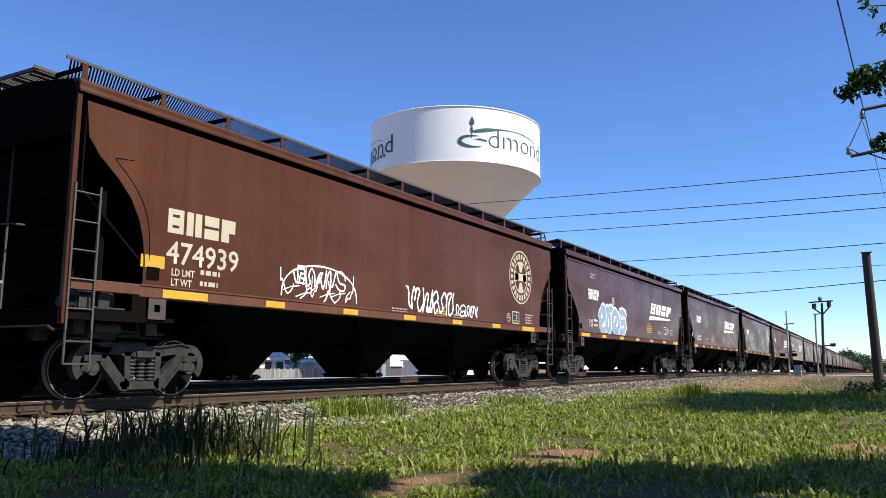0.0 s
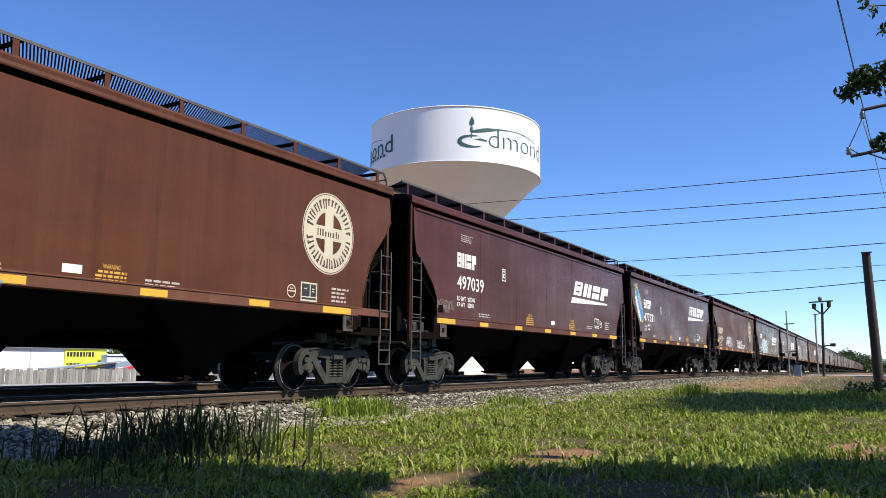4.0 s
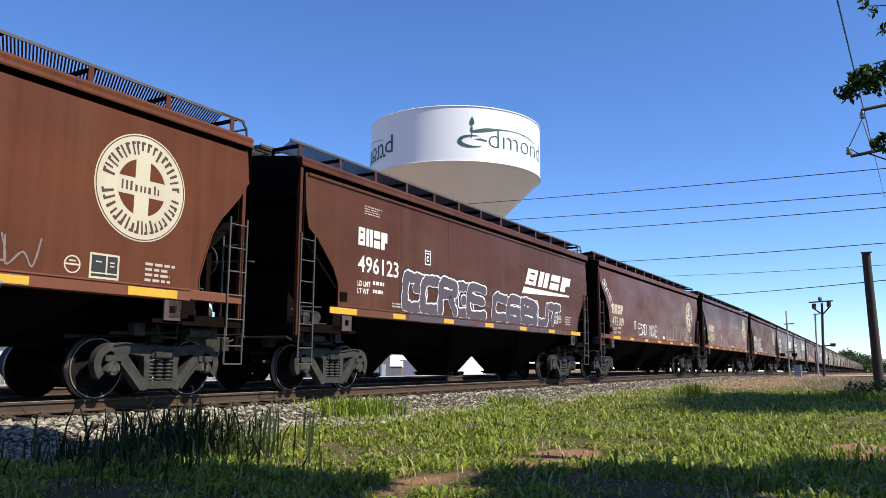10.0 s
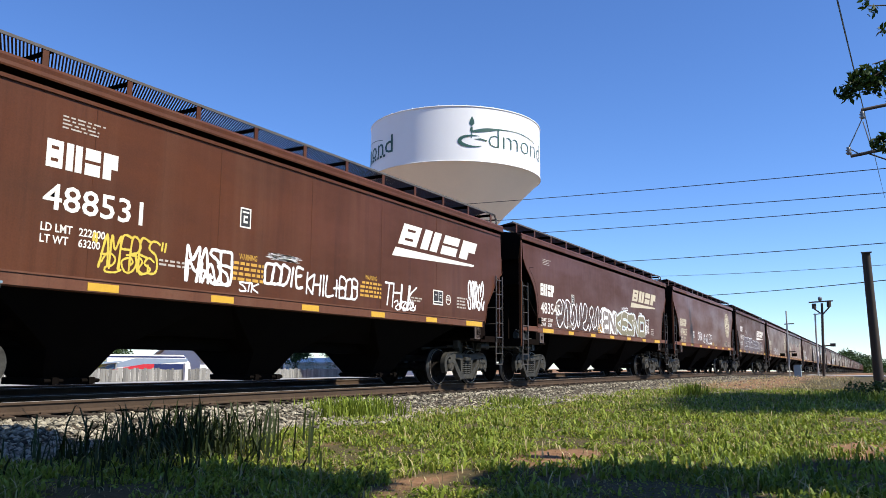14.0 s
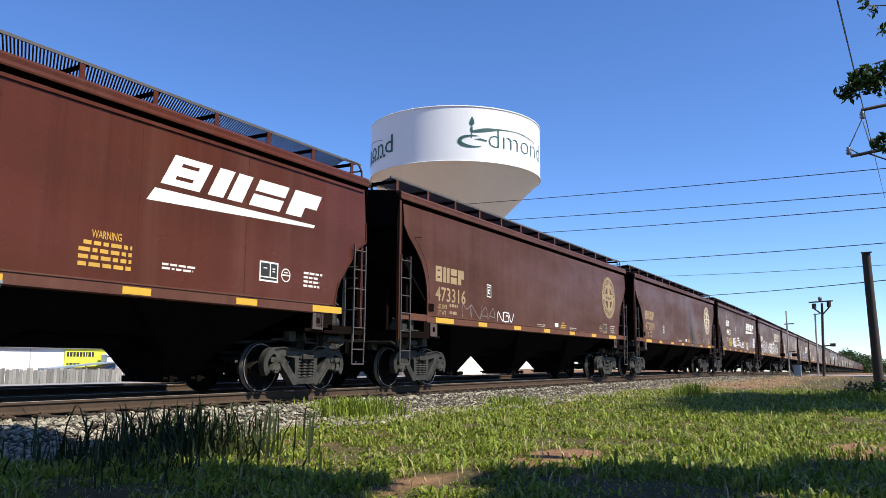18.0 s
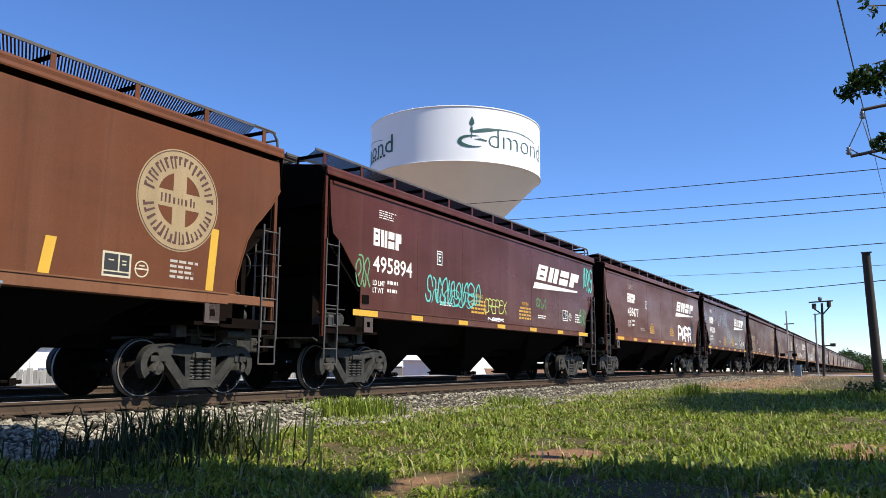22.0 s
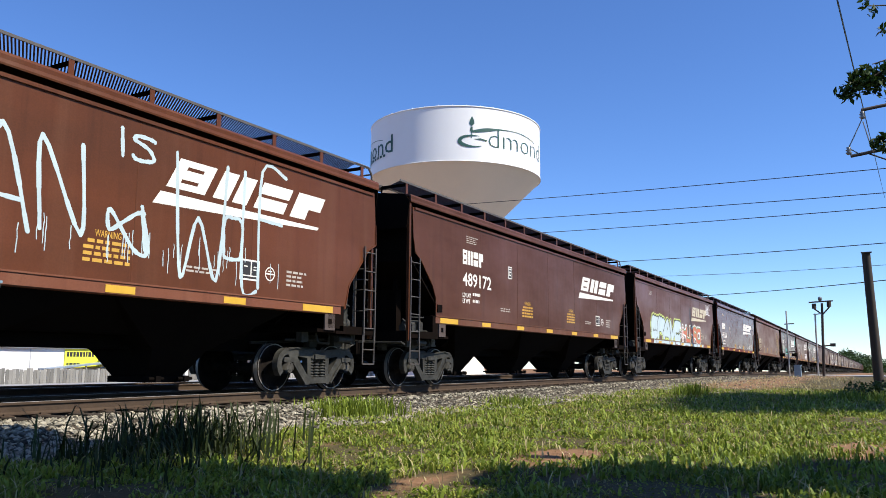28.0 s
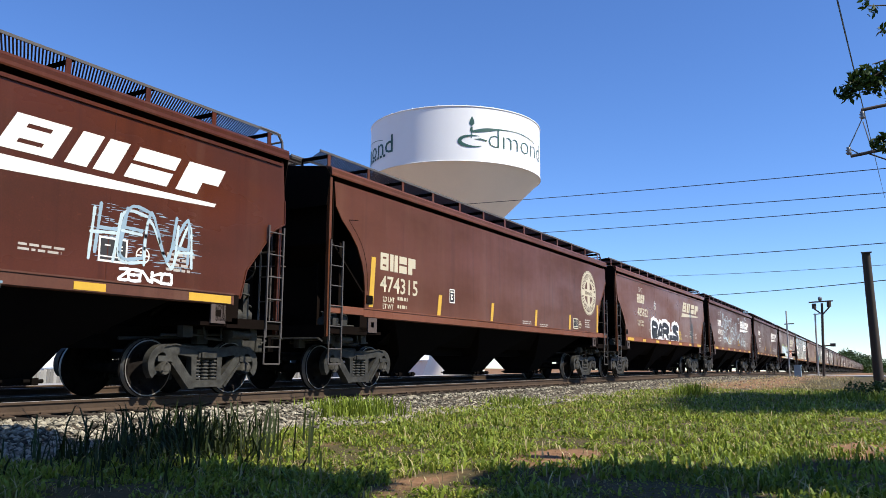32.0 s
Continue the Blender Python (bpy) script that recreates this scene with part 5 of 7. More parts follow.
def livery(k, number="", mark=None, mark_mat=None, logo=None, emblem=None, tall_bars=(), reflectors=True, print_mat=None, weights=""):
    """Lettering of one car. mark: (x, z) of the block initials; the number stands below."""
    car = CARS[k]
    mm = mark_mat or M_WHITE
    pm = print_mat or M_DIM
    if mark:
        x, z, w = mark
        part("reporting_mark", cached(("mark", mm.name, round(w, 2)), lambda: mark_mesh(mm, w, 0.38)), car, m=at_side(x, z))
        if number:
            me = lettering(number, w * (1.38 if logo else 1.03), 0.36, mm, 0.012)
            part("car_number", me, car, m=pose(x, SIDE, z - (0.57 if logo else 0.48)))
        me = cached(("ldlmt", mm.name), lambda: lettering("LD LMT\nLT WT", 0.46, 0.27, mm, 0.02))
        low = z - 1.02 if logo and z > 2.75 else 1.715
        part("weight_stencil", me, car, m=pose(x + (0.0 if logo else 0.12), SIDE, low))
        wx = x + (0.56 if logo else 0.70)
        if weights:
            part("weight_stencil", lettering(weights, 0.41, 0.27, mm, 0.02), car, m=pose(wx, SIDE, low))
        else:
            part("small_print", cached(("wt", mm.name), lambda: bars_mesh(mm, 0.42, 2, 0.075, 0.105, 3)), car, m=at_side(wx, low + 0.30))
        plate = part("stencil", cached("plate_back", plate_back_mesh), car, "black stencil patch in a white frame", m=at_side(*STENCIL.get(k, (x + w + 1.70, z + (0.05 if logo else -0.34)))))
        part("stencil_print", cached("plate_print", lambda: plate_mesh(M_WHITE)), plate)
    if logo:
        lx, lz, lm = logo
        part("logo", cached(("logo", lm.name), lambda: logo_mesh(lm)), car, m=at_side(lx, lz))
    if emblem:
        ex, ez, em, bright = emblem
        badge = part("emblem", cached(("emblem", em.name, bright), lambda: (disc_emblem_mesh if bright else emblem_mesh)(em)), car, m=at_side(ex, ez))
        if bright:
            part("emblem_print", cached("emblem_print", emblem_print_mesh), badge, "dark brown print on the emblem")["kind"] = "stuff"
    small = {
        "long": (((-2.05, 2.39, 1.2), (1.63, 2.39, 1.2)), ((-3.55, 2.10), (3.45, 2.06)), (4.85, 2.13), 5.36, (5.80, 2.22)),
        "short": (((-1.63, 2.03, 0.85), (1.99, 2.03, 0.85)), ((-4.75, 1.87), (3.73, 1.90)), (4.86, 2.03), 5.30, (5.80, 2.12)),
        "repainted": (((-1.75, 2.38, 1.35), (1.28, 2.38, 1.35)), ((-3.40, 2.05), (2.70, 2.05)), (5.05, 2.15), 5.50, (6.00, 2.25)),
        "round": (((1.26, 1.92, 0.8),), ((-0.70, 1.77), (2.10, 1.77)), (5.86, 1.88), 5.36, (6.55, 2.02)),
        "striped": ((), ((0.74, 1.82), (2.04, 1.78)), (5.25, 1.93), 5.68, (6.20, 2.12)),
    }["striped" if len(tall_bars) > 3 else "round" if emblem else "repainted" if print_mat else "long" if k in LONG else "short"]
    for x, z, size in small[0]:
        warning(car, x, z, size)
    for i, (x, z) in enumerate(small[1]):
        part("small_print", cached(("sp1", i, pm.name), lambda: bars_mesh(pm, 0.65, 2, 0.032, 0.03, 4 + i)), car, m=at_side(x, z))
    part("small_print", cached(("sp3", pm.name), lambda: bars_mesh(pm, 0.55, 4, 0.04, 0.04, 6)), car, m=at_side(*small[4]))
    board = part("inspection_panel", cached("panel_back", panel_back_mesh), car, "black inspection panel in a white frame", m=at_side(*small[2]))
    part("panel_frame", cached(("panel", mm.name), lambda: panel_mesh(mm)), board)["kind"] = "stuff"
    part("round_stencil", cached(("round", mm.name), lambda: round_stencil_mesh(mm)), car, m=at_side(small[3], small[2][1] - 0.02))["kind"] = "stuff"
    if len(tall_bars) < 4 and k not in LONG and not print_mat:
        part("tag_plate", cached("tag_plate", lambda: Solid().box(-0.15, 0.15, SIDE, SIDE + 0.003, -0.06, 0.06).box(-0.08, -0.04, SIDE - 0.001, SIDE, -0.02, 0.02).box(0.0, 0.09, SIDE - 0.001, SIDE, -0.025, 0.025).mesh("tag_plate", M_WHITE)), car, "small white plate", at_side(0.90 if emblem else 0.50, 1.80 if emblem else 1.85))
    if logo:
        part("small_print", cached(("sp4", pm.name), lambda: bars_mesh(pm, 0.66, 4, 0.022, 0.030, 7)), car, m=at_side((mark[0] if mark else -6.3) + 0.2, 3.87))
    for x0, x1, z0, z1 in tall_bars:
        lean = 0.08 if z1 - z0 > 0.4 else 0.0
        part("reflector", Solid().extrude_y([(x0, z0), (x1, z0), (x1 + lean, z1), (x0 + lean, z1)], SIDE, SIDE + 0.003).mesh("reflector", M_YELLOW), car, "yellow reflector stripe")
    if reflectors:
        long_refl = cached("long_refl", lambda: Solid().box(0, 0.9, -HALF - 0.036, -HALF - 0.031, SILL + 0.025, SILL + 0.15).mesh("reflector", M_YELLOW))
        refl = cached("refl", lambda: Solid().box(0, 0.5, -HALF - 0.036, -HALF - 0.031, SILL + 0.03, SILL + 0.14).mesh("reflector", M_YELLOW))
        for i in range(7):
            x = -7.0 + i * 2.25
            part("reflector", long_refl if i in (0, 6) else refl, car, "yellow reflector strip", pose(min(x, 6.25), 0, 0))


M_BPRINT = material("dark_brown_print", (0.075, 0.030, 0.020), 0.6, vary=0.2, scale=3, bump=0.0)
M_YWARN = material("yellow_print", (0.58, 0.33, 0.045), 0.6, vary=0.2, scale=3, bump=0.0)

SPEED, GAIN, JERK = 10.772, 0.0934, -0.00133


# the train surges and slackens a little on the way: metres ahead of the even run, second by second
SURGE = [-0.10, 0.09, 0.16, -0.18, -0.25, -0.33, -0.40, 0.19, 0.28, -0.00, -0.08, -0.00, -0.43, -0.36, -0.00, 0.14, 0.27, 0.41, 0.18, -0.25, 0.00, 0.10, 0.59, 0.58, 0.06, 0.14, 0.05, -0.09, -0.24, -0.80, -0.00, 0.13, 0.18]


def run(t):
    """How far the train has gone after t seconds."""
    i = min(int(t), 31)
    u = t - i
    u = u * u * (3 - 2 * u)
    return SPEED * t + GAIN * t * t / 2 + JERK * t ** 3 / 6 + SURGE[i] * (1 - u) + SURGE[i + 1] * u


# the cars in order, the one alongside at the start first: middle, length, paint, side
def add(k, x, length, paint, kind, label=""):
    hopper_car(k, length, paint, kind, True, label)
    CARS[k]["start"] = x
    return CARS[k]


W, C, F, G = M_WHITE, M_CREAM, M_FADED, M_DIM

add(0, 15.18, 17.26, "brown", "round", "brown covered hopper car with faded gold emblem and white graffiti")
livery(0, "474939", (-6.95, 2.53, 1.48), C, emblem=(6.23, 3.10, C, False), tall_bars=((-7.41, -6.97, 1.95, 2.14),))
arch = Solid()
ribbon(arch, [(-3.18 + 1.15 * math.cos(t), 1.72 + 0.68 * math.sin(t) ** 0.7) for t in np.linspace(0.02, 3.12, 26)], 0.035, SIDE - 0.0031)
part("graffiti_arch", arch.mesh("graffiti_arch", SPRAY["white"]), CARS[0], "white sprayed arch round a tag")
scrawl(CARS[0], (-4.00, -2.40, 1.95, 2.36), "white", None, 5, 0.04, 11)
strokes(CARS[0], (-4.25, -2.15, 1.71, 2.0), "white", 6, 0.028, 14)
scrawl(CARS[0], (-0.12, 2.11, 1.56, 2.32), "white", None, 6, 0.055, 12, None, 0.1)
scrawl(CARS[0], (2.23, 3.43, 1.72, 2.05), "white", None, 5, 0.04, 13)

add(1, -2.85, 16.20, "dark", "flat", "maroon covered hopper car with a slanted white mark")
livery(1, "477321", (-6.07, 3.03, 1.22), W, logo=(2.52, 3.18, W))
sprayed_patch(CARS[1], -6.82, 3.10)
scrawl(CARS[1], (-7.52, -6.97, 3.80, 4.00), "lime", None, "MTG", 0.025, 21)

add(2, -20.25, 16.50, "dark", "flat", "dark maroon covered hopper car with a slanted white mark")
LONG.discard(2)
livery(2, "497039", (-5.95, 3.00, 1.08), W, logo=(2.19, 2.93, W), weights="223200\n62800")
scrawl(CARS[2], (-6.98, -6.12, 1.88, 2.12), "dim", None, 5, 0.022, 22)
scrawl(CARS[2], (-6.92, -6.32, 1.80, 1.98), "dim", None, 4, 0.02, 23)

add(3, -37.90, 17.26, "brown", "round", "brown covered hopper car with cream emblem and white graffiti")
livery(3, "476399", (-6.97, 2.53, 1.45), C, emblem=(6.42, 3.08, C, True))
scrawl(CARS[3], (-5.27, -2.87, 1.60, 2.75), "white", "dim", 3, 0.07, 31)
scrawl(CARS[3], (-2.77, -2.17, 1.65, 2.05), "white", None, 2, 0.05, 32)

add(4, -56.46, 17.26, "two_tone", "round", "red-brown covered hopper car with bright cream emblem")
livery(4, "476325", (-6.74, 2.53, 1.46), C, emblem=(6.41, 3.08, C, True), tall_bars=((-7.18, -6.83, 2.0, 2.2),))

add(5, -75.02, 17.26, "rust", "round", "red-brown covered hopper car with pale graffiti and emblem")
livery(5, "475109", (-7.01, 2.53, 1.46), C, emblem=(6.46, 3.06, C, True))
scrawl(CARS[5], (-3.33, -0.36, 1.80, 2.28), "white", None, "ESAD INSIE", 0.036, 51, None, 0.1)
scrawl(CARS[5], (1.64, 4.64, 1.56, 2.46), "grey", None, "LUCKY", 0.05, 52, None, 0.15)
scrawl(CARS[5], (4.79, 6.04, 2.05, 2.42), "grey", None, "LMR", 0.05, 54, None, 0.2)
scrawl(CARS[5], (-8.15, -6.98, 3.66, 4.00), "white", None, "JEKTO", 0.032, 53, None, 0.0, -0.80)

add(6, -92.95, 15.96, "brown", "flat", "brown covered hopper car with large lilac graffiti")
livery(6, "496123", (-6.06, 3.00, 1.12), W, logo=(2.25, 2.94, W))
scrawl(CARS[6], (-4.24, -0.22, 1.50, 2.62), "white", "lilac", "GORGE", 0.035, 61, "black", 0.15, 0.0, 0.24)
scrawl(CARS[6], (0.32, 5.25, 1.50, 2.48), "white", "lilac", "DEBUT", 0.035, 64, "black", 0.15, 0.0, 0.24)
mist(CARS[6], -1.67, 0.83, 2.05, 2.62, "smoke", 60, 0.10, 62)
sill_paint(CARS[6], -4.10, 5.41, "lilac", 63)

add(7, -110.88, 17.26, "rust", "round", "red-brown covered hopper car with cream emblem")
livery(7, "474825", (-7.05, 2.53, 1.46), C, emblem=(6.41, 3.12, C, True), weights="224800\n61200")
scrawl(CARS[7], (-2.84, -1.72, 1.92, 2.36), "white", None, "CREAK", 0.04, 71, None, 0.1)
scrawl(CARS[7], (-1.45, 1.10, 1.78, 2.32), "white", None, "UNKLES", 0.035, 72, None, 0.1)
scrawl(CARS[7], (-1.35, 0.40, 1.80, 2.15), "lilac", None, 5, 0.03, 74)
scrawl(CARS[7], (3.30, 4.90, 1.75, 2.15), "dim", None, "MNW", 0.025, 73)

add(8, -129.45, 17.26, "brown", "round", "brown covered hopper car with a long band of white graffiti")
livery(8, "483545", (-7.08, 2.69, 1.18), W, logo=(2.69, 3.22, C), weights="223500\n62500")
mist(CARS[8], -5.76, -0.66, 1.62, 2.60, "smoke", 620, 0.10, 85)
scrawl(CARS[8], (-5.76, -0.81, 1.50, 2.70), "white", None, 8, 0.050, 81, None, 0.1)
scrawl(CARS[8], (-0.88, 0.42, 1.50, 2.52), "white", "dim", "EN", 0.075, 82, "white")
scrawl(CARS[8], (0.59, 4.71, 1.50, 2.60), "white", "olive", "KESNO", 0.04, 83, "ice", 0.1, 0.0, 0.22)
scrawl(CARS[8], (1.46, 2.26, 2.60, 2.85), "white", None, "MSP", 0.03, 87)
scrawl(CARS[8], (4.80, 5.47, 1.95, 2.50), "white", None, "VERZ", 0.035, 88, None, 0.15)
scrawl(CARS[8], (3.92, 4.40, 2.53, 2.76), "white", None, "CSA", 0.03, 89)

add(9, -147.80, 16.87, "brown", "flat", "brown covered hopper car with several small white tags")
livery(9, "488531", (-5.48, 3.12, 1.15), W, logo=(2.79, 3.23, W), weights="222800\n63200")
scrawl(CARS[9], (-4.75, -3.40, 1.85, 2.36), "yellow", None, '"AMFRES"', 0.035, 91, None, 0.15)
scrawl(CARS[9], (-4.55, -3.65, 1.80, 2.10), "yellow", None, 3, 0.03, 97)
scrawl(CARS[9], (-3.03, -2.05, 1.80, 2.40), "white", None, "MASO", 0.055, 92, None, 0.1)
scrawl(CARS[9], (-3.00, -2.08, 1.80, 2.16), "white", None, "MAS", 0.05, 99, None, 0.1)
scrawl(CARS[9], (-1.85, -1.40, 1.74, 1.92), "white", None, "STK", 0.03, 98)
scrawl(CARS[9], (-1.24, -0.20, 1.92, 2.32), "white", None, "ODDIE", 0.055, 93, None, 0.15)
mist(CARS[9], -1.05, -0.46, 2.38, 2.50, "white", 90, 0.06, 101)
scrawl(CARS[9], (-0.10, 1.53, 1.82, 2.26), "white", None, "KHIL+BOB", 0.045, 94, None, 0.1)
scrawl(CARS[9], (2.52, 3.85, 1.76, 2.32), "white", None, "THUK", 0.045, 95, None, 0.2)
scrawl(CARS[9], (2.90, 3.80, 1.60, 1.95), "white", None, 3, 0.035, 102, None, 0.2)
scrawl(CARS[9], (6.39, 7.32, 1.95, 2.75), "white", None, 5, 0.06, 96)

add(10, -166.14, 17.26, "brown", "round", "brown covered hopper car with a pale emblem")
livery(10, "472899", (-6.97, 2.54, 1.5), F, emblem=(6.42, 3.10, C, True))
scrawl(CARS[10], (3.17, 4.47, 1.7, 2.3), "dim", None, 3, 0.06, 101)

add(11, -184.67, 17.26, "brown", "round", "brown covered hopper car with a gold emblem")
livery(11, "473316", (-6.97, 2.53, 1.5), F, emblem=(6.42, 3.10, F, True))
scrawl(CARS[11], (-3.52, -2.45, 1.70, 2.0), "white", None, "NGV", 0.03, 111)
scrawl(CARS[11], (-5.60, -3.60, 1.70, 2.08), "dim", None, "MNAA", 0.022, 112)

add(12, -202.55, 15.96, "plum", "flat", "plum-brown covered hopper car with clean white lettering")
livery(12, "498208", (-6.23, 3.03, 1.18), W, logo=(2.34, 3.27, W), print_mat=W)

add(13, -220.24, 16.87, "rust", "flat", "rusty brown covered hopper car with a white tag")
livery(13, "488477", (-5.41, 3.12, 1.15), W, logo=(2.87, 3.25, W))
scrawl(CARS[13], (3.38, 6.28, 1.66, 2.50), "white", None, "PAPR", 0.15, 131)
drips(CARS[13], 3.48, 6.18, 1.85, 0.25, "white", 14, 132)

add(14, -237.92, 15.96, "plum", "flat", "plum-brown covered hopper car with teal and green tags")
livery(14, "495894", (-6.27, 3.06, 1.14), W, logo=(2.33, 3.16, W), print_mat=W)
scrawl(CARS[14], (-4.10, -1.25, 1.98, 2.66), "teal", None, 8, 0.048, 141, None, 0.15)
scrawl(CARS[14], (-3.80, -1.55, 1.95, 2.40), "teal", None, 5, 0.03, 146, None, 0.15)
scrawl(CARS[14], (-6.92, -6.37, 2.1, 2.8), "green", None, 2, 0.04, 142)
scrawl(CARS[14], (-0.97, 0.39, 1.92, 2.30), "lime", None, "CREPEX", 0.026, 143, None, 0.1)
scrawl(CARS[14], (6.93, 7.83, 3.1, 4.0), "teal", None, 3, 0.07, 144)
scrawl(CARS[14], (-0.77, 0.22, 1.58, 1.80), "white", None, "NEEK", 0.025, 145)
scrawl(CARS[14], (2.51, 3.36, 2.24, 2.58), "green", None, 3, 0.03, 147)
scrawl(CARS[14], (6.36, 7.06, 1.85, 2.45), "green", None, 3, 0.03, 148)

add(15, -255.80, 17.26, "tan", "round", "faded tan-brown covered hopper car with yellow stripes")
livery(15, "478126", (-7.05, 2.50, 1.46), C, emblem=(6.31, 3.06, F, True), reflectors=False, weights="224500\n61500",
       tall_bars=((-7.37, -7.22, 1.70, 2.72), (-4.19, -4.03, 1.70, 2.20), (-1.79, -1.63, 1.70, 2.20), (1.36, 1.52, 1.70, 2.20), (4.06, 4.22, 1.70, 2.20), (6.93, 7.09, 1.70, 2.72)))
scrawl(CARS[15], (-3.67, -2.77, 1.72, 2.15), "dim", None, 3, 0.04, 151)

add(16, -273.72, 15.96, "red", "flat", "deep red covered hopper car with clean white lettering")
livery(16, "491586", (-6.32, 2.86, 1.2), W, logo=(2.20, 3.12, W))

add(17, -291.46, 16.87, "rust", "flat", "red-brown covered hopper car with large pale blue graffiti")
livery(17, "", None, C, logo=(2.38, 3.19, C))
scrawl(CARS[17], (-5.70, -0.30, 1.50, 2.72), "black", "ice", "BRAVE", 0.075, 171, "lime", 0.12, 0.0, 0.36)
scrawl(CARS[17], (0.23, 4.58, 1.50, 2.55), "green", "red", "HUMRO", 0.06, 172, "white", 0.05, 0.0, 0.20)
mist(CARS[17], 0.33, 4.48, 1.7, 2.4, "white", 60, 0.04, 177)
for row, text in enumerate(("WAKE ME", "UP WHEN", "SEPTEMBER", "ENDS")):
    scrawl(CARS[17], (-0.55 + 0.06 * row, 0.55, 2.34 - 0.165 * row, 2.47 - 0.165 * row), "white", None, text, 0.022, 178 + row)
scrawl(CARS[17], (6.38, 7.48, 3.45, 4.05), "white", None, "HUXLE", 0.045, 174, None, 0.1)
sill_paint(CARS[17], -5.60, 5.20, "ice", 175)

add(18, -309.66, 16.87, "brown", "flat", "brown covered hopper car with white lettering")
livery(18, "489172", (-5.80, 3.11, 1.2), W, logo=(2.80, 3.15, W))

add(19, -328.04, 17.26, "rust", "flat", "red-brown covered hopper car scrawled with tall pale letters")
livery(19, "478926", (-5.74, 3.00, 1.15), W, logo=(2.73, 3.24, W))
TALL_LETTERS = (
    ("U", -4.62, -4.00, 2.96, 3.98), ("N", -3.97, -3.50, 2.90, 3.90), ("C", -3.46, -3.10, 2.86, 3.50), ("L", -3.02, -2.55, 2.35, 3.65), ("E", -2.62, -2.05, 2.25, 3.45),
    ("S", -1.90, -0.95, 2.10, 3.55), ("U", -0.98, -0.45, 2.80, 3.82), ("S", -0.65, 0.22, 2.30, 3.15), ("A", 0.02, 0.82, 2.18, 3.60), ("N", 0.92, 1.60, 2.24, 3.56),
    ("I", 2.00, 2.28, 3.50, 3.98), ("S", 2.34, 2.72, 3.50, 3.92), ("a", 2.02, 2.70, 2.15, 3.12), ("W", 3.12, 4.28, 1.74, 3.85), ("O", 4.20, 4.64, 2.24, 3.00), ("L", 4.64, 5.02, 1.74, 3.85), ("F", 5.06, 5.70, 1.74, 3.95),
)
for i, (ch, x0, x1, z0, z1) in enumerate(TALL_LETTERS):
    scrawl(CARS[19], (x0, x1, z0, z1), "ice", None, ch, 0.062, 191 + i, None, -0.05)
swoop = Solid()
ribbon(swoop, soft_line([(-3.35, 2.62), (-4.05, 2.78), (-4.20, 2.50), (-3.80, 2.25), (-3.10, 2.28), (-2.20, 2.02), (-1.30, 1.98), (-0.95, 2.20)], 8), 0.075, SIDE - 0.0031)
ribbon(swoop, soft_line([(-3.45, 3.60), (-2.95, 3.25), (-3.00, 2.60), (-3.35, 2.30), (-3.70, 2.60)], 8), 0.06, SIDE - 0.0042)
ribbon(swoop, soft_line([(-3.05, 3.30), (-2.70, 3.75), (-2.15, 3.60), (-2.30, 3.20), (-2.75, 3.10)], 8), 0.055, SIDE - 0.0053)
part("graffiti_swoop", swoop.mesh("graffiti_swoop", SPRAY["ice"]), CARS[19], "long pale blue sprayed swoop")
drips(CARS[19], -4.32, 5.58, 2.3, 0.45, "ice", 60, 215)

add(20, -346.48, 16.87, "bright", "flat", "orange-brown covered hopper car with black and white tag")
livery(20, "485822", (-5.36, 3.20, 1.2), C, logo=(2.80, 3.30, C), weights="224100\n61900")
scrawl(CARS[20], (-3.03, 1.89, 1.52, 2.50), "white", "black", "BARUS", 0.09, 201, "white", 0.1, 0.0, 0.25)
scrawl(CARS[20], (2.03, 2.63, 1.80, 2.20), "yellow", None, 3, 0.03, 202)

add(21, -364.75, 17.26, "rust", "round", "red-brown covered hopper car with yellow stripes and white emblem")
livery(21, "474315", (-6.79, 2.56, 1.5), C, emblem=(6.64, 3.10, C, True), reflectors=False,
       tall_bars=((-7.20, -7.04, 1.72, 2.80), (-4.33, -4.17, 1.70, 2.20), (-1.42, -1.27, 1.70, 2.20), (1.64, 1.79, 1.70, 2.20), (4.57, 4.72, 1.70, 2.20), (7.44, 7.60, 1.70, 2.72)))

add(22, -383.10, 16.87, "dark", "flat", "dark brown covered hopper car with misty white tag")
livery(22, "", (-5.42, 3.0, 1.2), W, logo=(2.80, 3.23, W))
scrawl(CARS[22], (4.45, 6.40, 1.95, 2.72), "ice", None, "HENA", 0.045, 221, None, 0.25)
scrawl(CARS[22], (4.55, 6.30, 2.05, 2.80), "sky", None, "HENA", 0.05, 223, None, 0.3)
mist(CARS[22], 4.50, 6.40, 1.95, 2.8, "sky", 160, 0.035, 224)
scrawl(CARS[22], (4.96, 5.92, 1.60, 1.90), "white", None, "ZENKO", 0.045, 222)

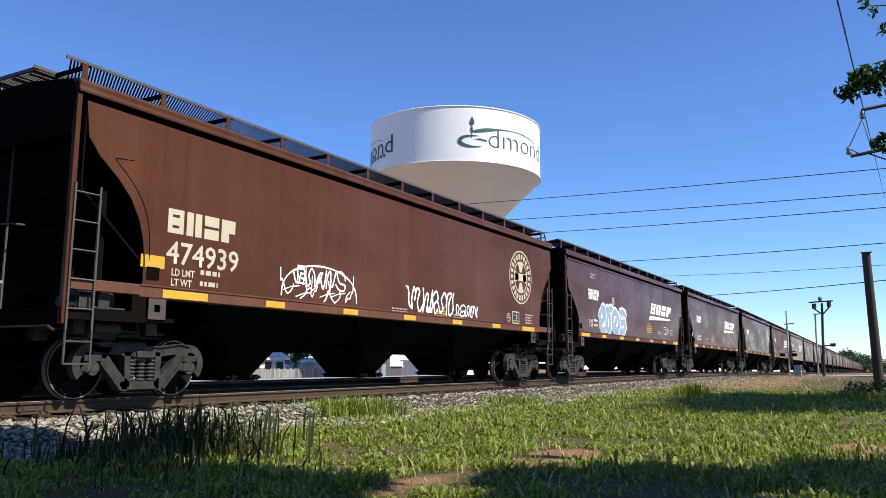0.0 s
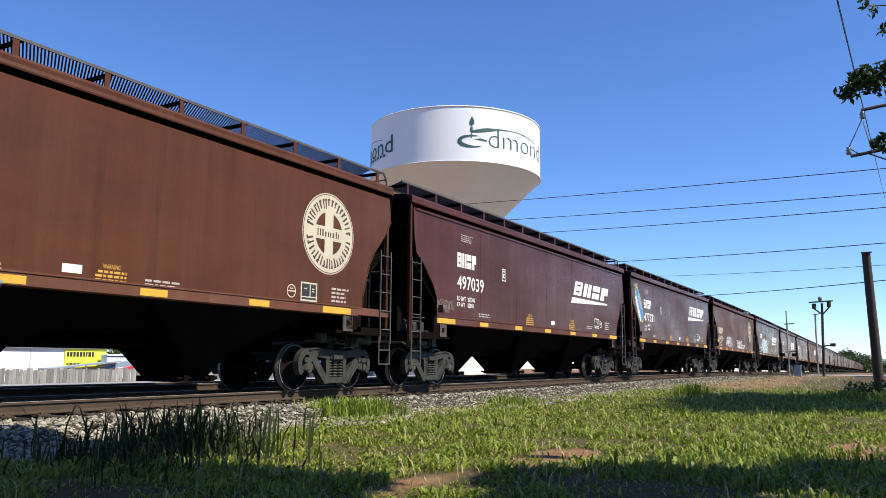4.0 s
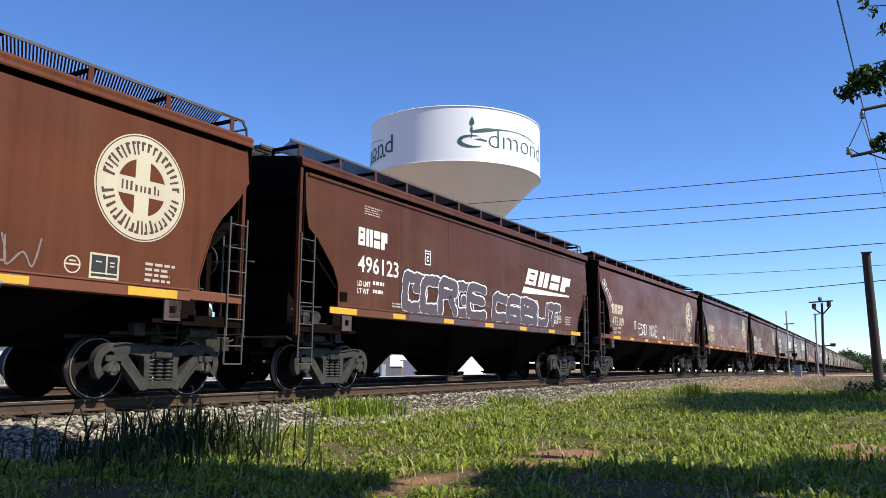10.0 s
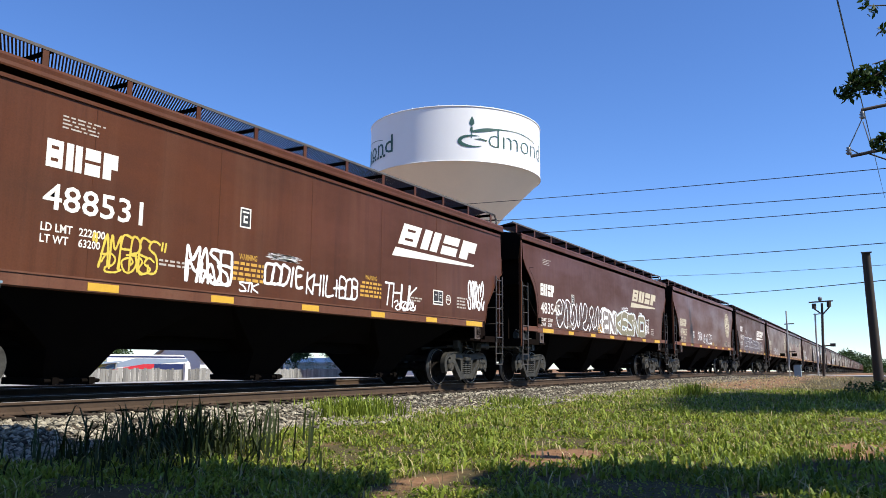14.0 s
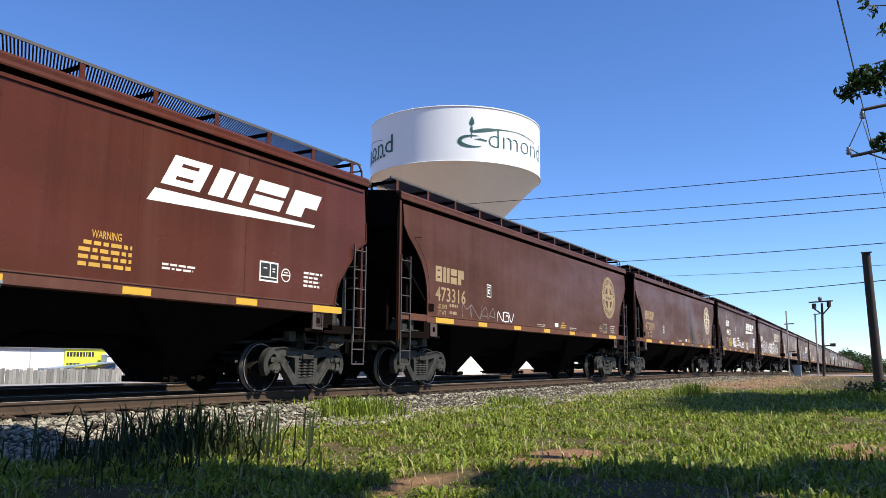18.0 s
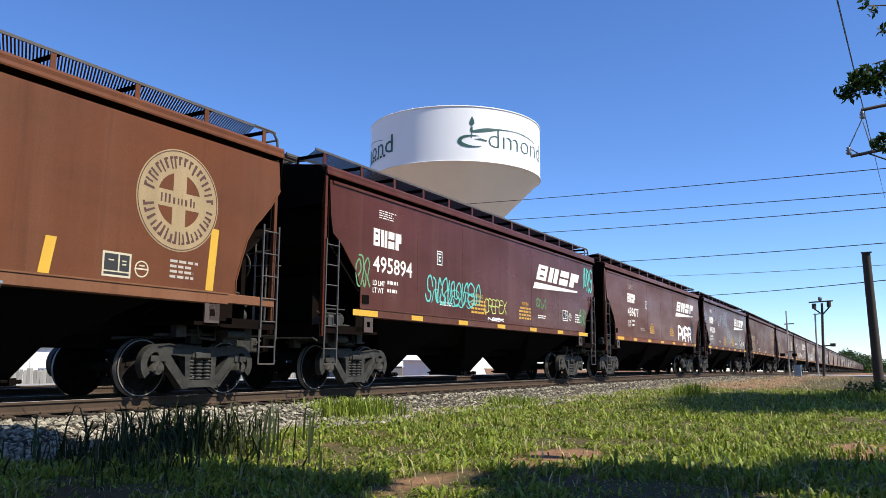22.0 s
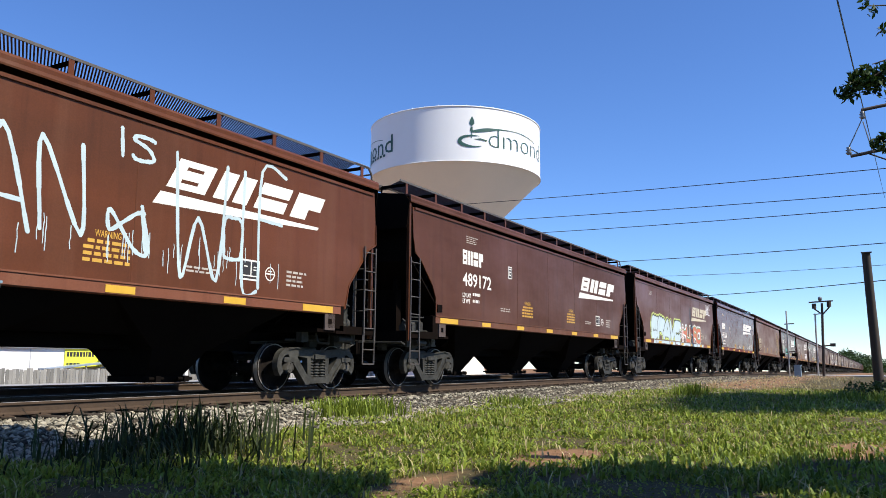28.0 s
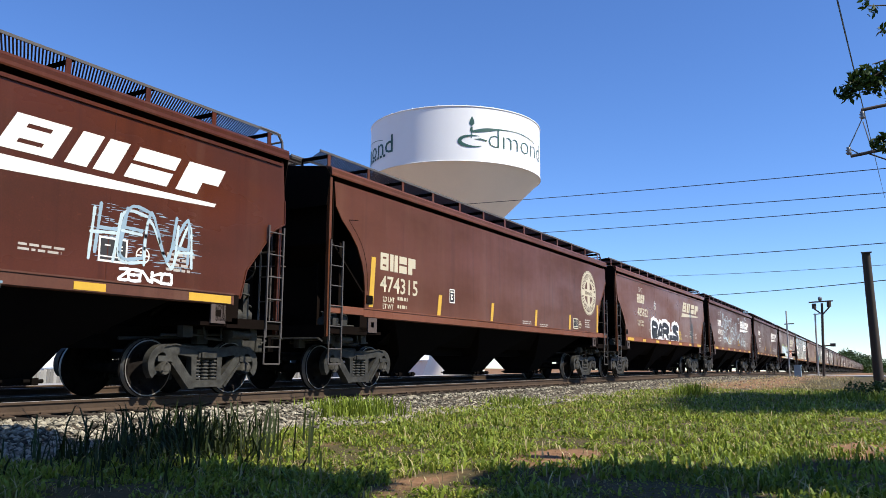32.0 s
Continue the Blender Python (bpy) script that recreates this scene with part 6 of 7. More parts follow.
# the cars that have already gone by
add(-1, 33.52, 16.87, "dark", "flat", "maroon covered hopper car with white graffiti")
livery(-1, "", (-6.1, 2.9, 1.2), W, logo=(2.0, 2.82, W))
scrawl(CARS[-1], (-5.0, -1.6, 1.45, 2.75), "white", "sky", 4, 0.09, 301)
PAINTS_AHEAD = ["dark", "brown", "plum", "dark", "brown", "grey", "dark", "plum", "brown"]
for j in range(2, 34):
    k = -j
    paint = PAINTS_AHEAD[j % 9]
    hopper_car(k, 16.7, paint, "flat" if j % 3 else "round", j < 5, f"{paint} covered hopper car farther along the train")
    CARS[k]["start"] = 33.52 + 18.092 * (j - 1)
    if j < 6:
        livery(k, "", (-6.1, 2.9, 1.2), W, logo=(2.2, 2.9, W) if j % 3 else None, emblem=None if j % 3 else (6.5, 3.1, C, True))


# pale road that meets the line at a level crossing
lane = Solid().box(97, 105, -120, 9.0, -0.95, -0.66, 0.02).mesh("crossing_road", M_ROAD)
thing("crossing_road", "pale concrete road leading up to the level crossing", "road", kind="structure", me=lane)

# ---- the water tower ----
TOWER = (80.70, 44.82)
TR = 10.24
FACE = 209.05  # bearing of the tank's side towards the line


def wrap(me, r, start, m_per_deg):
    """Bends a flat x-z mesh round the tank; start: bearing of x = 0."""
    for v in me.vertices:
        a = radians(start + v.co.x / m_per_deg)
        v.co = (r * math.cos(a), r * math.sin(a), v.co.z)
    me.update()
    return me


def tank_sign(tower, start, small=True, weight=-0.022):
    """City name with a swash initial, set round the tank, from bearing start."""
    mpd = TR * math.pi / 180
    r = TR + 0.05
    words = lettering("dmond", 52.5 * mpd, 2.05, M_GREEN, weight)
    words = subdivided(words)
    part("lettering", wrap(words, r, start + 18.8, mpd), tower, "dark green city name", pose(0, 0, 23.88))
    sd = Solid()
    # swash initial: a flat open ellipse, heavy on its outer side, with a short wedge for its bar
    pts = [(1.65 + 1.55 * math.cos(t), 0.50 + 0.62 * math.sin(t)) for t in np.linspace(1.15, 5.35, 30)]
    band(sd, pts, lambda u: 0.05 + 0.36 * math.sin(math.pi * u) ** 1.5)
    band(sd, [(1.75, 0.72), (2.4, 0.76), (3.15, 0.62)], lambda u: 0.05 + 0.34 * u * (1.25 - u))
    # long arc over the letters, tapering away
    arc = [(1.35 + 9.5 * u, 1.42 + 0.92 * math.sin(math.pi * (0.04 + 0.66 * u)) - 0.45 * u * u) for u in np.linspace(0, 1, 36)]
    band(sd, arc, lambda u: 0.07 + 0.33 * math.exp(-((u - 0.16) / 0.16) ** 2))
    # flame-shaped finial on a slender stem
    blob_mesh(sd, [(1.42, 2.15), (1.72, 2.45), (1.70, 2.80), (1.46, 3.30), (1.22, 2.80), (1.16, 2.45)], 0.0)
    band(sd, [(1.38, 1.62), (1.42, 2.1)], lambda u: 0.30 - 0.1 * u)
    band(sd, [(1.42, 0.8), (1.42, 1.6)], lambda u: 0.08)
    me = sd.mesh("swash", M_GREEN)
    part("swash", wrap(subdivided(me), r, start, mpd), tower, "dark green swash", pose(0, 0, 23.9))
    if not small:
        return
    sd = Solid()
    for i in range(9):
        sd.box(5.2 + i * 0.72, 5.65 + i * 0.72, -0.01, 0.0, 0, 0.28)
    part("small_lettering", wrap(sd.mesh("small_lettering", M_GREEN), r, start, mpd), tower, m=pose(0, 0, 23.6))


def subdivided(me):
    bm = bmesh.new()
    bm.from_mesh(me)
    bmesh.ops.triangulate(bm, faces=bm.faces)
    bmesh.ops.subdivide_edges(bm, edges=[e for e in bm.edges if e.calc_length() > 0.7], cuts=2)
    bm.to_mesh(me)
    bm.free()
    return me


def band(sd, pts, width):
    n = len(pts)
    v, f = [], []
    for i, (x, z) in enumerate(pts):
        a, b = pts[max(i - 1, 0)], pts[min(i + 1, n - 1)]
        d = Vector((b[0] - a[0], b[1] - a[1])).normalized()
        t = width(i / (n - 1)) / 2
        v += [(x - d.y * t, 0.0, z + d.x * t), (x + d.y * t, 0.0, z - d.x * t)]
    sd.add(v, [(2 * i, 2 * i + 1, 2 * i + 3, 2 * i + 2) for i in range(n - 1)])


def water_tower():
    t = thing("water_tower", "white water tower with cream cone and dark green lettering", "water tower", m=pose(TOWER[0], TOWER[1], 0))
    part("tank", Solid().lathe_z([(TR, 22.20), (TR, 28.32)], 128).mesh("tank", M_TANK), t)
    part("tank_roof", Solid().lathe_z([(TR, 28.30), (TR - 0.35, 28.45), (5.0, 29.3), (0.0, 29.7)], 96).mesh("tank_roof", M_TANK), t)
    part("rim", Solid().lathe_z([(TR - 0.02, 28.25), (TR + 0.07, 28.25), (TR + 0.07, 28.37), (TR - 0.02, 28.37)], 96).mesh("rim", M_TANK), t)
    part("lower_rim", Solid().lathe_z([(TR - 0.02, 22.11), (TR + 0.05, 22.11), (TR + 0.05, 22.203), (TR - 0.02, 22.203)], 96).mesh("lower_rim", M_TANK), t)
    part("cone", Solid().lathe_z([(TR - 0.01, 22.18), (6.05, 18.0), (4.2, 15.8), (3.3, 14.2)], 96).mesh("cone", M_TANKLOW), t, "cream underside cone")
    part("column", Solid().lathe_z([(3.3, 14.2), (3.0, 11.0), (3.0, 1.0), (4.2, -2.2)], 64).mesh("column", M_TANKLOW), t)
    part("vent", Solid().lathe_z([(0.0, 30.65), (0.8, 30.55), (0.8, 29.85), (0.0, 29.85)], 20).mesh("vent", M_TANK), t)
    rail = Solid()
    for i in range(40):
        a = 2 * math.pi * i / 40
        rail.rod(((TR - 0.3) * math.cos(a), (TR - 0.3) * math.sin(a), 28.42), ((TR - 0.3) * math.cos(a), (TR - 0.3) * math.sin(a), 28.59), 0.04, 4)
    part("roof_studs", rail.mesh("roof_studs", M_TANK), t)
    tank_sign(t, FACE + 2.0, False)
    tank_sign(t, FACE - 114.4, True, 0.004)
    tank_sign(t, FACE + 124.0)
    return t


water_tower()


# ---- poles, wires, signals ----
def wooden_pole(base, top, r, label):
    p = thing("utility_pole", label, "pole", m=pose(*base))
    d = Vector(top) - Vector(base)
    sd = Solid()
    n = 6
    for i in range(n):
        sd.rod(d * (i / n), d * ((i + 1) / n), r * (1.12 - 0.22 * i / n), 12, r * (1.12 - 0.22 * (i + 1) / n))
    part("shaft", sd.mesh("shaft", M_POLE), p)
    return p


stub = wooden_pole((33.6, 0.55, -0.75), (32.75, 0.68, 4.70), 0.165, "short dark wooden utility pole leaning beside the track")
part("cap", Solid().box(-0.19, 0.16, -0.19, 0.16, 0, 0.05).mesh("cap", M_POLE), stub, m=pose(-0.86, 0.13, 5.43, 0, -9, 0))

tall = wooden_pole((44.8, -1.25, -0.6), (44.6, -1.25, 14.6), 0.17, "tall wooden utility pole with cross-arms and insulators")


def cross_arm(parent, a, b):
    arm = part("cross_arm", Solid().rod(a, b, 0.085, 6).mesh("cross_arm", M_POLE), parent)
    return arm


o = Vector((44.8, -1.25, -0.6))
cross_arm(tall, Vector((44.15, 1.28, 11.16)) - o, Vector((44.9, -2.4, 11.75)) - o)
cross_arm(tall, Vector((44.15, 0.65, 13.52)) - o, Vector((44.9, -2.4, 14.0)) - o)
for q in ((44.15, 1.35, 11.45), (44.4, 0.1, 11.75), (44.15, 0.62, 13.25)):
    c = Vector(q) - o
    part("insulator", Solid().lathe_z([(0.0, -0.22), (0.09, -0.2), (0.16, -0.1), (0.08, -0.04), (0.16, 0.04), (0.08, 0.1), (0.12, 0.18), (0.0, 0.22)], 12, c.x, c.y).mesh("insulator", M_INSUL), tall, m=pose(0, 0, c.z))
part("jumper_wire", Solid().tube([Vector(q) - o for q in ((44.15, 0.62, 13.1), (44.12, 1.0, 12.3), (44.15, 1.35, 11.6), (44.2, 0.9, 11.25), (44.2, 0.3, 11.35), (44.15, 0.62, 12.9))], 0.03, 5).mesh("jumper_wire", M_INSUL), tall)
part("brace", Solid().rod(Vector((44.3, 0.5, 11.25)) - o, Vector((44.6, -1.2, 10.4)) - o, 0.04, 5).mesh("brace", M_POLE), tall)


def cable(name, a, b, sag, r, label):
    a, b = Vector(a), Vector(b)
    pts = []
    for i in range(19):
        u = i / 18
        p = a.lerp(b, u)
        p.z -= sag * 4 * u * (1 - u)
        pts.append(p)
    me = Solid().tube(pts, r, 5).mesh(name, M_WIRE)
    return thing(name, label, "cable", "overhead wires", me=me)


def overhead(a, b, sag=0.35, r=0.03):
    """A wire through a and b, carried on past both."""
    a, b = Vector(a), Vector(b)
    d = b - a
    cable("overhead_wire", a - d * 0.7, b + d * 0.45, sag, r, "thin dark overhead wire crossing the clear sky")


overhead((66.08, 32.68, 15.84 + 0.3), (58.66, -0.32, 13.48 + 0.3))
overhead((67.24, 31.14, 14.18 + 0.3), (58.86, -0.21, 11.87 + 0.3))
overhead((69.29, 27.92, 13.02 + 0.3), (58.99, -0.14, 10.90 + 0.3))
overhead((73.04, 22.21, 10.26 + 0.3), (59.29, 0.01, 8.55 + 0.3))
overhead((75.93, 17.58, 8.94 + 0.3), (59.49, 0.12, 7.10 + 0.3), 0.35, 0.018)
overhead((77.66, 15.12, 7.08 + 0.3), (59.61, 0.18, 6.09 + 0.3))
cable("overhead_wire", (-4.76, 0.44, 2.84), (50.95, -0.10, 10.14), 0.0, 0.010, "dark wire running along the line overhead")


def signal_mast():
    m = thing("signal_mast", "dark wooden pole with spread arms beside the line", "pole", m=pose(83.6, 6.0, -0.6))
    part("shaft", Solid().rod((0, 0, -0.3), (-0.4, -0.25, 7.0), 0.14, 10, 0.11).mesh("shaft", M_POLE), m)
    for a, b in (((-0.4, 0.9, 7.1), (-0.4, -1.2, 7.2)), ((-0.4, 0.55, 6.55), (-0.4, -0.25, 5.9)), ((-0.4, -1.0, 6.75), (-0.4, -0.25, 5.9)), ((-0.3, -0.2, 2.9), (-0.3, -1.0, 3.0))):
        part("arm", Solid().rod(a, b, 0.07, 6).mesh("arm", M_POLE), m)
    for y, z in ((0.45, 6.75), (-0.85, 6.9)):
        part("transformer", Solid().rod((-0.4, y, z - 0.28), (-0.4, y, z + 0.22), 0.2, 10).mesh("transformer", M_POLE), m)
    part("lamp_head", Solid().lathe_z([(0.0, 7.65), (0.12, 7.6), (0.2, 7.45), (0.14, 7.25), (0.0, 7.2)], 12, -0.4, -0.1).mesh("lamp_head", M_INSUL), m)
    part("lamp", Solid().box(-0.5, -0.2, -1.2, -0.75, 2.85, 3.15).mesh("lamp", M_POLE), m)
    return m


signal_mast()
light = thing("steel_mast", "slender pale steel mast beside the line", "mast", m=pose(83.4, 6.45, -0.6))
part("shaft", Solid().rod((0, 0, -0.3), (-0.3, -0.05, 6.0), 0.08, 8).mesh("shaft", M_PALEPOLE), light)
part("bracket", Solid().rod((-0.3, 0.1, 5.9), (-0.3, -0.6, 6.0), 0.05, 6).mesh("bracket", M_PALEPOLE), light)
cross = thing("crossing_signal", "grey crossing signal mast with round lamps", "signal", m=pose(70.5, 7.6, -0.65))
part("shaft", Solid().rod((0, 0, 0), (0, 0, 5.6), 0.06, 8).mesh("shaft", M_PALEPOLE), cross)
for z in (2.2, 4.5):
    part("arm", Solid().rod((0, 0.2, z), (0, -0.55, z + 0.05), 0.045, 6).mesh("arm", M_POLE), cross)
for y in (-0.45, 0.45):
    part("lamp", Solid().lathe_z([(0.0, 2.1), (0.2, 2.1), (0.2, 1.85), (0.0, 1.85)], 12, 0, y).mesh("lamp", M_UNDER), cross)
case = thing("relay_cabinet", "grey-blue steel relay cabinet beside the line", "cabinet", m=pose(70.8, 7.0, -0.70))
part("body", Solid().box(-0.25, 0.25, -0.25, 0.25, 0.15, 1.15, 0.02).mesh("body", M_CASE), case)
part("roof", Solid().box(-0.29, 0.29, -0.29, 0.29, 1.15, 1.21).mesh("roof", M_CASE), case)
part("base", Solid().box(-0.24, 0.24, -0.24, 0.24, -0.25, 0.15).mesh("base", M_ROAD), case)
marker = thing("marker_post", "slim grey-blue marker post beside the ballast", "post", m=pose(4.90, 8.47, -0.5))
part("shaft", Solid().box(-0.045, 0.045, -0.045, 0.045, 0, 1.90).mesh("shaft", M_CASE, 0.01), marker)
part("cap", Solid().box(-0.055, 0.055, -0.055, 0.055, 1.90, 1.93).mesh("cap", M_CASE), marker)


# ---- beyond the tracks ----
def board_fence(x0, x1, y):
    f = thing("board_fence", "silver-grey vertical board fence", "fence")
    rnd = random.Random(7)
    w = 0.29
    boards = [cached(("board", i), lambda i=i: Solid().box(-w / 2 + 0.012, w / 2 - 0.012, -0.012, 0.012, 0, 1.66 + 0.05 * i).mesh("board", M_FENCE)) for i in range(4)]
    n = int((x1 - x0) / w)
    for i in range(n):
        x = x0 + (i + 0.5) * w
        base = land(x, y) - 0.02
        part("board", boards[rnd.randrange(4)], f, m=pose(x, y + rnd.uniform(-0.01, 0.01), base, 0, rnd.uniform(-1, 1), 0))
    for z in (0.4, 1.35):
        part("fence_rail", Solid().box(x0, x1, y + 0.02, y + 0.06, -1.85 + z, -1.76 + z).mesh("fence_rail", M_FENCE), f)
    for i in range(int((x1 - x0) / 2.6) + 1):
        x = x0 + i * 2.6
        part("post", cached("fpost", lambda: Solid().box(-0.05, 0.05, 0.06, 0.16, 0, 1.75).mesh("post", M_FENCE)), f, m=pose(x, y, land(x, y) - 0.05))
    return f


board_fence(26, 86, 60)


def storage_building():
    b = thing("storage_building", "white low building with a yellow sign panel", "building", m=pose(0, 0, -1.9))
    part("wall", Solid().box(14, 47.4, 63, 74, 0, 3.45).mesh("wall", M_SIDING), b)
    part("roof", Solid().extrude_x([(62.7, 3.45), (74.3, 3.45), (74.3, 3.55), (68.5, 4.0), (62.7, 3.55)], 13.7, 47.6).mesh("roof", M_ROOF), b)
    for x in range(16, 43, 3):
        part("joint", cached("joint", lambda: Solid().box(-0.03, 0.03, 62.985, 63.0, 0.2, 3.4).mesh("joint", M_ROOF)), b, m=pose(x, 0, 0))
    s = part("sign", Solid().box(43.1, 47.2, 62.9, 62.97, 1.8, 3.42).mesh("sign", M_SIGNY), b, "yellow sign panel with black print")
    rnd = random.Random(3)
    sd = Solid()
    for r, (z, hh) in enumerate(((2.75, 0.42), (2.05, 0.14))):
        x = 43.3
        while x < (45.9 if r == 0 else 44.3):
            w = rnd.uniform(0.16, 0.3)
            sd.box(x, x + w, 62.88, 62.9, z, z + hh)
            x += w + 0.09
    part("print", sd.mesh("print", M_SIGNK), s)
    return b


storage_building()


def motorhome():
    v = thing("motorhome", "white motorhome with slate, red and navy bands", "motorhome", m=pose(46.4, 61.6, -1.9))
    part("body", Solid().extrude_y([(0, 0.5), (9.6, 0.5), (9.9, 1.2), (9.7, 2.2), (8.8, 3.0), (0, 3.0)], 0, 0.9).mesh("body", M_SIDING, 0.05), v)
    part("roof_band", Solid().extrude_y([(0, 2.72), (9.0, 2.72), (8.8, 2.86), (0, 2.86)], -0.02, 0.0).mesh("roof_band", M_NAVY), v)
    part("swoop", Solid().extrude_y([(-1.0, 1.7), (4.5, 2.05), (9.3, 2.4), (9.3, 2.65), (3.0, 2.65)], -0.03, 0.0).mesh("swoop", M_SLATE), v)
    part("stripe", Solid().extrude_y([(0.5, 1.62), (5.2, 1.62), (5.2, 2.12), (4.0, 2.1)], -0.04, 0.0).mesh("stripe", M_REDP), v)
    part("panel", Solid().extrude_y([(5.2, 1.55), (8.9, 1.55), (8.9, 2.12), (5.2, 2.12)], -0.04, 0.0).mesh("panel", M_NAVY), v)
    for x in (1.6, 8.0):
        part("wheel", Solid().lathe_y([(0.0, -0.05), (0.42, -0.05), (0.42, 0.2), (0.0, 0.2)], 18, x, 0.42).mesh("wheel", M_UNDER), v)
    return v


motorhome()
awning = thing("shed_roof", "slate-grey lean-to roof on posts behind the fence", "shed", m=pose(0, 0, -1.9))
part("roof", Solid().extrude_y([(40.5, 1.62), (47.5, 2.30), (47.5, 2.40), (40.5, 1.74)], 61.0, 62.6).mesh("roof", M_SLATE), awning)
for x in (41.0, 44.0, 47.0):
    part("post", Solid().box(x - 0.05, x + 0.05, 61.1, 61.2, -0.05, 1.65 + (x - 40.5) * 0.095).mesh("post", M_PALEPOLE), awning)
gatepost = thing("gate_post", "white painted post at the fence", "post", m=pose(53.9, 59.8, -1.9))
part("shaft", Solid().box(-0.2, 0.2, -0.15, 0.15, 0, 2.2).mesh("shaft", M_SIDING, 0.02), gatepost)


def house(x0, x1, y, eave, ridge, label, wall, windows):
    hgt = 1.9
    b = thing("house", label, "house", m=pose(0, 0, -1.9))
    part("wall", Solid().extrude_y([(x0, 0), (x1, 0), (x1, eave + hgt), ((x0 + x1) / 2, ridge + hgt), (x0, eave + hgt)], y, y + 8).mesh("wall", wall), b)
    xm = (x0 + x1) / 2
    part("roof", Solid().extrude_y([(x0 - 0.4, eave + hgt - 0.1), (xm, ridge + hgt), (x1 + 0.4, eave + hgt - 0.1), (x1 + 0.4, eave + hgt + 0.08), (xm, ridge + hgt + 0.22), (x0 - 0.4, eave + hgt + 0.08)], y - 0.4, y + 8.4).mesh("roof", M_SIDING), b)
    for i in range(windows):
        x = x0 + (x1 - x0) * (i + 0.5) / windows
        w = part("window", Solid().box(x - 0.62, x + 0.62, y - 0.04, y, 1.95, 2.75).mesh("window", M_SIDING), b)
        part("pane", Solid().box(x - 0.52, x + 0.52, y - 0.06, y - 0.04, 2.0, 2.68).mesh("pane", M_GLASS), w)
    return b


def cottage(x0, x1, y, eave, ridge, deep, panes, label):
    """Long low house with its ridge along x and a row of windows under the eave."""
    base = -1.9
    b = thing("house", label, "house", m=pose(0, 0, base))
    e, r = eave - base, ridge - base
    part("wall", Solid().extrude_x([(y, 0), (y + deep, 0), (y + deep, e), (y + deep / 2, r), (y, e)], x0, x1).mesh("wall", M_SIDING), b)
    roof = part("roof", Solid().extrude_x([(y - 0.45, e - 0.04), (y + deep / 2, r + 0.08), (y + deep + 0.45, e - 0.04), (y + deep + 0.45, e + 0.08), (y + deep / 2, r + 0.20), (y - 0.45, e + 0.08)], x0 - 0.35, x1 + 0.35).mesh("roof", M_PALEROOF), b)
    part("fascia", Solid().box(x0 - 0.35, x1 + 0.35, y - 0.50, y - 0.452, e - 0.14, e + 0.08).mesh("fascia", M_SIDING), roof)
    slope = (r - e) / (deep / 2)
    n = int((x1 - x0) / 1.1)
    for i in range(1, n):
        x = x0 + (x1 - x0) * i / n
        part("roof_seam", cached(("roof_seam", deep, slope), lambda: Solid().extrude_x([(-0.45, 0.08), (deep / 2, 0.12 + slope * deep / 2), (deep / 2, 0.19 + slope * deep / 2), (-0.45, 0.14)], -0.03, 0.03).mesh("roof_seam", M_ROOF)), roof, m=pose(x, y, e))
    for x in panes:
        w = part("window", Solid().box(x - 0.70, x + 0.70, y - 0.05, y, e - 1.42, e - 0.24).mesh("window", M_SIDING), b)
        part("pane", Solid().box(x - 0.58, x + 0.58, y - 0.07, y - 0.05, e - 1.32, e - 0.34).mesh("pane", M_GLASS), w)
    return b


cottage(59.6, 73.0, 64, 0.84, 2.9, 7.0, (61.4, 63.9, 66.0, 68.0, 70.0, 72.0), "long white house with pale roof and row of dark windows")
house(84.5, 89.5, 66, 0.35, 0.85, "low white house behind the fence", M_SIDING, 2)
cottage(93.2, 100.6, 67.5, 0.45, 2.6, 6.0, (99.3,), "white house with a pale roof behind a grey shed")
house(118, 126, 68, 0.8, 1.7, "white gabled house farther along", M_SIDING, 2)
shed = thing("garden_shed", "grey shed in front of a white house", "shed", m=pose(0, 0, -1.9))
part("wall", Solid().box(90.3, 92.8, 62, 65.5, 0, 3.3).mesh("wall", M_SHED), shed)
part("roof", Solid().extrude_y([(90.0, 3.25), (93.1, 3.3), (91.55, 3.9)], 61.8, 65.7).mesh("roof", M_SHED), shed)
part("door", Solid().box(90.7, 91.7, 61.96, 62.0, 0.0, 2.1).mesh("door", M_SLATE), shed)
low_shed = thing("garden_shed", "low dark grey shed beside a white house", "shed", m=pose(0, 0, -1.9))
part("wall", Solid().box(94.2, 97.6, 63, 65.5, 0, 1.75).mesh("wall", M_SHED), low_shed)
part("roof", Solid().box(94.0, 97.8, 62.8, 65.7, 1.75, 1.87).mesh("roof", M_ROOF), low_shed)
locker = thing("utility_box", "tall white utility box at the end of the fence", "utility box", m=pose(88.0, 61.2, -1.95))
part("body", Solid().box(-0.58, 0.58, -0.3, 0.3, 0.0, 2.1).mesh("body", M_SIDING, 0.03), locker)
part("cap", Solid().box(-0.64, 0.64, -0.36, 0.36, 2.1, 2.16).mesh("cap", M_PALEPOLE, 0.01), locker)


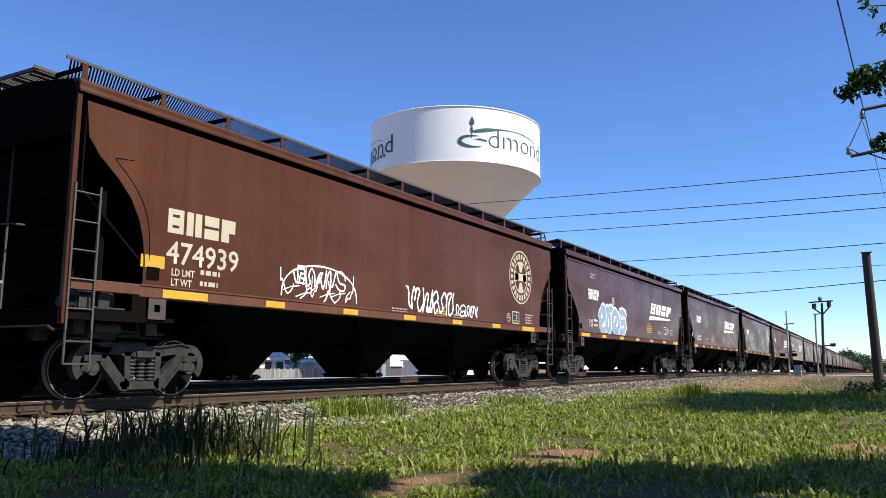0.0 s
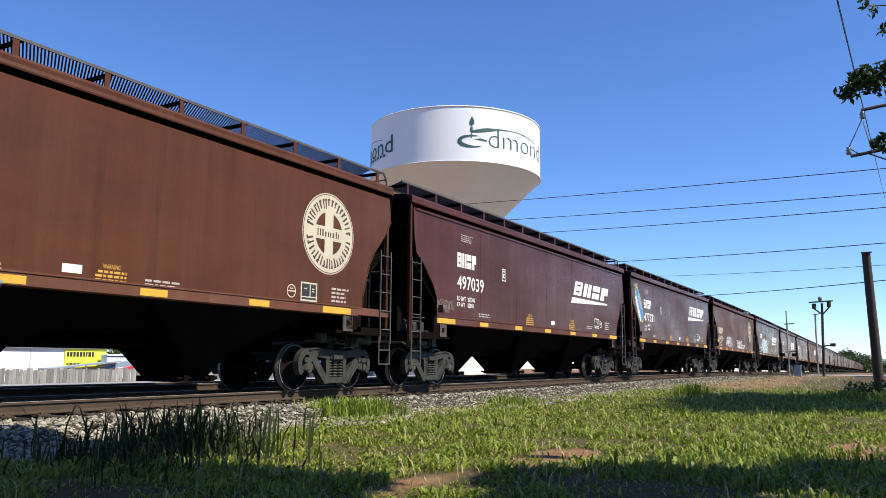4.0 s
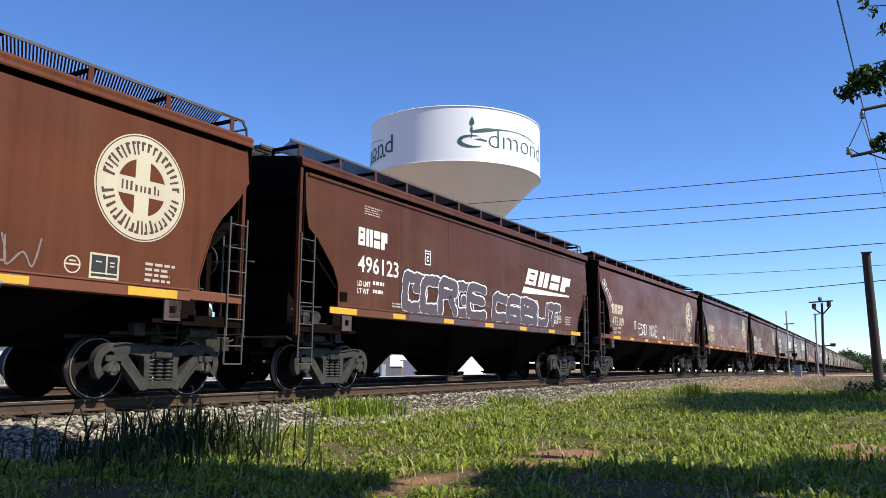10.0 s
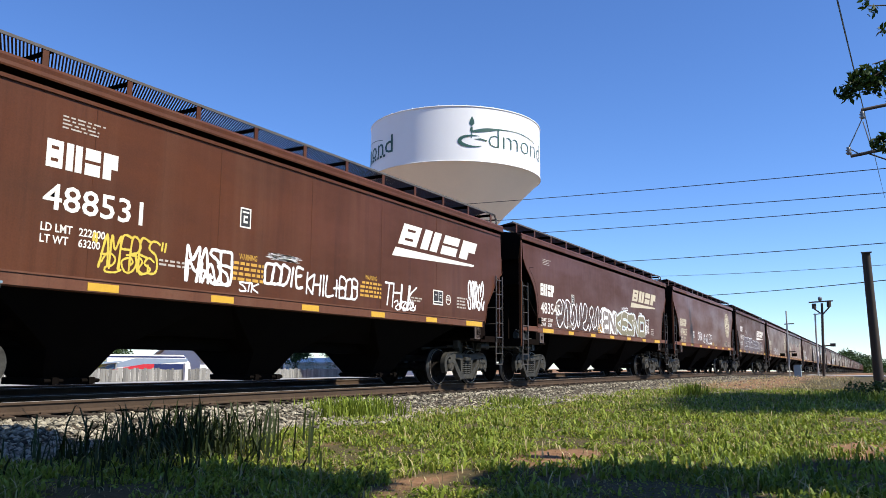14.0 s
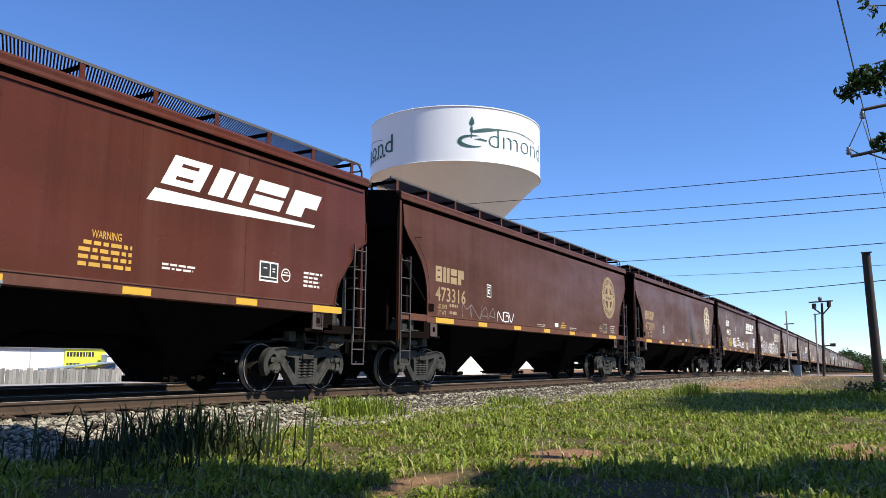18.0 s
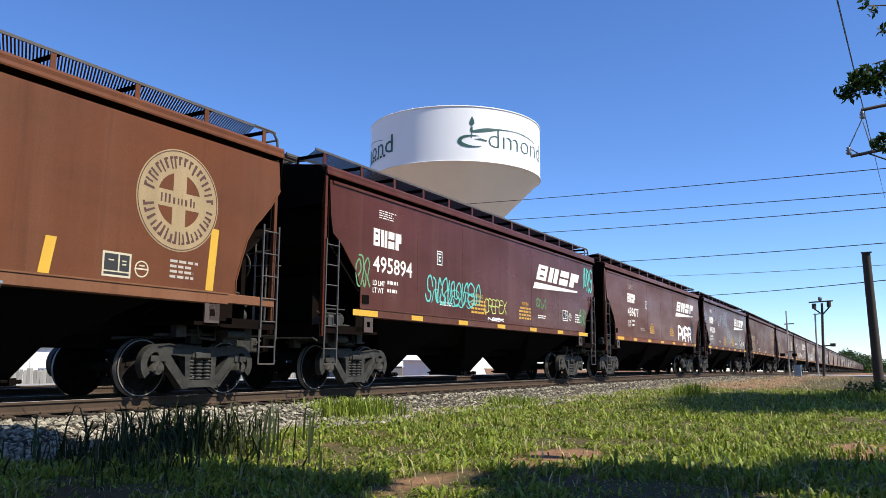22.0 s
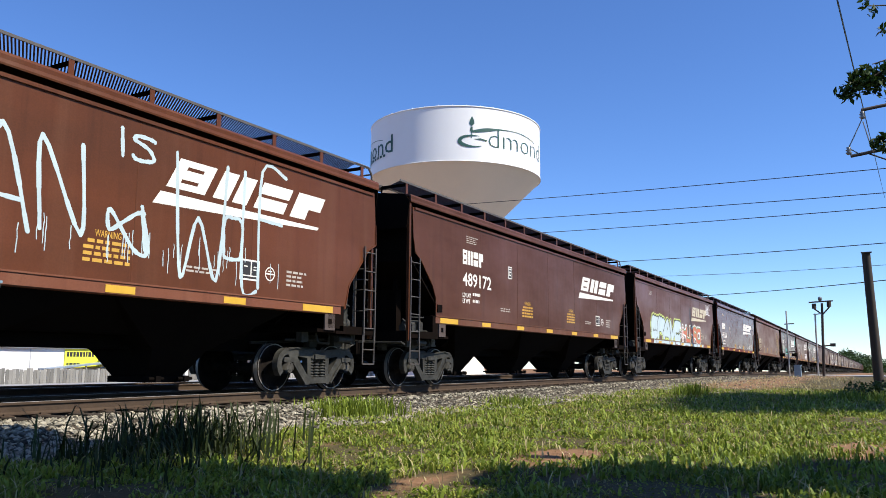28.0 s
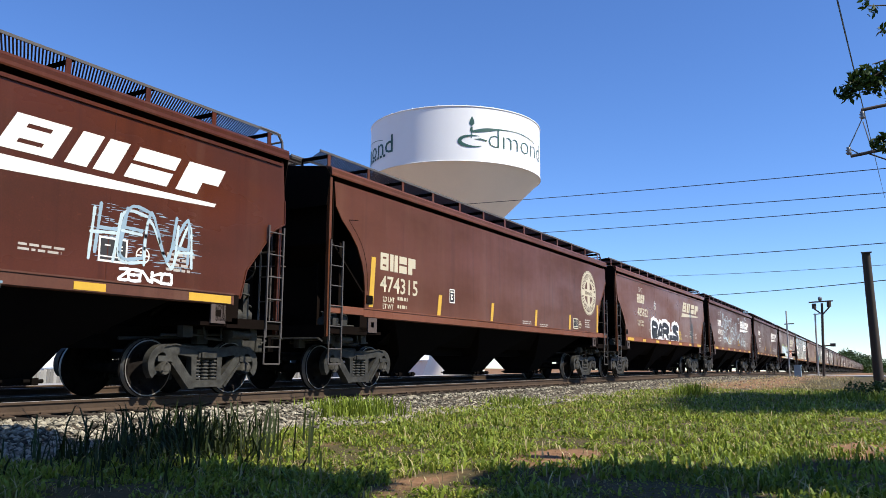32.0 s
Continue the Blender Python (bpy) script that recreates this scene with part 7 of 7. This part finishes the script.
# ---- trees ----
def leaves(centres, count, spread, size, seed):
    """Small leaf quads round a set of clump centres."""
    rs = np.random.RandomState(seed)
    c = np.array(centres)[rs.randint(0, len(centres), count)]
    d = rs.normal(size=(count, 3))
    d /= np.linalg.norm(d, axis=1)[:, None]
    p = c + d * (rs.rand(count, 1) ** 0.45) * np.array(spread)
    u = rs.normal(size=(count, 3))
    u /= np.linalg.norm(u, axis=1)[:, None]
    w = np.cross(u, rs.normal(size=(count, 3)))
    w /= np.linalg.norm(w, axis=1)[:, None]
    s = size * (0.6 + 0.8 * rs.rand(count, 1))
    v = np.stack([p - u * s, p + w * s * 0.45 + u * s * 0.1, p + u * s * 1.1, p - w * s * 0.45 + u * s * 0.1], 1).reshape(-1, 3)
    f = np.arange(count * 4).reshape(-1, 4)
    return v, f


def tree(x, y, height, crown_c, crown_r, clumps, count, size, seed, label, name="tree", lobes=()):
    """Tapered trunk, limbs to the clumps, crown of many leaves."""
    z0 = land(x, y) - 0.1
    t = thing(name, label, "tree", m=pose(x, y, z0))
    rnd = random.Random(seed)
    cc = []
    for c, r, n in ((crown_c, crown_r, clumps), *lobes):
        for i in range(n):
            while True:
                q = Vector((rnd.uniform(-1, 1), rnd.uniform(-1, 1), rnd.uniform(-1, 1)))
                if q.length < 1:
                    break
            cc.append((c[0] + q.x * r[0] - x, c[1] + q.y * r[1] - y, c[2] + q.z * r[2] - z0))
    sd = Solid()
    fork = Vector(((crown_c[0] - x) * 0.3, (crown_c[1] - y) * 0.3, (crown_c[2] - z0) * 0.55))
    r = height * 0.028
    sd.rod((0, 0, 0), fork * 0.5 + Vector((0.05, 0, 0)), r * 1.3, 10, r)
    sd.rod(fork * 0.5 + Vector((0.05, 0, 0)), fork, r, 10, r * 0.85)
    part("trunk", sd.mesh("trunk", M_BARK), t)
    lm = Solid()
    for c in cc[::2]:
        c = Vector(c)
        mid = fork.lerp(c, 0.5) + Vector((rnd.uniform(-.2, .2), rnd.uniform(-.2, .2), 0.25))
        lm.rod(fork, mid, r * 0.45, 6, r * 0.28)
        lm.rod(mid, c, r * 0.28, 6, r * 0.08)
    part("limbs", lm.mesh("limbs", M_BARK), t)
    k = crown_r[0] / max(1.6, clumps ** (1 / 3))
    v, f = leaves(cc, count, (k * 1.15, k * 1.15, k * 0.75), size, seed)
    part("crown", scatter_mesh("crown", v, f, M_LEAF), t, "green leafy crown")
    return t


tree(2.4, -4.0, 8, (3.4, -1.9, 6.6), (2.0, 2.4, 0.7), 48, 80000, 0.10, 5, "shade tree with a broad leafy crown beside the grass", lobes=(((4.8, 1.3, 6.6), (1.4, 1.9, 0.6), 30), ((6.2, -4.5, 6.6), (1.6, 0.7, 0.5), 20)))
# out-of-view tree added to darken the left foreground and block sky light
tree(-3.6, -4.4, 8, (-2.0, -1.4, 6.6), (3.6, 3.4, 0.8), 50, 36000, 0.10, 15, "unseen tree added to shade the left foreground")
tree(9.4, -6.5, 7.5, (7.9, -5.5, 5.9), (1.5, 0.55, 0.6), 28, 14000, 0.085, 6, "leafy tree whose branch hangs beside the line")
tree(24.5, -8.6, 11, (22.6, -6.0, 9.0), (5.6, 1.5, 1.0), 40, 26000, 0.14, 8, "leafy roadside tree beside the grass")
for i, (x, y, hh, rr) in enumerate(((76, 69, 5.2, 2.0), (79.5, 68, 4.6, 1.7), (94, 72, 5.0, 2.2), (60, 78, 5.2, 2.2))):
    tree(x, y, hh, (x, y, -1.9 + hh * 0.7), (rr, rr, hh * 0.25), 14, 1400, 0.16, 20 + i, "dark green tree among the houses")


def hanging_branch():
    """The branch tip with leaves that hangs into the view."""
    b = thing("tree_branch", "dark leafy branch hanging against the sky", "branch", m=pose(0, 0, 0))
    sd = Solid()
    sd.rod((9.3, -3.6, 5.2), (7.9, -0.55, 3.45), 0.03, 6, 0.018)
    sd.rod((7.9, -0.55, 3.45), (7.68, 0.22, 3.02), 0.016, 5, 0.006)
    sd.rod((7.85, -0.3, 3.35), (7.72, 0.0, 3.25), 0.01, 5, 0.005)
    sd.rod((8.6, -1.15, 3.95), (7.66, 0.0, 3.78), 0.014, 5, 0.006)
    sd.rod((8.2, -0.5, 2.9), (7.94, 0.0, 2.58), 0.010, 5, 0.005)
    sd.rod((7.9, -0.4, 3.9), (7.66, -0.06, 3.5), 0.010, 5, 0.005)
    part("twigs", sd.mesh("twigs", M_BARK), b)
    cs = [(7.80, 0.22, 3.08), (7.80, 0.10, 3.20), (7.86, 0.02, 3.14), (7.88, -0.10, 3.22), (7.66, 0.20, 3.00), (7.70, 0.12, 3.08), (7.72, 0.02, 3.06), (7.76, -0.06, 3.14), (7.78, -0.12, 2.98), (7.72, 0.08, 3.16), (7.76, -0.10, 3.20), (7.82, -0.2, 3.05)]
    v, f = leaves(cs, 720, (0.10, 0.11, 0.085), 0.032, 31)
    part("leaves", scatter_mesh("leaves", v, f, M_LEAF), b)
    v, f = leaves([(7.66, 0.02, 3.80), (7.68, -0.03, 3.74), (7.66, -0.10, 3.52)], 44, (0.05, 0.05, 0.06), 0.03, 32)
    part("leaves", scatter_mesh("leaves", v, f, M_LEAF), b)
    v, f = leaves([(7.94, 0.02, 2.58), (7.95, -0.04, 2.53), (7.96, -0.06, 2.62)], 100, (0.06, 0.07, 0.06), 0.034, 33)
    part("leaves", scatter_mesh("leaves", v, f, M_LEAF), b)
    return b


hanging_branch()


def bush(x, y, r, h, n, seed, label):
    z = land(x, y)
    rnd = random.Random(seed)
    cs = [(rnd.uniform(-r, r), rnd.uniform(-r, r) * 0.7, rnd.uniform(0.15, h * 0.8)) for _ in range(14)]
    v, f = leaves(cs, n, (r * 0.35, r * 0.35, h * 0.35), 0.05, seed)
    b = thing("bush", label, "bush", m=pose(x, y, z))
    sd = Solid()
    for c in cs[::2]:
        sd.rod((c[0] * 0.3, c[1] * 0.3, -0.05), c, 0.012, 4, 0.005)
    part("stems", sd.mesh("stems", M_BARK), b)
    part("foliage", scatter_mesh("foliage", v, f, M_LEAF), b)
    return b


bush(34.6, -0.35, 0.9, 1.5, 3600, 42, "dark bush round the foot of a pole")
bush(38.0, -0.75, 0.9, 3.0, 4200, 43, "dark tall bush behind a pole")
for bx, by, br, bh, bs in ((74.8, 62.6, 1.7, 3.4, 45), (78.2, 63.4, 2.2, 4.0, 46), (82.3, 63.0, 1.8, 3.7, 47)):
    bush(bx, by, br, bh, 2600, bs, "dark leafy shrub behind the board fence")
bush(26.5, 0.25, 1.2, 0.5, 1800, 44, "low dark bush at the edge of the grass")


def far_woods():
    rnd = random.Random(9)
    cs = []
    for i in range(60):
        u = rnd.random()
        y = -10 + 56 * u
        top = 13.0 * max(0.2, 1 - abs(y - 24) / 22)
        cs.append((600 + rnd.uniform(-50, 50), y, -6 + rnd.uniform(0.2, 1.0) * (top + 4)))
    v, f = leaves(cs, 14000, (6, 6, 4), 0.7, 51)
    return thing("far_woods", "distant dark green trees at the end of the line", "trees", kind="stuff", me=scatter_mesh("far_woods", v, f, M_LEAF))


far_woods()


# ---- verge: stones and grass ----
def bed_height(x, y):
    o = y - TRACK_Y - line_y(x)
    if o < -3.0:
        return land(x, y)
    if o < -1.95:
        return max(land(x, y), line_z(x) - 0.50 + (o + 3.0) / 1.05 * 0.265)
    return line_z(x) - 0.235


def stones(name, n, x0, x1, y0, y1, lo, hi, seed, label, mat=M_STONE):
    rs = np.random.RandomState(seed)
    u = rs.rand(n)
    xs = x0 * (x1 / x0) ** u
    ys = y0 + (y1 - y0) * rs.rand(n)
    base = np.array([(1, 0, 0), (-1, 0, 0), (0, 1, 0), (0, -1, 0), (0, 0, 1), (0, 0, -1), (0.6, 0.6, 0.5), (-0.6, -0.5, 0.55)])
    fac = np.array([(0, 2, 6), (2, 4, 6), (4, 0, 6), (2, 1, 4), (1, 3, 7), (3, 4, 7), (4, 1, 7), (3, 0, 4), (2, 0, 5), (1, 2, 5), (3, 1, 5), (0, 3, 5)])
    V, Fc = [], []
    sz = lo + (hi - lo) * rs.rand(n) ** 2
    for i in range(n):
        y = ys[i] + line_y(xs[i])
        z = bed_height(xs[i], y)
        q = base * (0.75 + 0.5 * rs.rand(8, 1)) * (np.array([1, 0.8, 0.6]) * sz[i] * (0.7 + 0.6 * rs.rand(3)))
        a = rs.rand() * 6.28
        b = rs.rand() * 0.8 - 0.4
        ca, sa, cb, sb = math.cos(a), math.sin(a), math.cos(b), math.sin(b)
        q = q @ np.array([[ca, sa, 0], [-sa, ca, 0], [0, 0, 1]]) @ np.array([[1, 0, 0], [0, cb, sb], [0, -sb, cb]])
        V.append(q + (xs[i], y, z + sz[i] * 0.25))
        Fc.append(fac + 8 * i)
    return thing(name, label, "gravel", kind="stuff", me=scatter_mesh(name, np.concatenate(V), np.concatenate(Fc), mat))


stones("ballast_stones", 26000, 3.2, 60, 7.1, 10.25, 0.020, 0.058, 61, "loose grey ballast stones on the track shoulder")
# darker stones than on the shoulder
stones("ballast_between_rails", 2500, 3.2, 60, 10.6, 14.2, 0.025, 0.055, 62, "dark ballast stones between the rails", M_DARKSTONE)


stones("verge_gravel", 1400, 22, 90, 4.6, 8.0, 0.02, 0.06, 63, "scattered gravel on the bare dirt verge")


def blades(points, heights, widths, mat, name, label, seed, lean=0.5, droop=0.35):
    """Bent grass blades as three-piece strips."""
    rs = np.random.RandomState(seed)
    n = len(points)
    p = np.asarray(points)
    h = np.asarray(heights)[:, None]
    w = np.asarray(widths)[:, None]
    a = rs.rand(n, 1) * 6.2832
    d = np.concatenate([np.cos(a), np.sin(a), np.zeros((n, 1))], 1)
    s = np.concatenate([-np.sin(a), np.cos(a), np.zeros((n, 1))], 1)
    up = np.array([[0, 0, 1.0]])
    l = lean * rs.rand(n, 1)
    m1 = p + up * h * 0.5 + d * h * l * 0.3
    m2 = p + up * h * (0.85 - 0.1 * l) + d * h * l * 0.75
    tip = p + up * h * (1.0 - droop * l) + d * h * l * 1.35
    v = np.stack([p - s * w / 2, p + s * w / 2, m1 + s * w * 0.45, m1 - s * w * 0.45, m2 + s * w * 0.3, m2 - s * w * 0.3, tip], 1).reshape(-1, 3)
    i = np.arange(n)[:, None] * 7
    f = np.concatenate([i + np.array([[0, 1, 2]]), i + np.array([[0, 2, 3]]), i + np.array([[3, 2, 4]]), i + np.array([[3, 4, 5]]), i + np.array([[5, 4, 6]])], 0)
    return thing(name, label, "grass", kind="stuff", me=scatter_mesh(name, v, f, mat))


def meadow(n, seed, x0, x1, bare, lo, hi, w, mat, name, label, keep=lambda x, y: True, edge=8.1):
    rs = np.random.RandomState(seed)
    pts, hs, ws = [], [], []
    while len(pts) < n:
        x = x0 * (x1 / x0) ** rs.rand()
        y = -0.6 + rs.rand() * min(edge + 0.6, x * 1.75 + 0.9)
        if y - line_y(x) > edge - 0.95 * (1 - smooth(7.5, 11, x)) or not keep(x, y):
            continue
        dd = dirt(x, y) + 0.45 * noise.noise((x * 0.9, y * 0.9, 7)) + 0.25 * noise.noise((x * 3.2, y * 3.2, 11))
        if rs.rand() < (dd - 0.15) * bare:
            continue
        pts.append((x, y, land(x, y) - 0.01))
        tuft = 0.72 + 0.8 * noise.noise((x * 0.9, y * 0.9, 2)) + 0.75 * noise.noise((x * 3.2, y * 3.2, 5))
        hs.append((lo + (hi - lo) * rs.rand() ** 1.5) * max(0.22, tuft))
        ws.append(w * (0.6 + 0.8 * rs.rand()) * (1 + x / 22))
    blades(pts, hs, ws, mat, name, label, seed + 1, 1.3, 0.5)


meadow(80000, 71, 3.0, 34, 2.2, 0.03, 0.10, 0.012, M_BLADE, "grass", "short green grass on the verge")
meadow(34000, 72, 3.0, 30, 2.2, 0.05, 0.15, 0.021, M_WEED, "broad_weeds", "broad-leaved green weeds among the grass")
meadow(7000, 73, 3.0, 40, 0.6, 0.05, 0.20, 0.009, M_STRAW, "dry_grass", "dry straw-coloured grass stems")


meadow(2200, 74, 18, 75, 0.0, 0.05, 0.20, 0.012, M_STRAW, "dry_verge_grass", "dry grass tufts on the bare dirt", lambda x, y: y > 2.5)


def home_turf(n, seed):
    """Grass round and behind the camera's stand."""
    rs = np.random.RandomState(seed)
    pts = []
    while len(pts) < n:
        x, y = rs.uniform(-8, 20), rs.uniform(-8, 8)
        if (x > 3 and y > -0.6) or x * x + y * y < 0.5 or y > 7.9:
            continue
        pts.append((x, y, land(x, y) - 0.01))
    blades(pts, 0.04 + 0.12 * rs.rand(n), 0.026 * (0.6 + 0.8 * rs.rand(n)), M_BLADE, "turf_grass", "short green grass under the trees", seed, 0.9, 0.45)


home_turf(52000, 75)


def clump(x, y, r, n, lo, hi, w, seed, label, mat=None):
    rs = np.random.RandomState(seed)
    q = rs.normal(size=(n, 2)) * r * 0.5
    pts = [(x + a, y + b, land(x + a, y + b) - 0.02) for a, b in q]
    hs = lo + (hi - lo) * rs.rand(n)
    blades(pts, hs, w * (0.7 + 0.6 * rs.rand(n)), mat or M_WEED, "grass_clump", label, seed, 0.75, 0.3)


# these two clumps carry their shade in the blade colour
clump(6.25, 6.75, 0.9, 420, 0.22, 0.62, 0.024, 81, "tall clump of grass in a shade-darkened green beside the ballast", M_SHADEGRASS)
clump(5.2, 6.2, 1.3, 420, 0.12, 0.36, 0.022, 82, "clump of tall grass in a shade-darkened green", M_SHADEGRASS)
clump(11.6, 8.7, 0.85, 1100, 0.12, 0.46, 0.022, 83, "bright tall clump of grass at the foot of the ballast")
clump(17.0, 7.9, 0.7, 350, 0.10, 0.32, 0.018, 84, "clump of tall grass at the foot of the ballast")
clump(24.5, 5.45, 0.5, 420, 0.12, 0.50, 0.03, 87, "green weed clump on the dirt verge")
clump(25.0, 0.9, 1.4, 700, 0.10, 0.35, 0.03, 85, "tall grass at the edge of the verge")
clump(8.6, 1.0, 1.5, 900, 0.05, 0.15, 0.024, 86, "tall shaded grass on the verge")


# ---- everything that moves ----
def motions():
    """The train gathers a little speed; wheels roll with it."""
    for car in CARS.values():
        s0 = car["start"]
        del car["start"]
        rows = []
        for t in range(0, 33):
            s = s0 + run(t)
            a = (line_y(s - 7), line_y(s + 7), line_z(s - 7), line_z(s + 7))
            yaw, pitch = math.atan2(a[1] - a[0], 14), math.atan2(a[3] - a[2], 14)
            rows.append((t, pose(s, TRACK_Y + (a[0] + a[1]) / 2, (a[2] + a[3]) / 2, 0, -math.degrees(pitch), math.degrees(yaw))))
        walk(car, rows)
    turn = []
    for i in range(0, 32 * FPS + 1):
        t = i / FPS
        turn.append((t, pose(0, 0, 0, 0, math.degrees(run(t) / 0.457) % 360, 0)))
    first = WHEELSETS[0]
    walk(first, turn)
    for w in WHEELSETS[1:]:
        w.rotation_mode = "QUATERNION"
        keys = w.animation_data_create()
        keys.action = first.animation_data.action
        keys.action_slot = first.animation_data.action_slot


motions()
